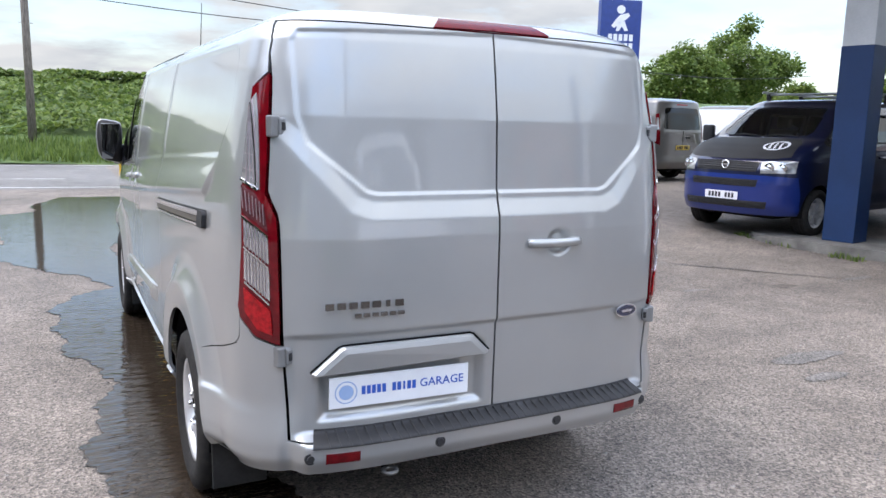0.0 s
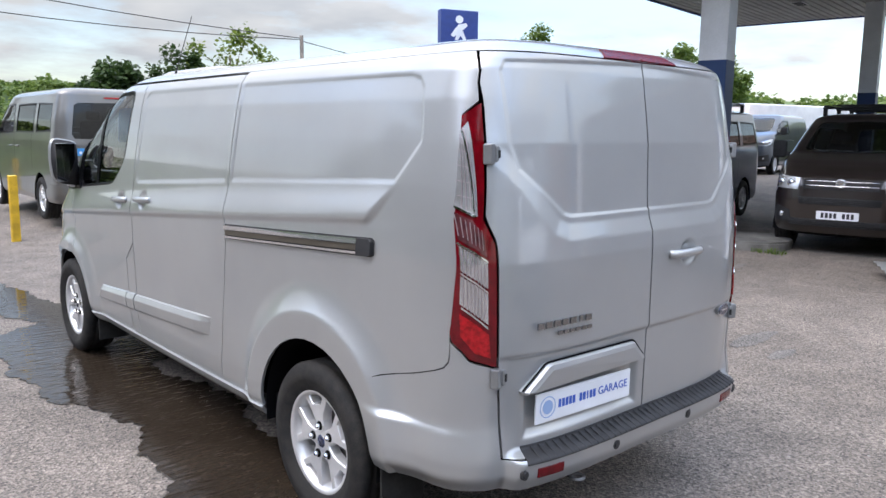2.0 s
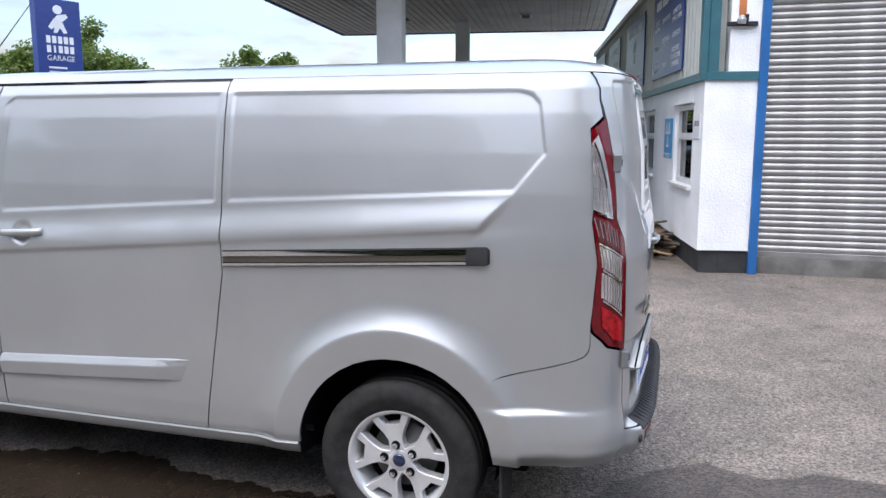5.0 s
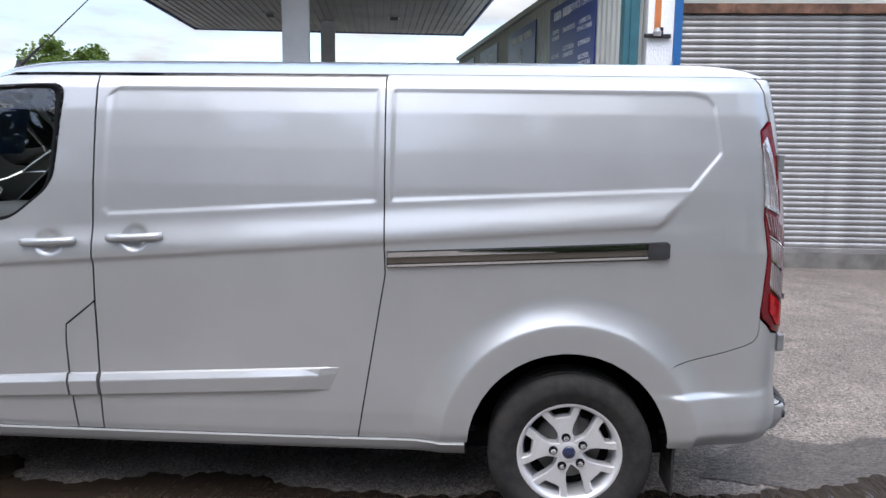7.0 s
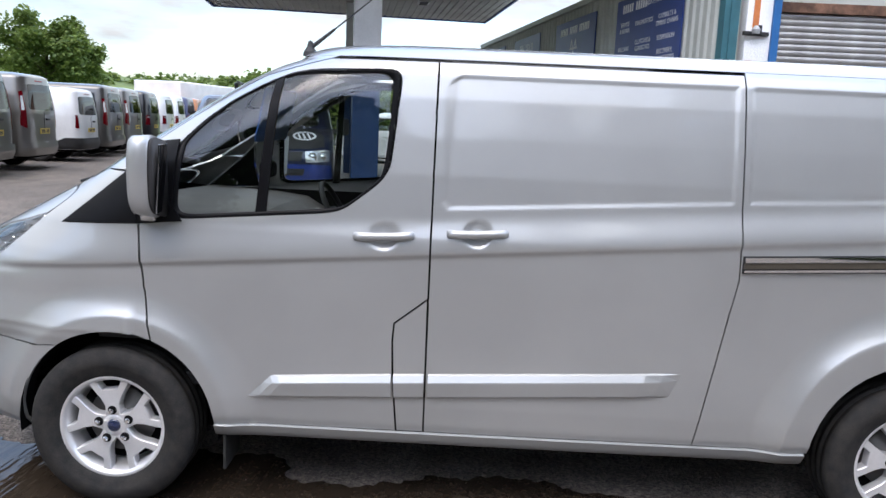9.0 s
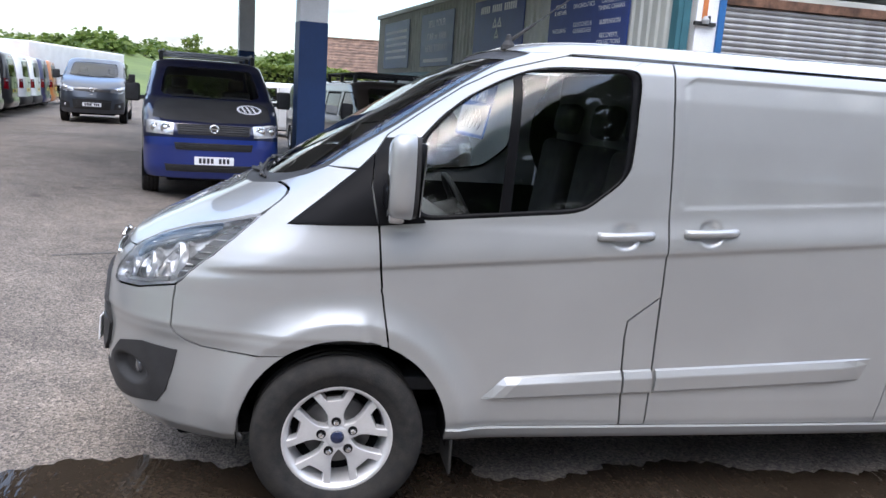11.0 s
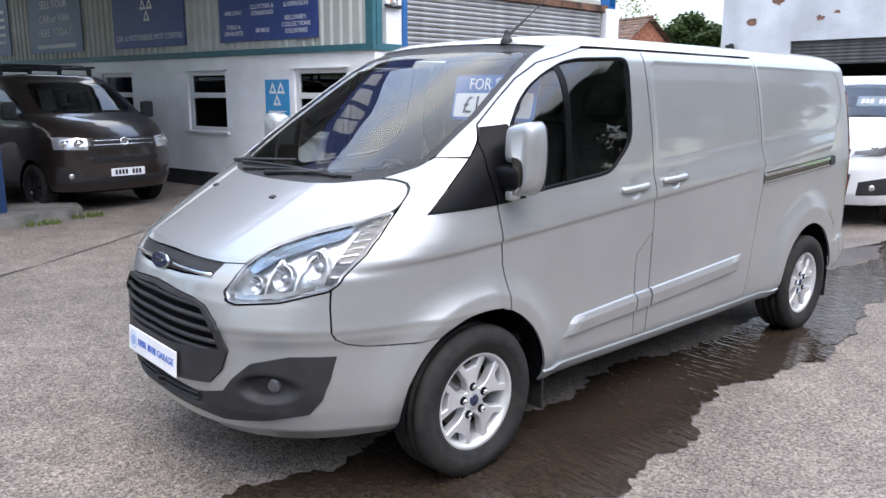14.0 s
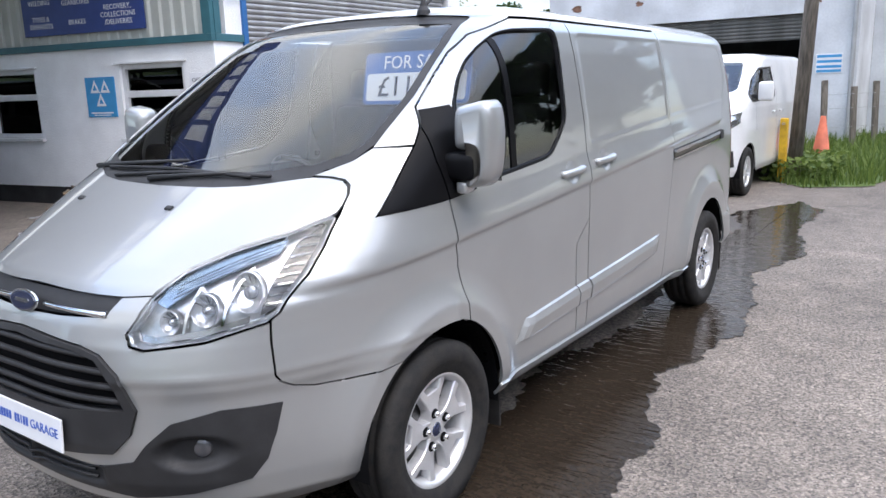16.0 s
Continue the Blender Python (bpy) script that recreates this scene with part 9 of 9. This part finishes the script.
# row of vans with their tails towards the yard
ROW_R, ROW_F = Vector((0.986, 0.165, 0)), (-0.165, 0.986)
for off, label, kw in (
        (-2.35, "grey van in the row with dark tail window", dict(colour="grey", lamps="tall", bumper="grey")),
        (0.0, "grey van in the row with tall red tail lamps", dict(colour="warm_silver", lamps="tall", fine=1.3)),
        (3.3, "small white van in the row with black lower body", dict(colour="white", k=0.86, dl=-0.45, width=0.84, bumper="black", tall=(0.86, 1.22))),
        (5.6, "grey van in the row with smoked tail window", dict(colour="grey", lamps="tall", side_glass=True)),
        (7.85, "silver grey van in the row", dict(colour="light_grey", lamps="tall")),
        (10.4, "black van in the row", dict(colour="black", lamps="block", side_glass=True)),
        (12.95, "white van in the row with black bumper", dict(colour="white", bumper="black")),
        (15.25, "white van in the row", dict(colour="white", bumper="black")),
        (17.65, "navy blue van in the row", dict(colour="navy")),
        (19.95, "orange-brown van at the end of the row", dict(colour="orange"))):
    w = kw.get("width", 0.95)
    o = Vector((11.2, 10.5, 0)) + ROW_R * (off + w - 0.04) + Vector((*ROW_F, 0)) * 0.96
    other_van(label, (o.x, o.y), ROW_F, front_detail=False, **kw)
other_van("slate blue van facing the yard", nose_at(21.1, 9.8, HU), HU, "slate", face="modern", soft=0.4, rear_detail=False)
# white van at the workshop
wv, wvb, wvm = other_van("white van with a price sheet behind its windscreen", (1.09, -8.70), (0.0, 1.0), "white", face="modern", soft=0.4, fine=1.4, rear_detail=False, dl=0.1, plate_front=False)
sheet = part("price_sheet", boxed(-0.22, 0.22, -0.004, 0.004, -0.075, 0.075, 0.003), M["sheet_grey"], wv, "pale price sheet with dark bars", False, pose(-0.30, 2.74, 1.60, 30))
bars(sheet, pose(0, 0.004, 0.0, 0, 0, 180), 0.34, 0.065, 6, M["white_plate"], "price_bar")
other_van("white van standing behind another at the workshop", (2.9, -12.6), (-0.1, 1.0), "white", rear_detail=False, face="modern", soft=0.4)
# large white box body far beyond the row
box_m = pose(36.0, 15.5, 0.33, 0, 0, -9.5)
lorry = thing("box_lorry", "large white box-bodied lorry beyond the row of vans", "lorry", m=box_m)
part("box_body", boxed(-4.0, 6.0, -1.2, 1.2, 0.9, 2.72, 0.06), M["car_white"], lorry, "white box body")
part("chassis", boxed(-3.8, 6.2, -0.5, 0.5, 0.6, 0.9, 0.03), M["shade_black"], lorry)
for x in (-2.6, 3.6):
    for sx in (-1, 1):
        wheel(lorry, pose(x, sx * 1.0, 0.45, 0, 0, 90 * sx), radius=0.45, rim_r=0.28, detail=False)
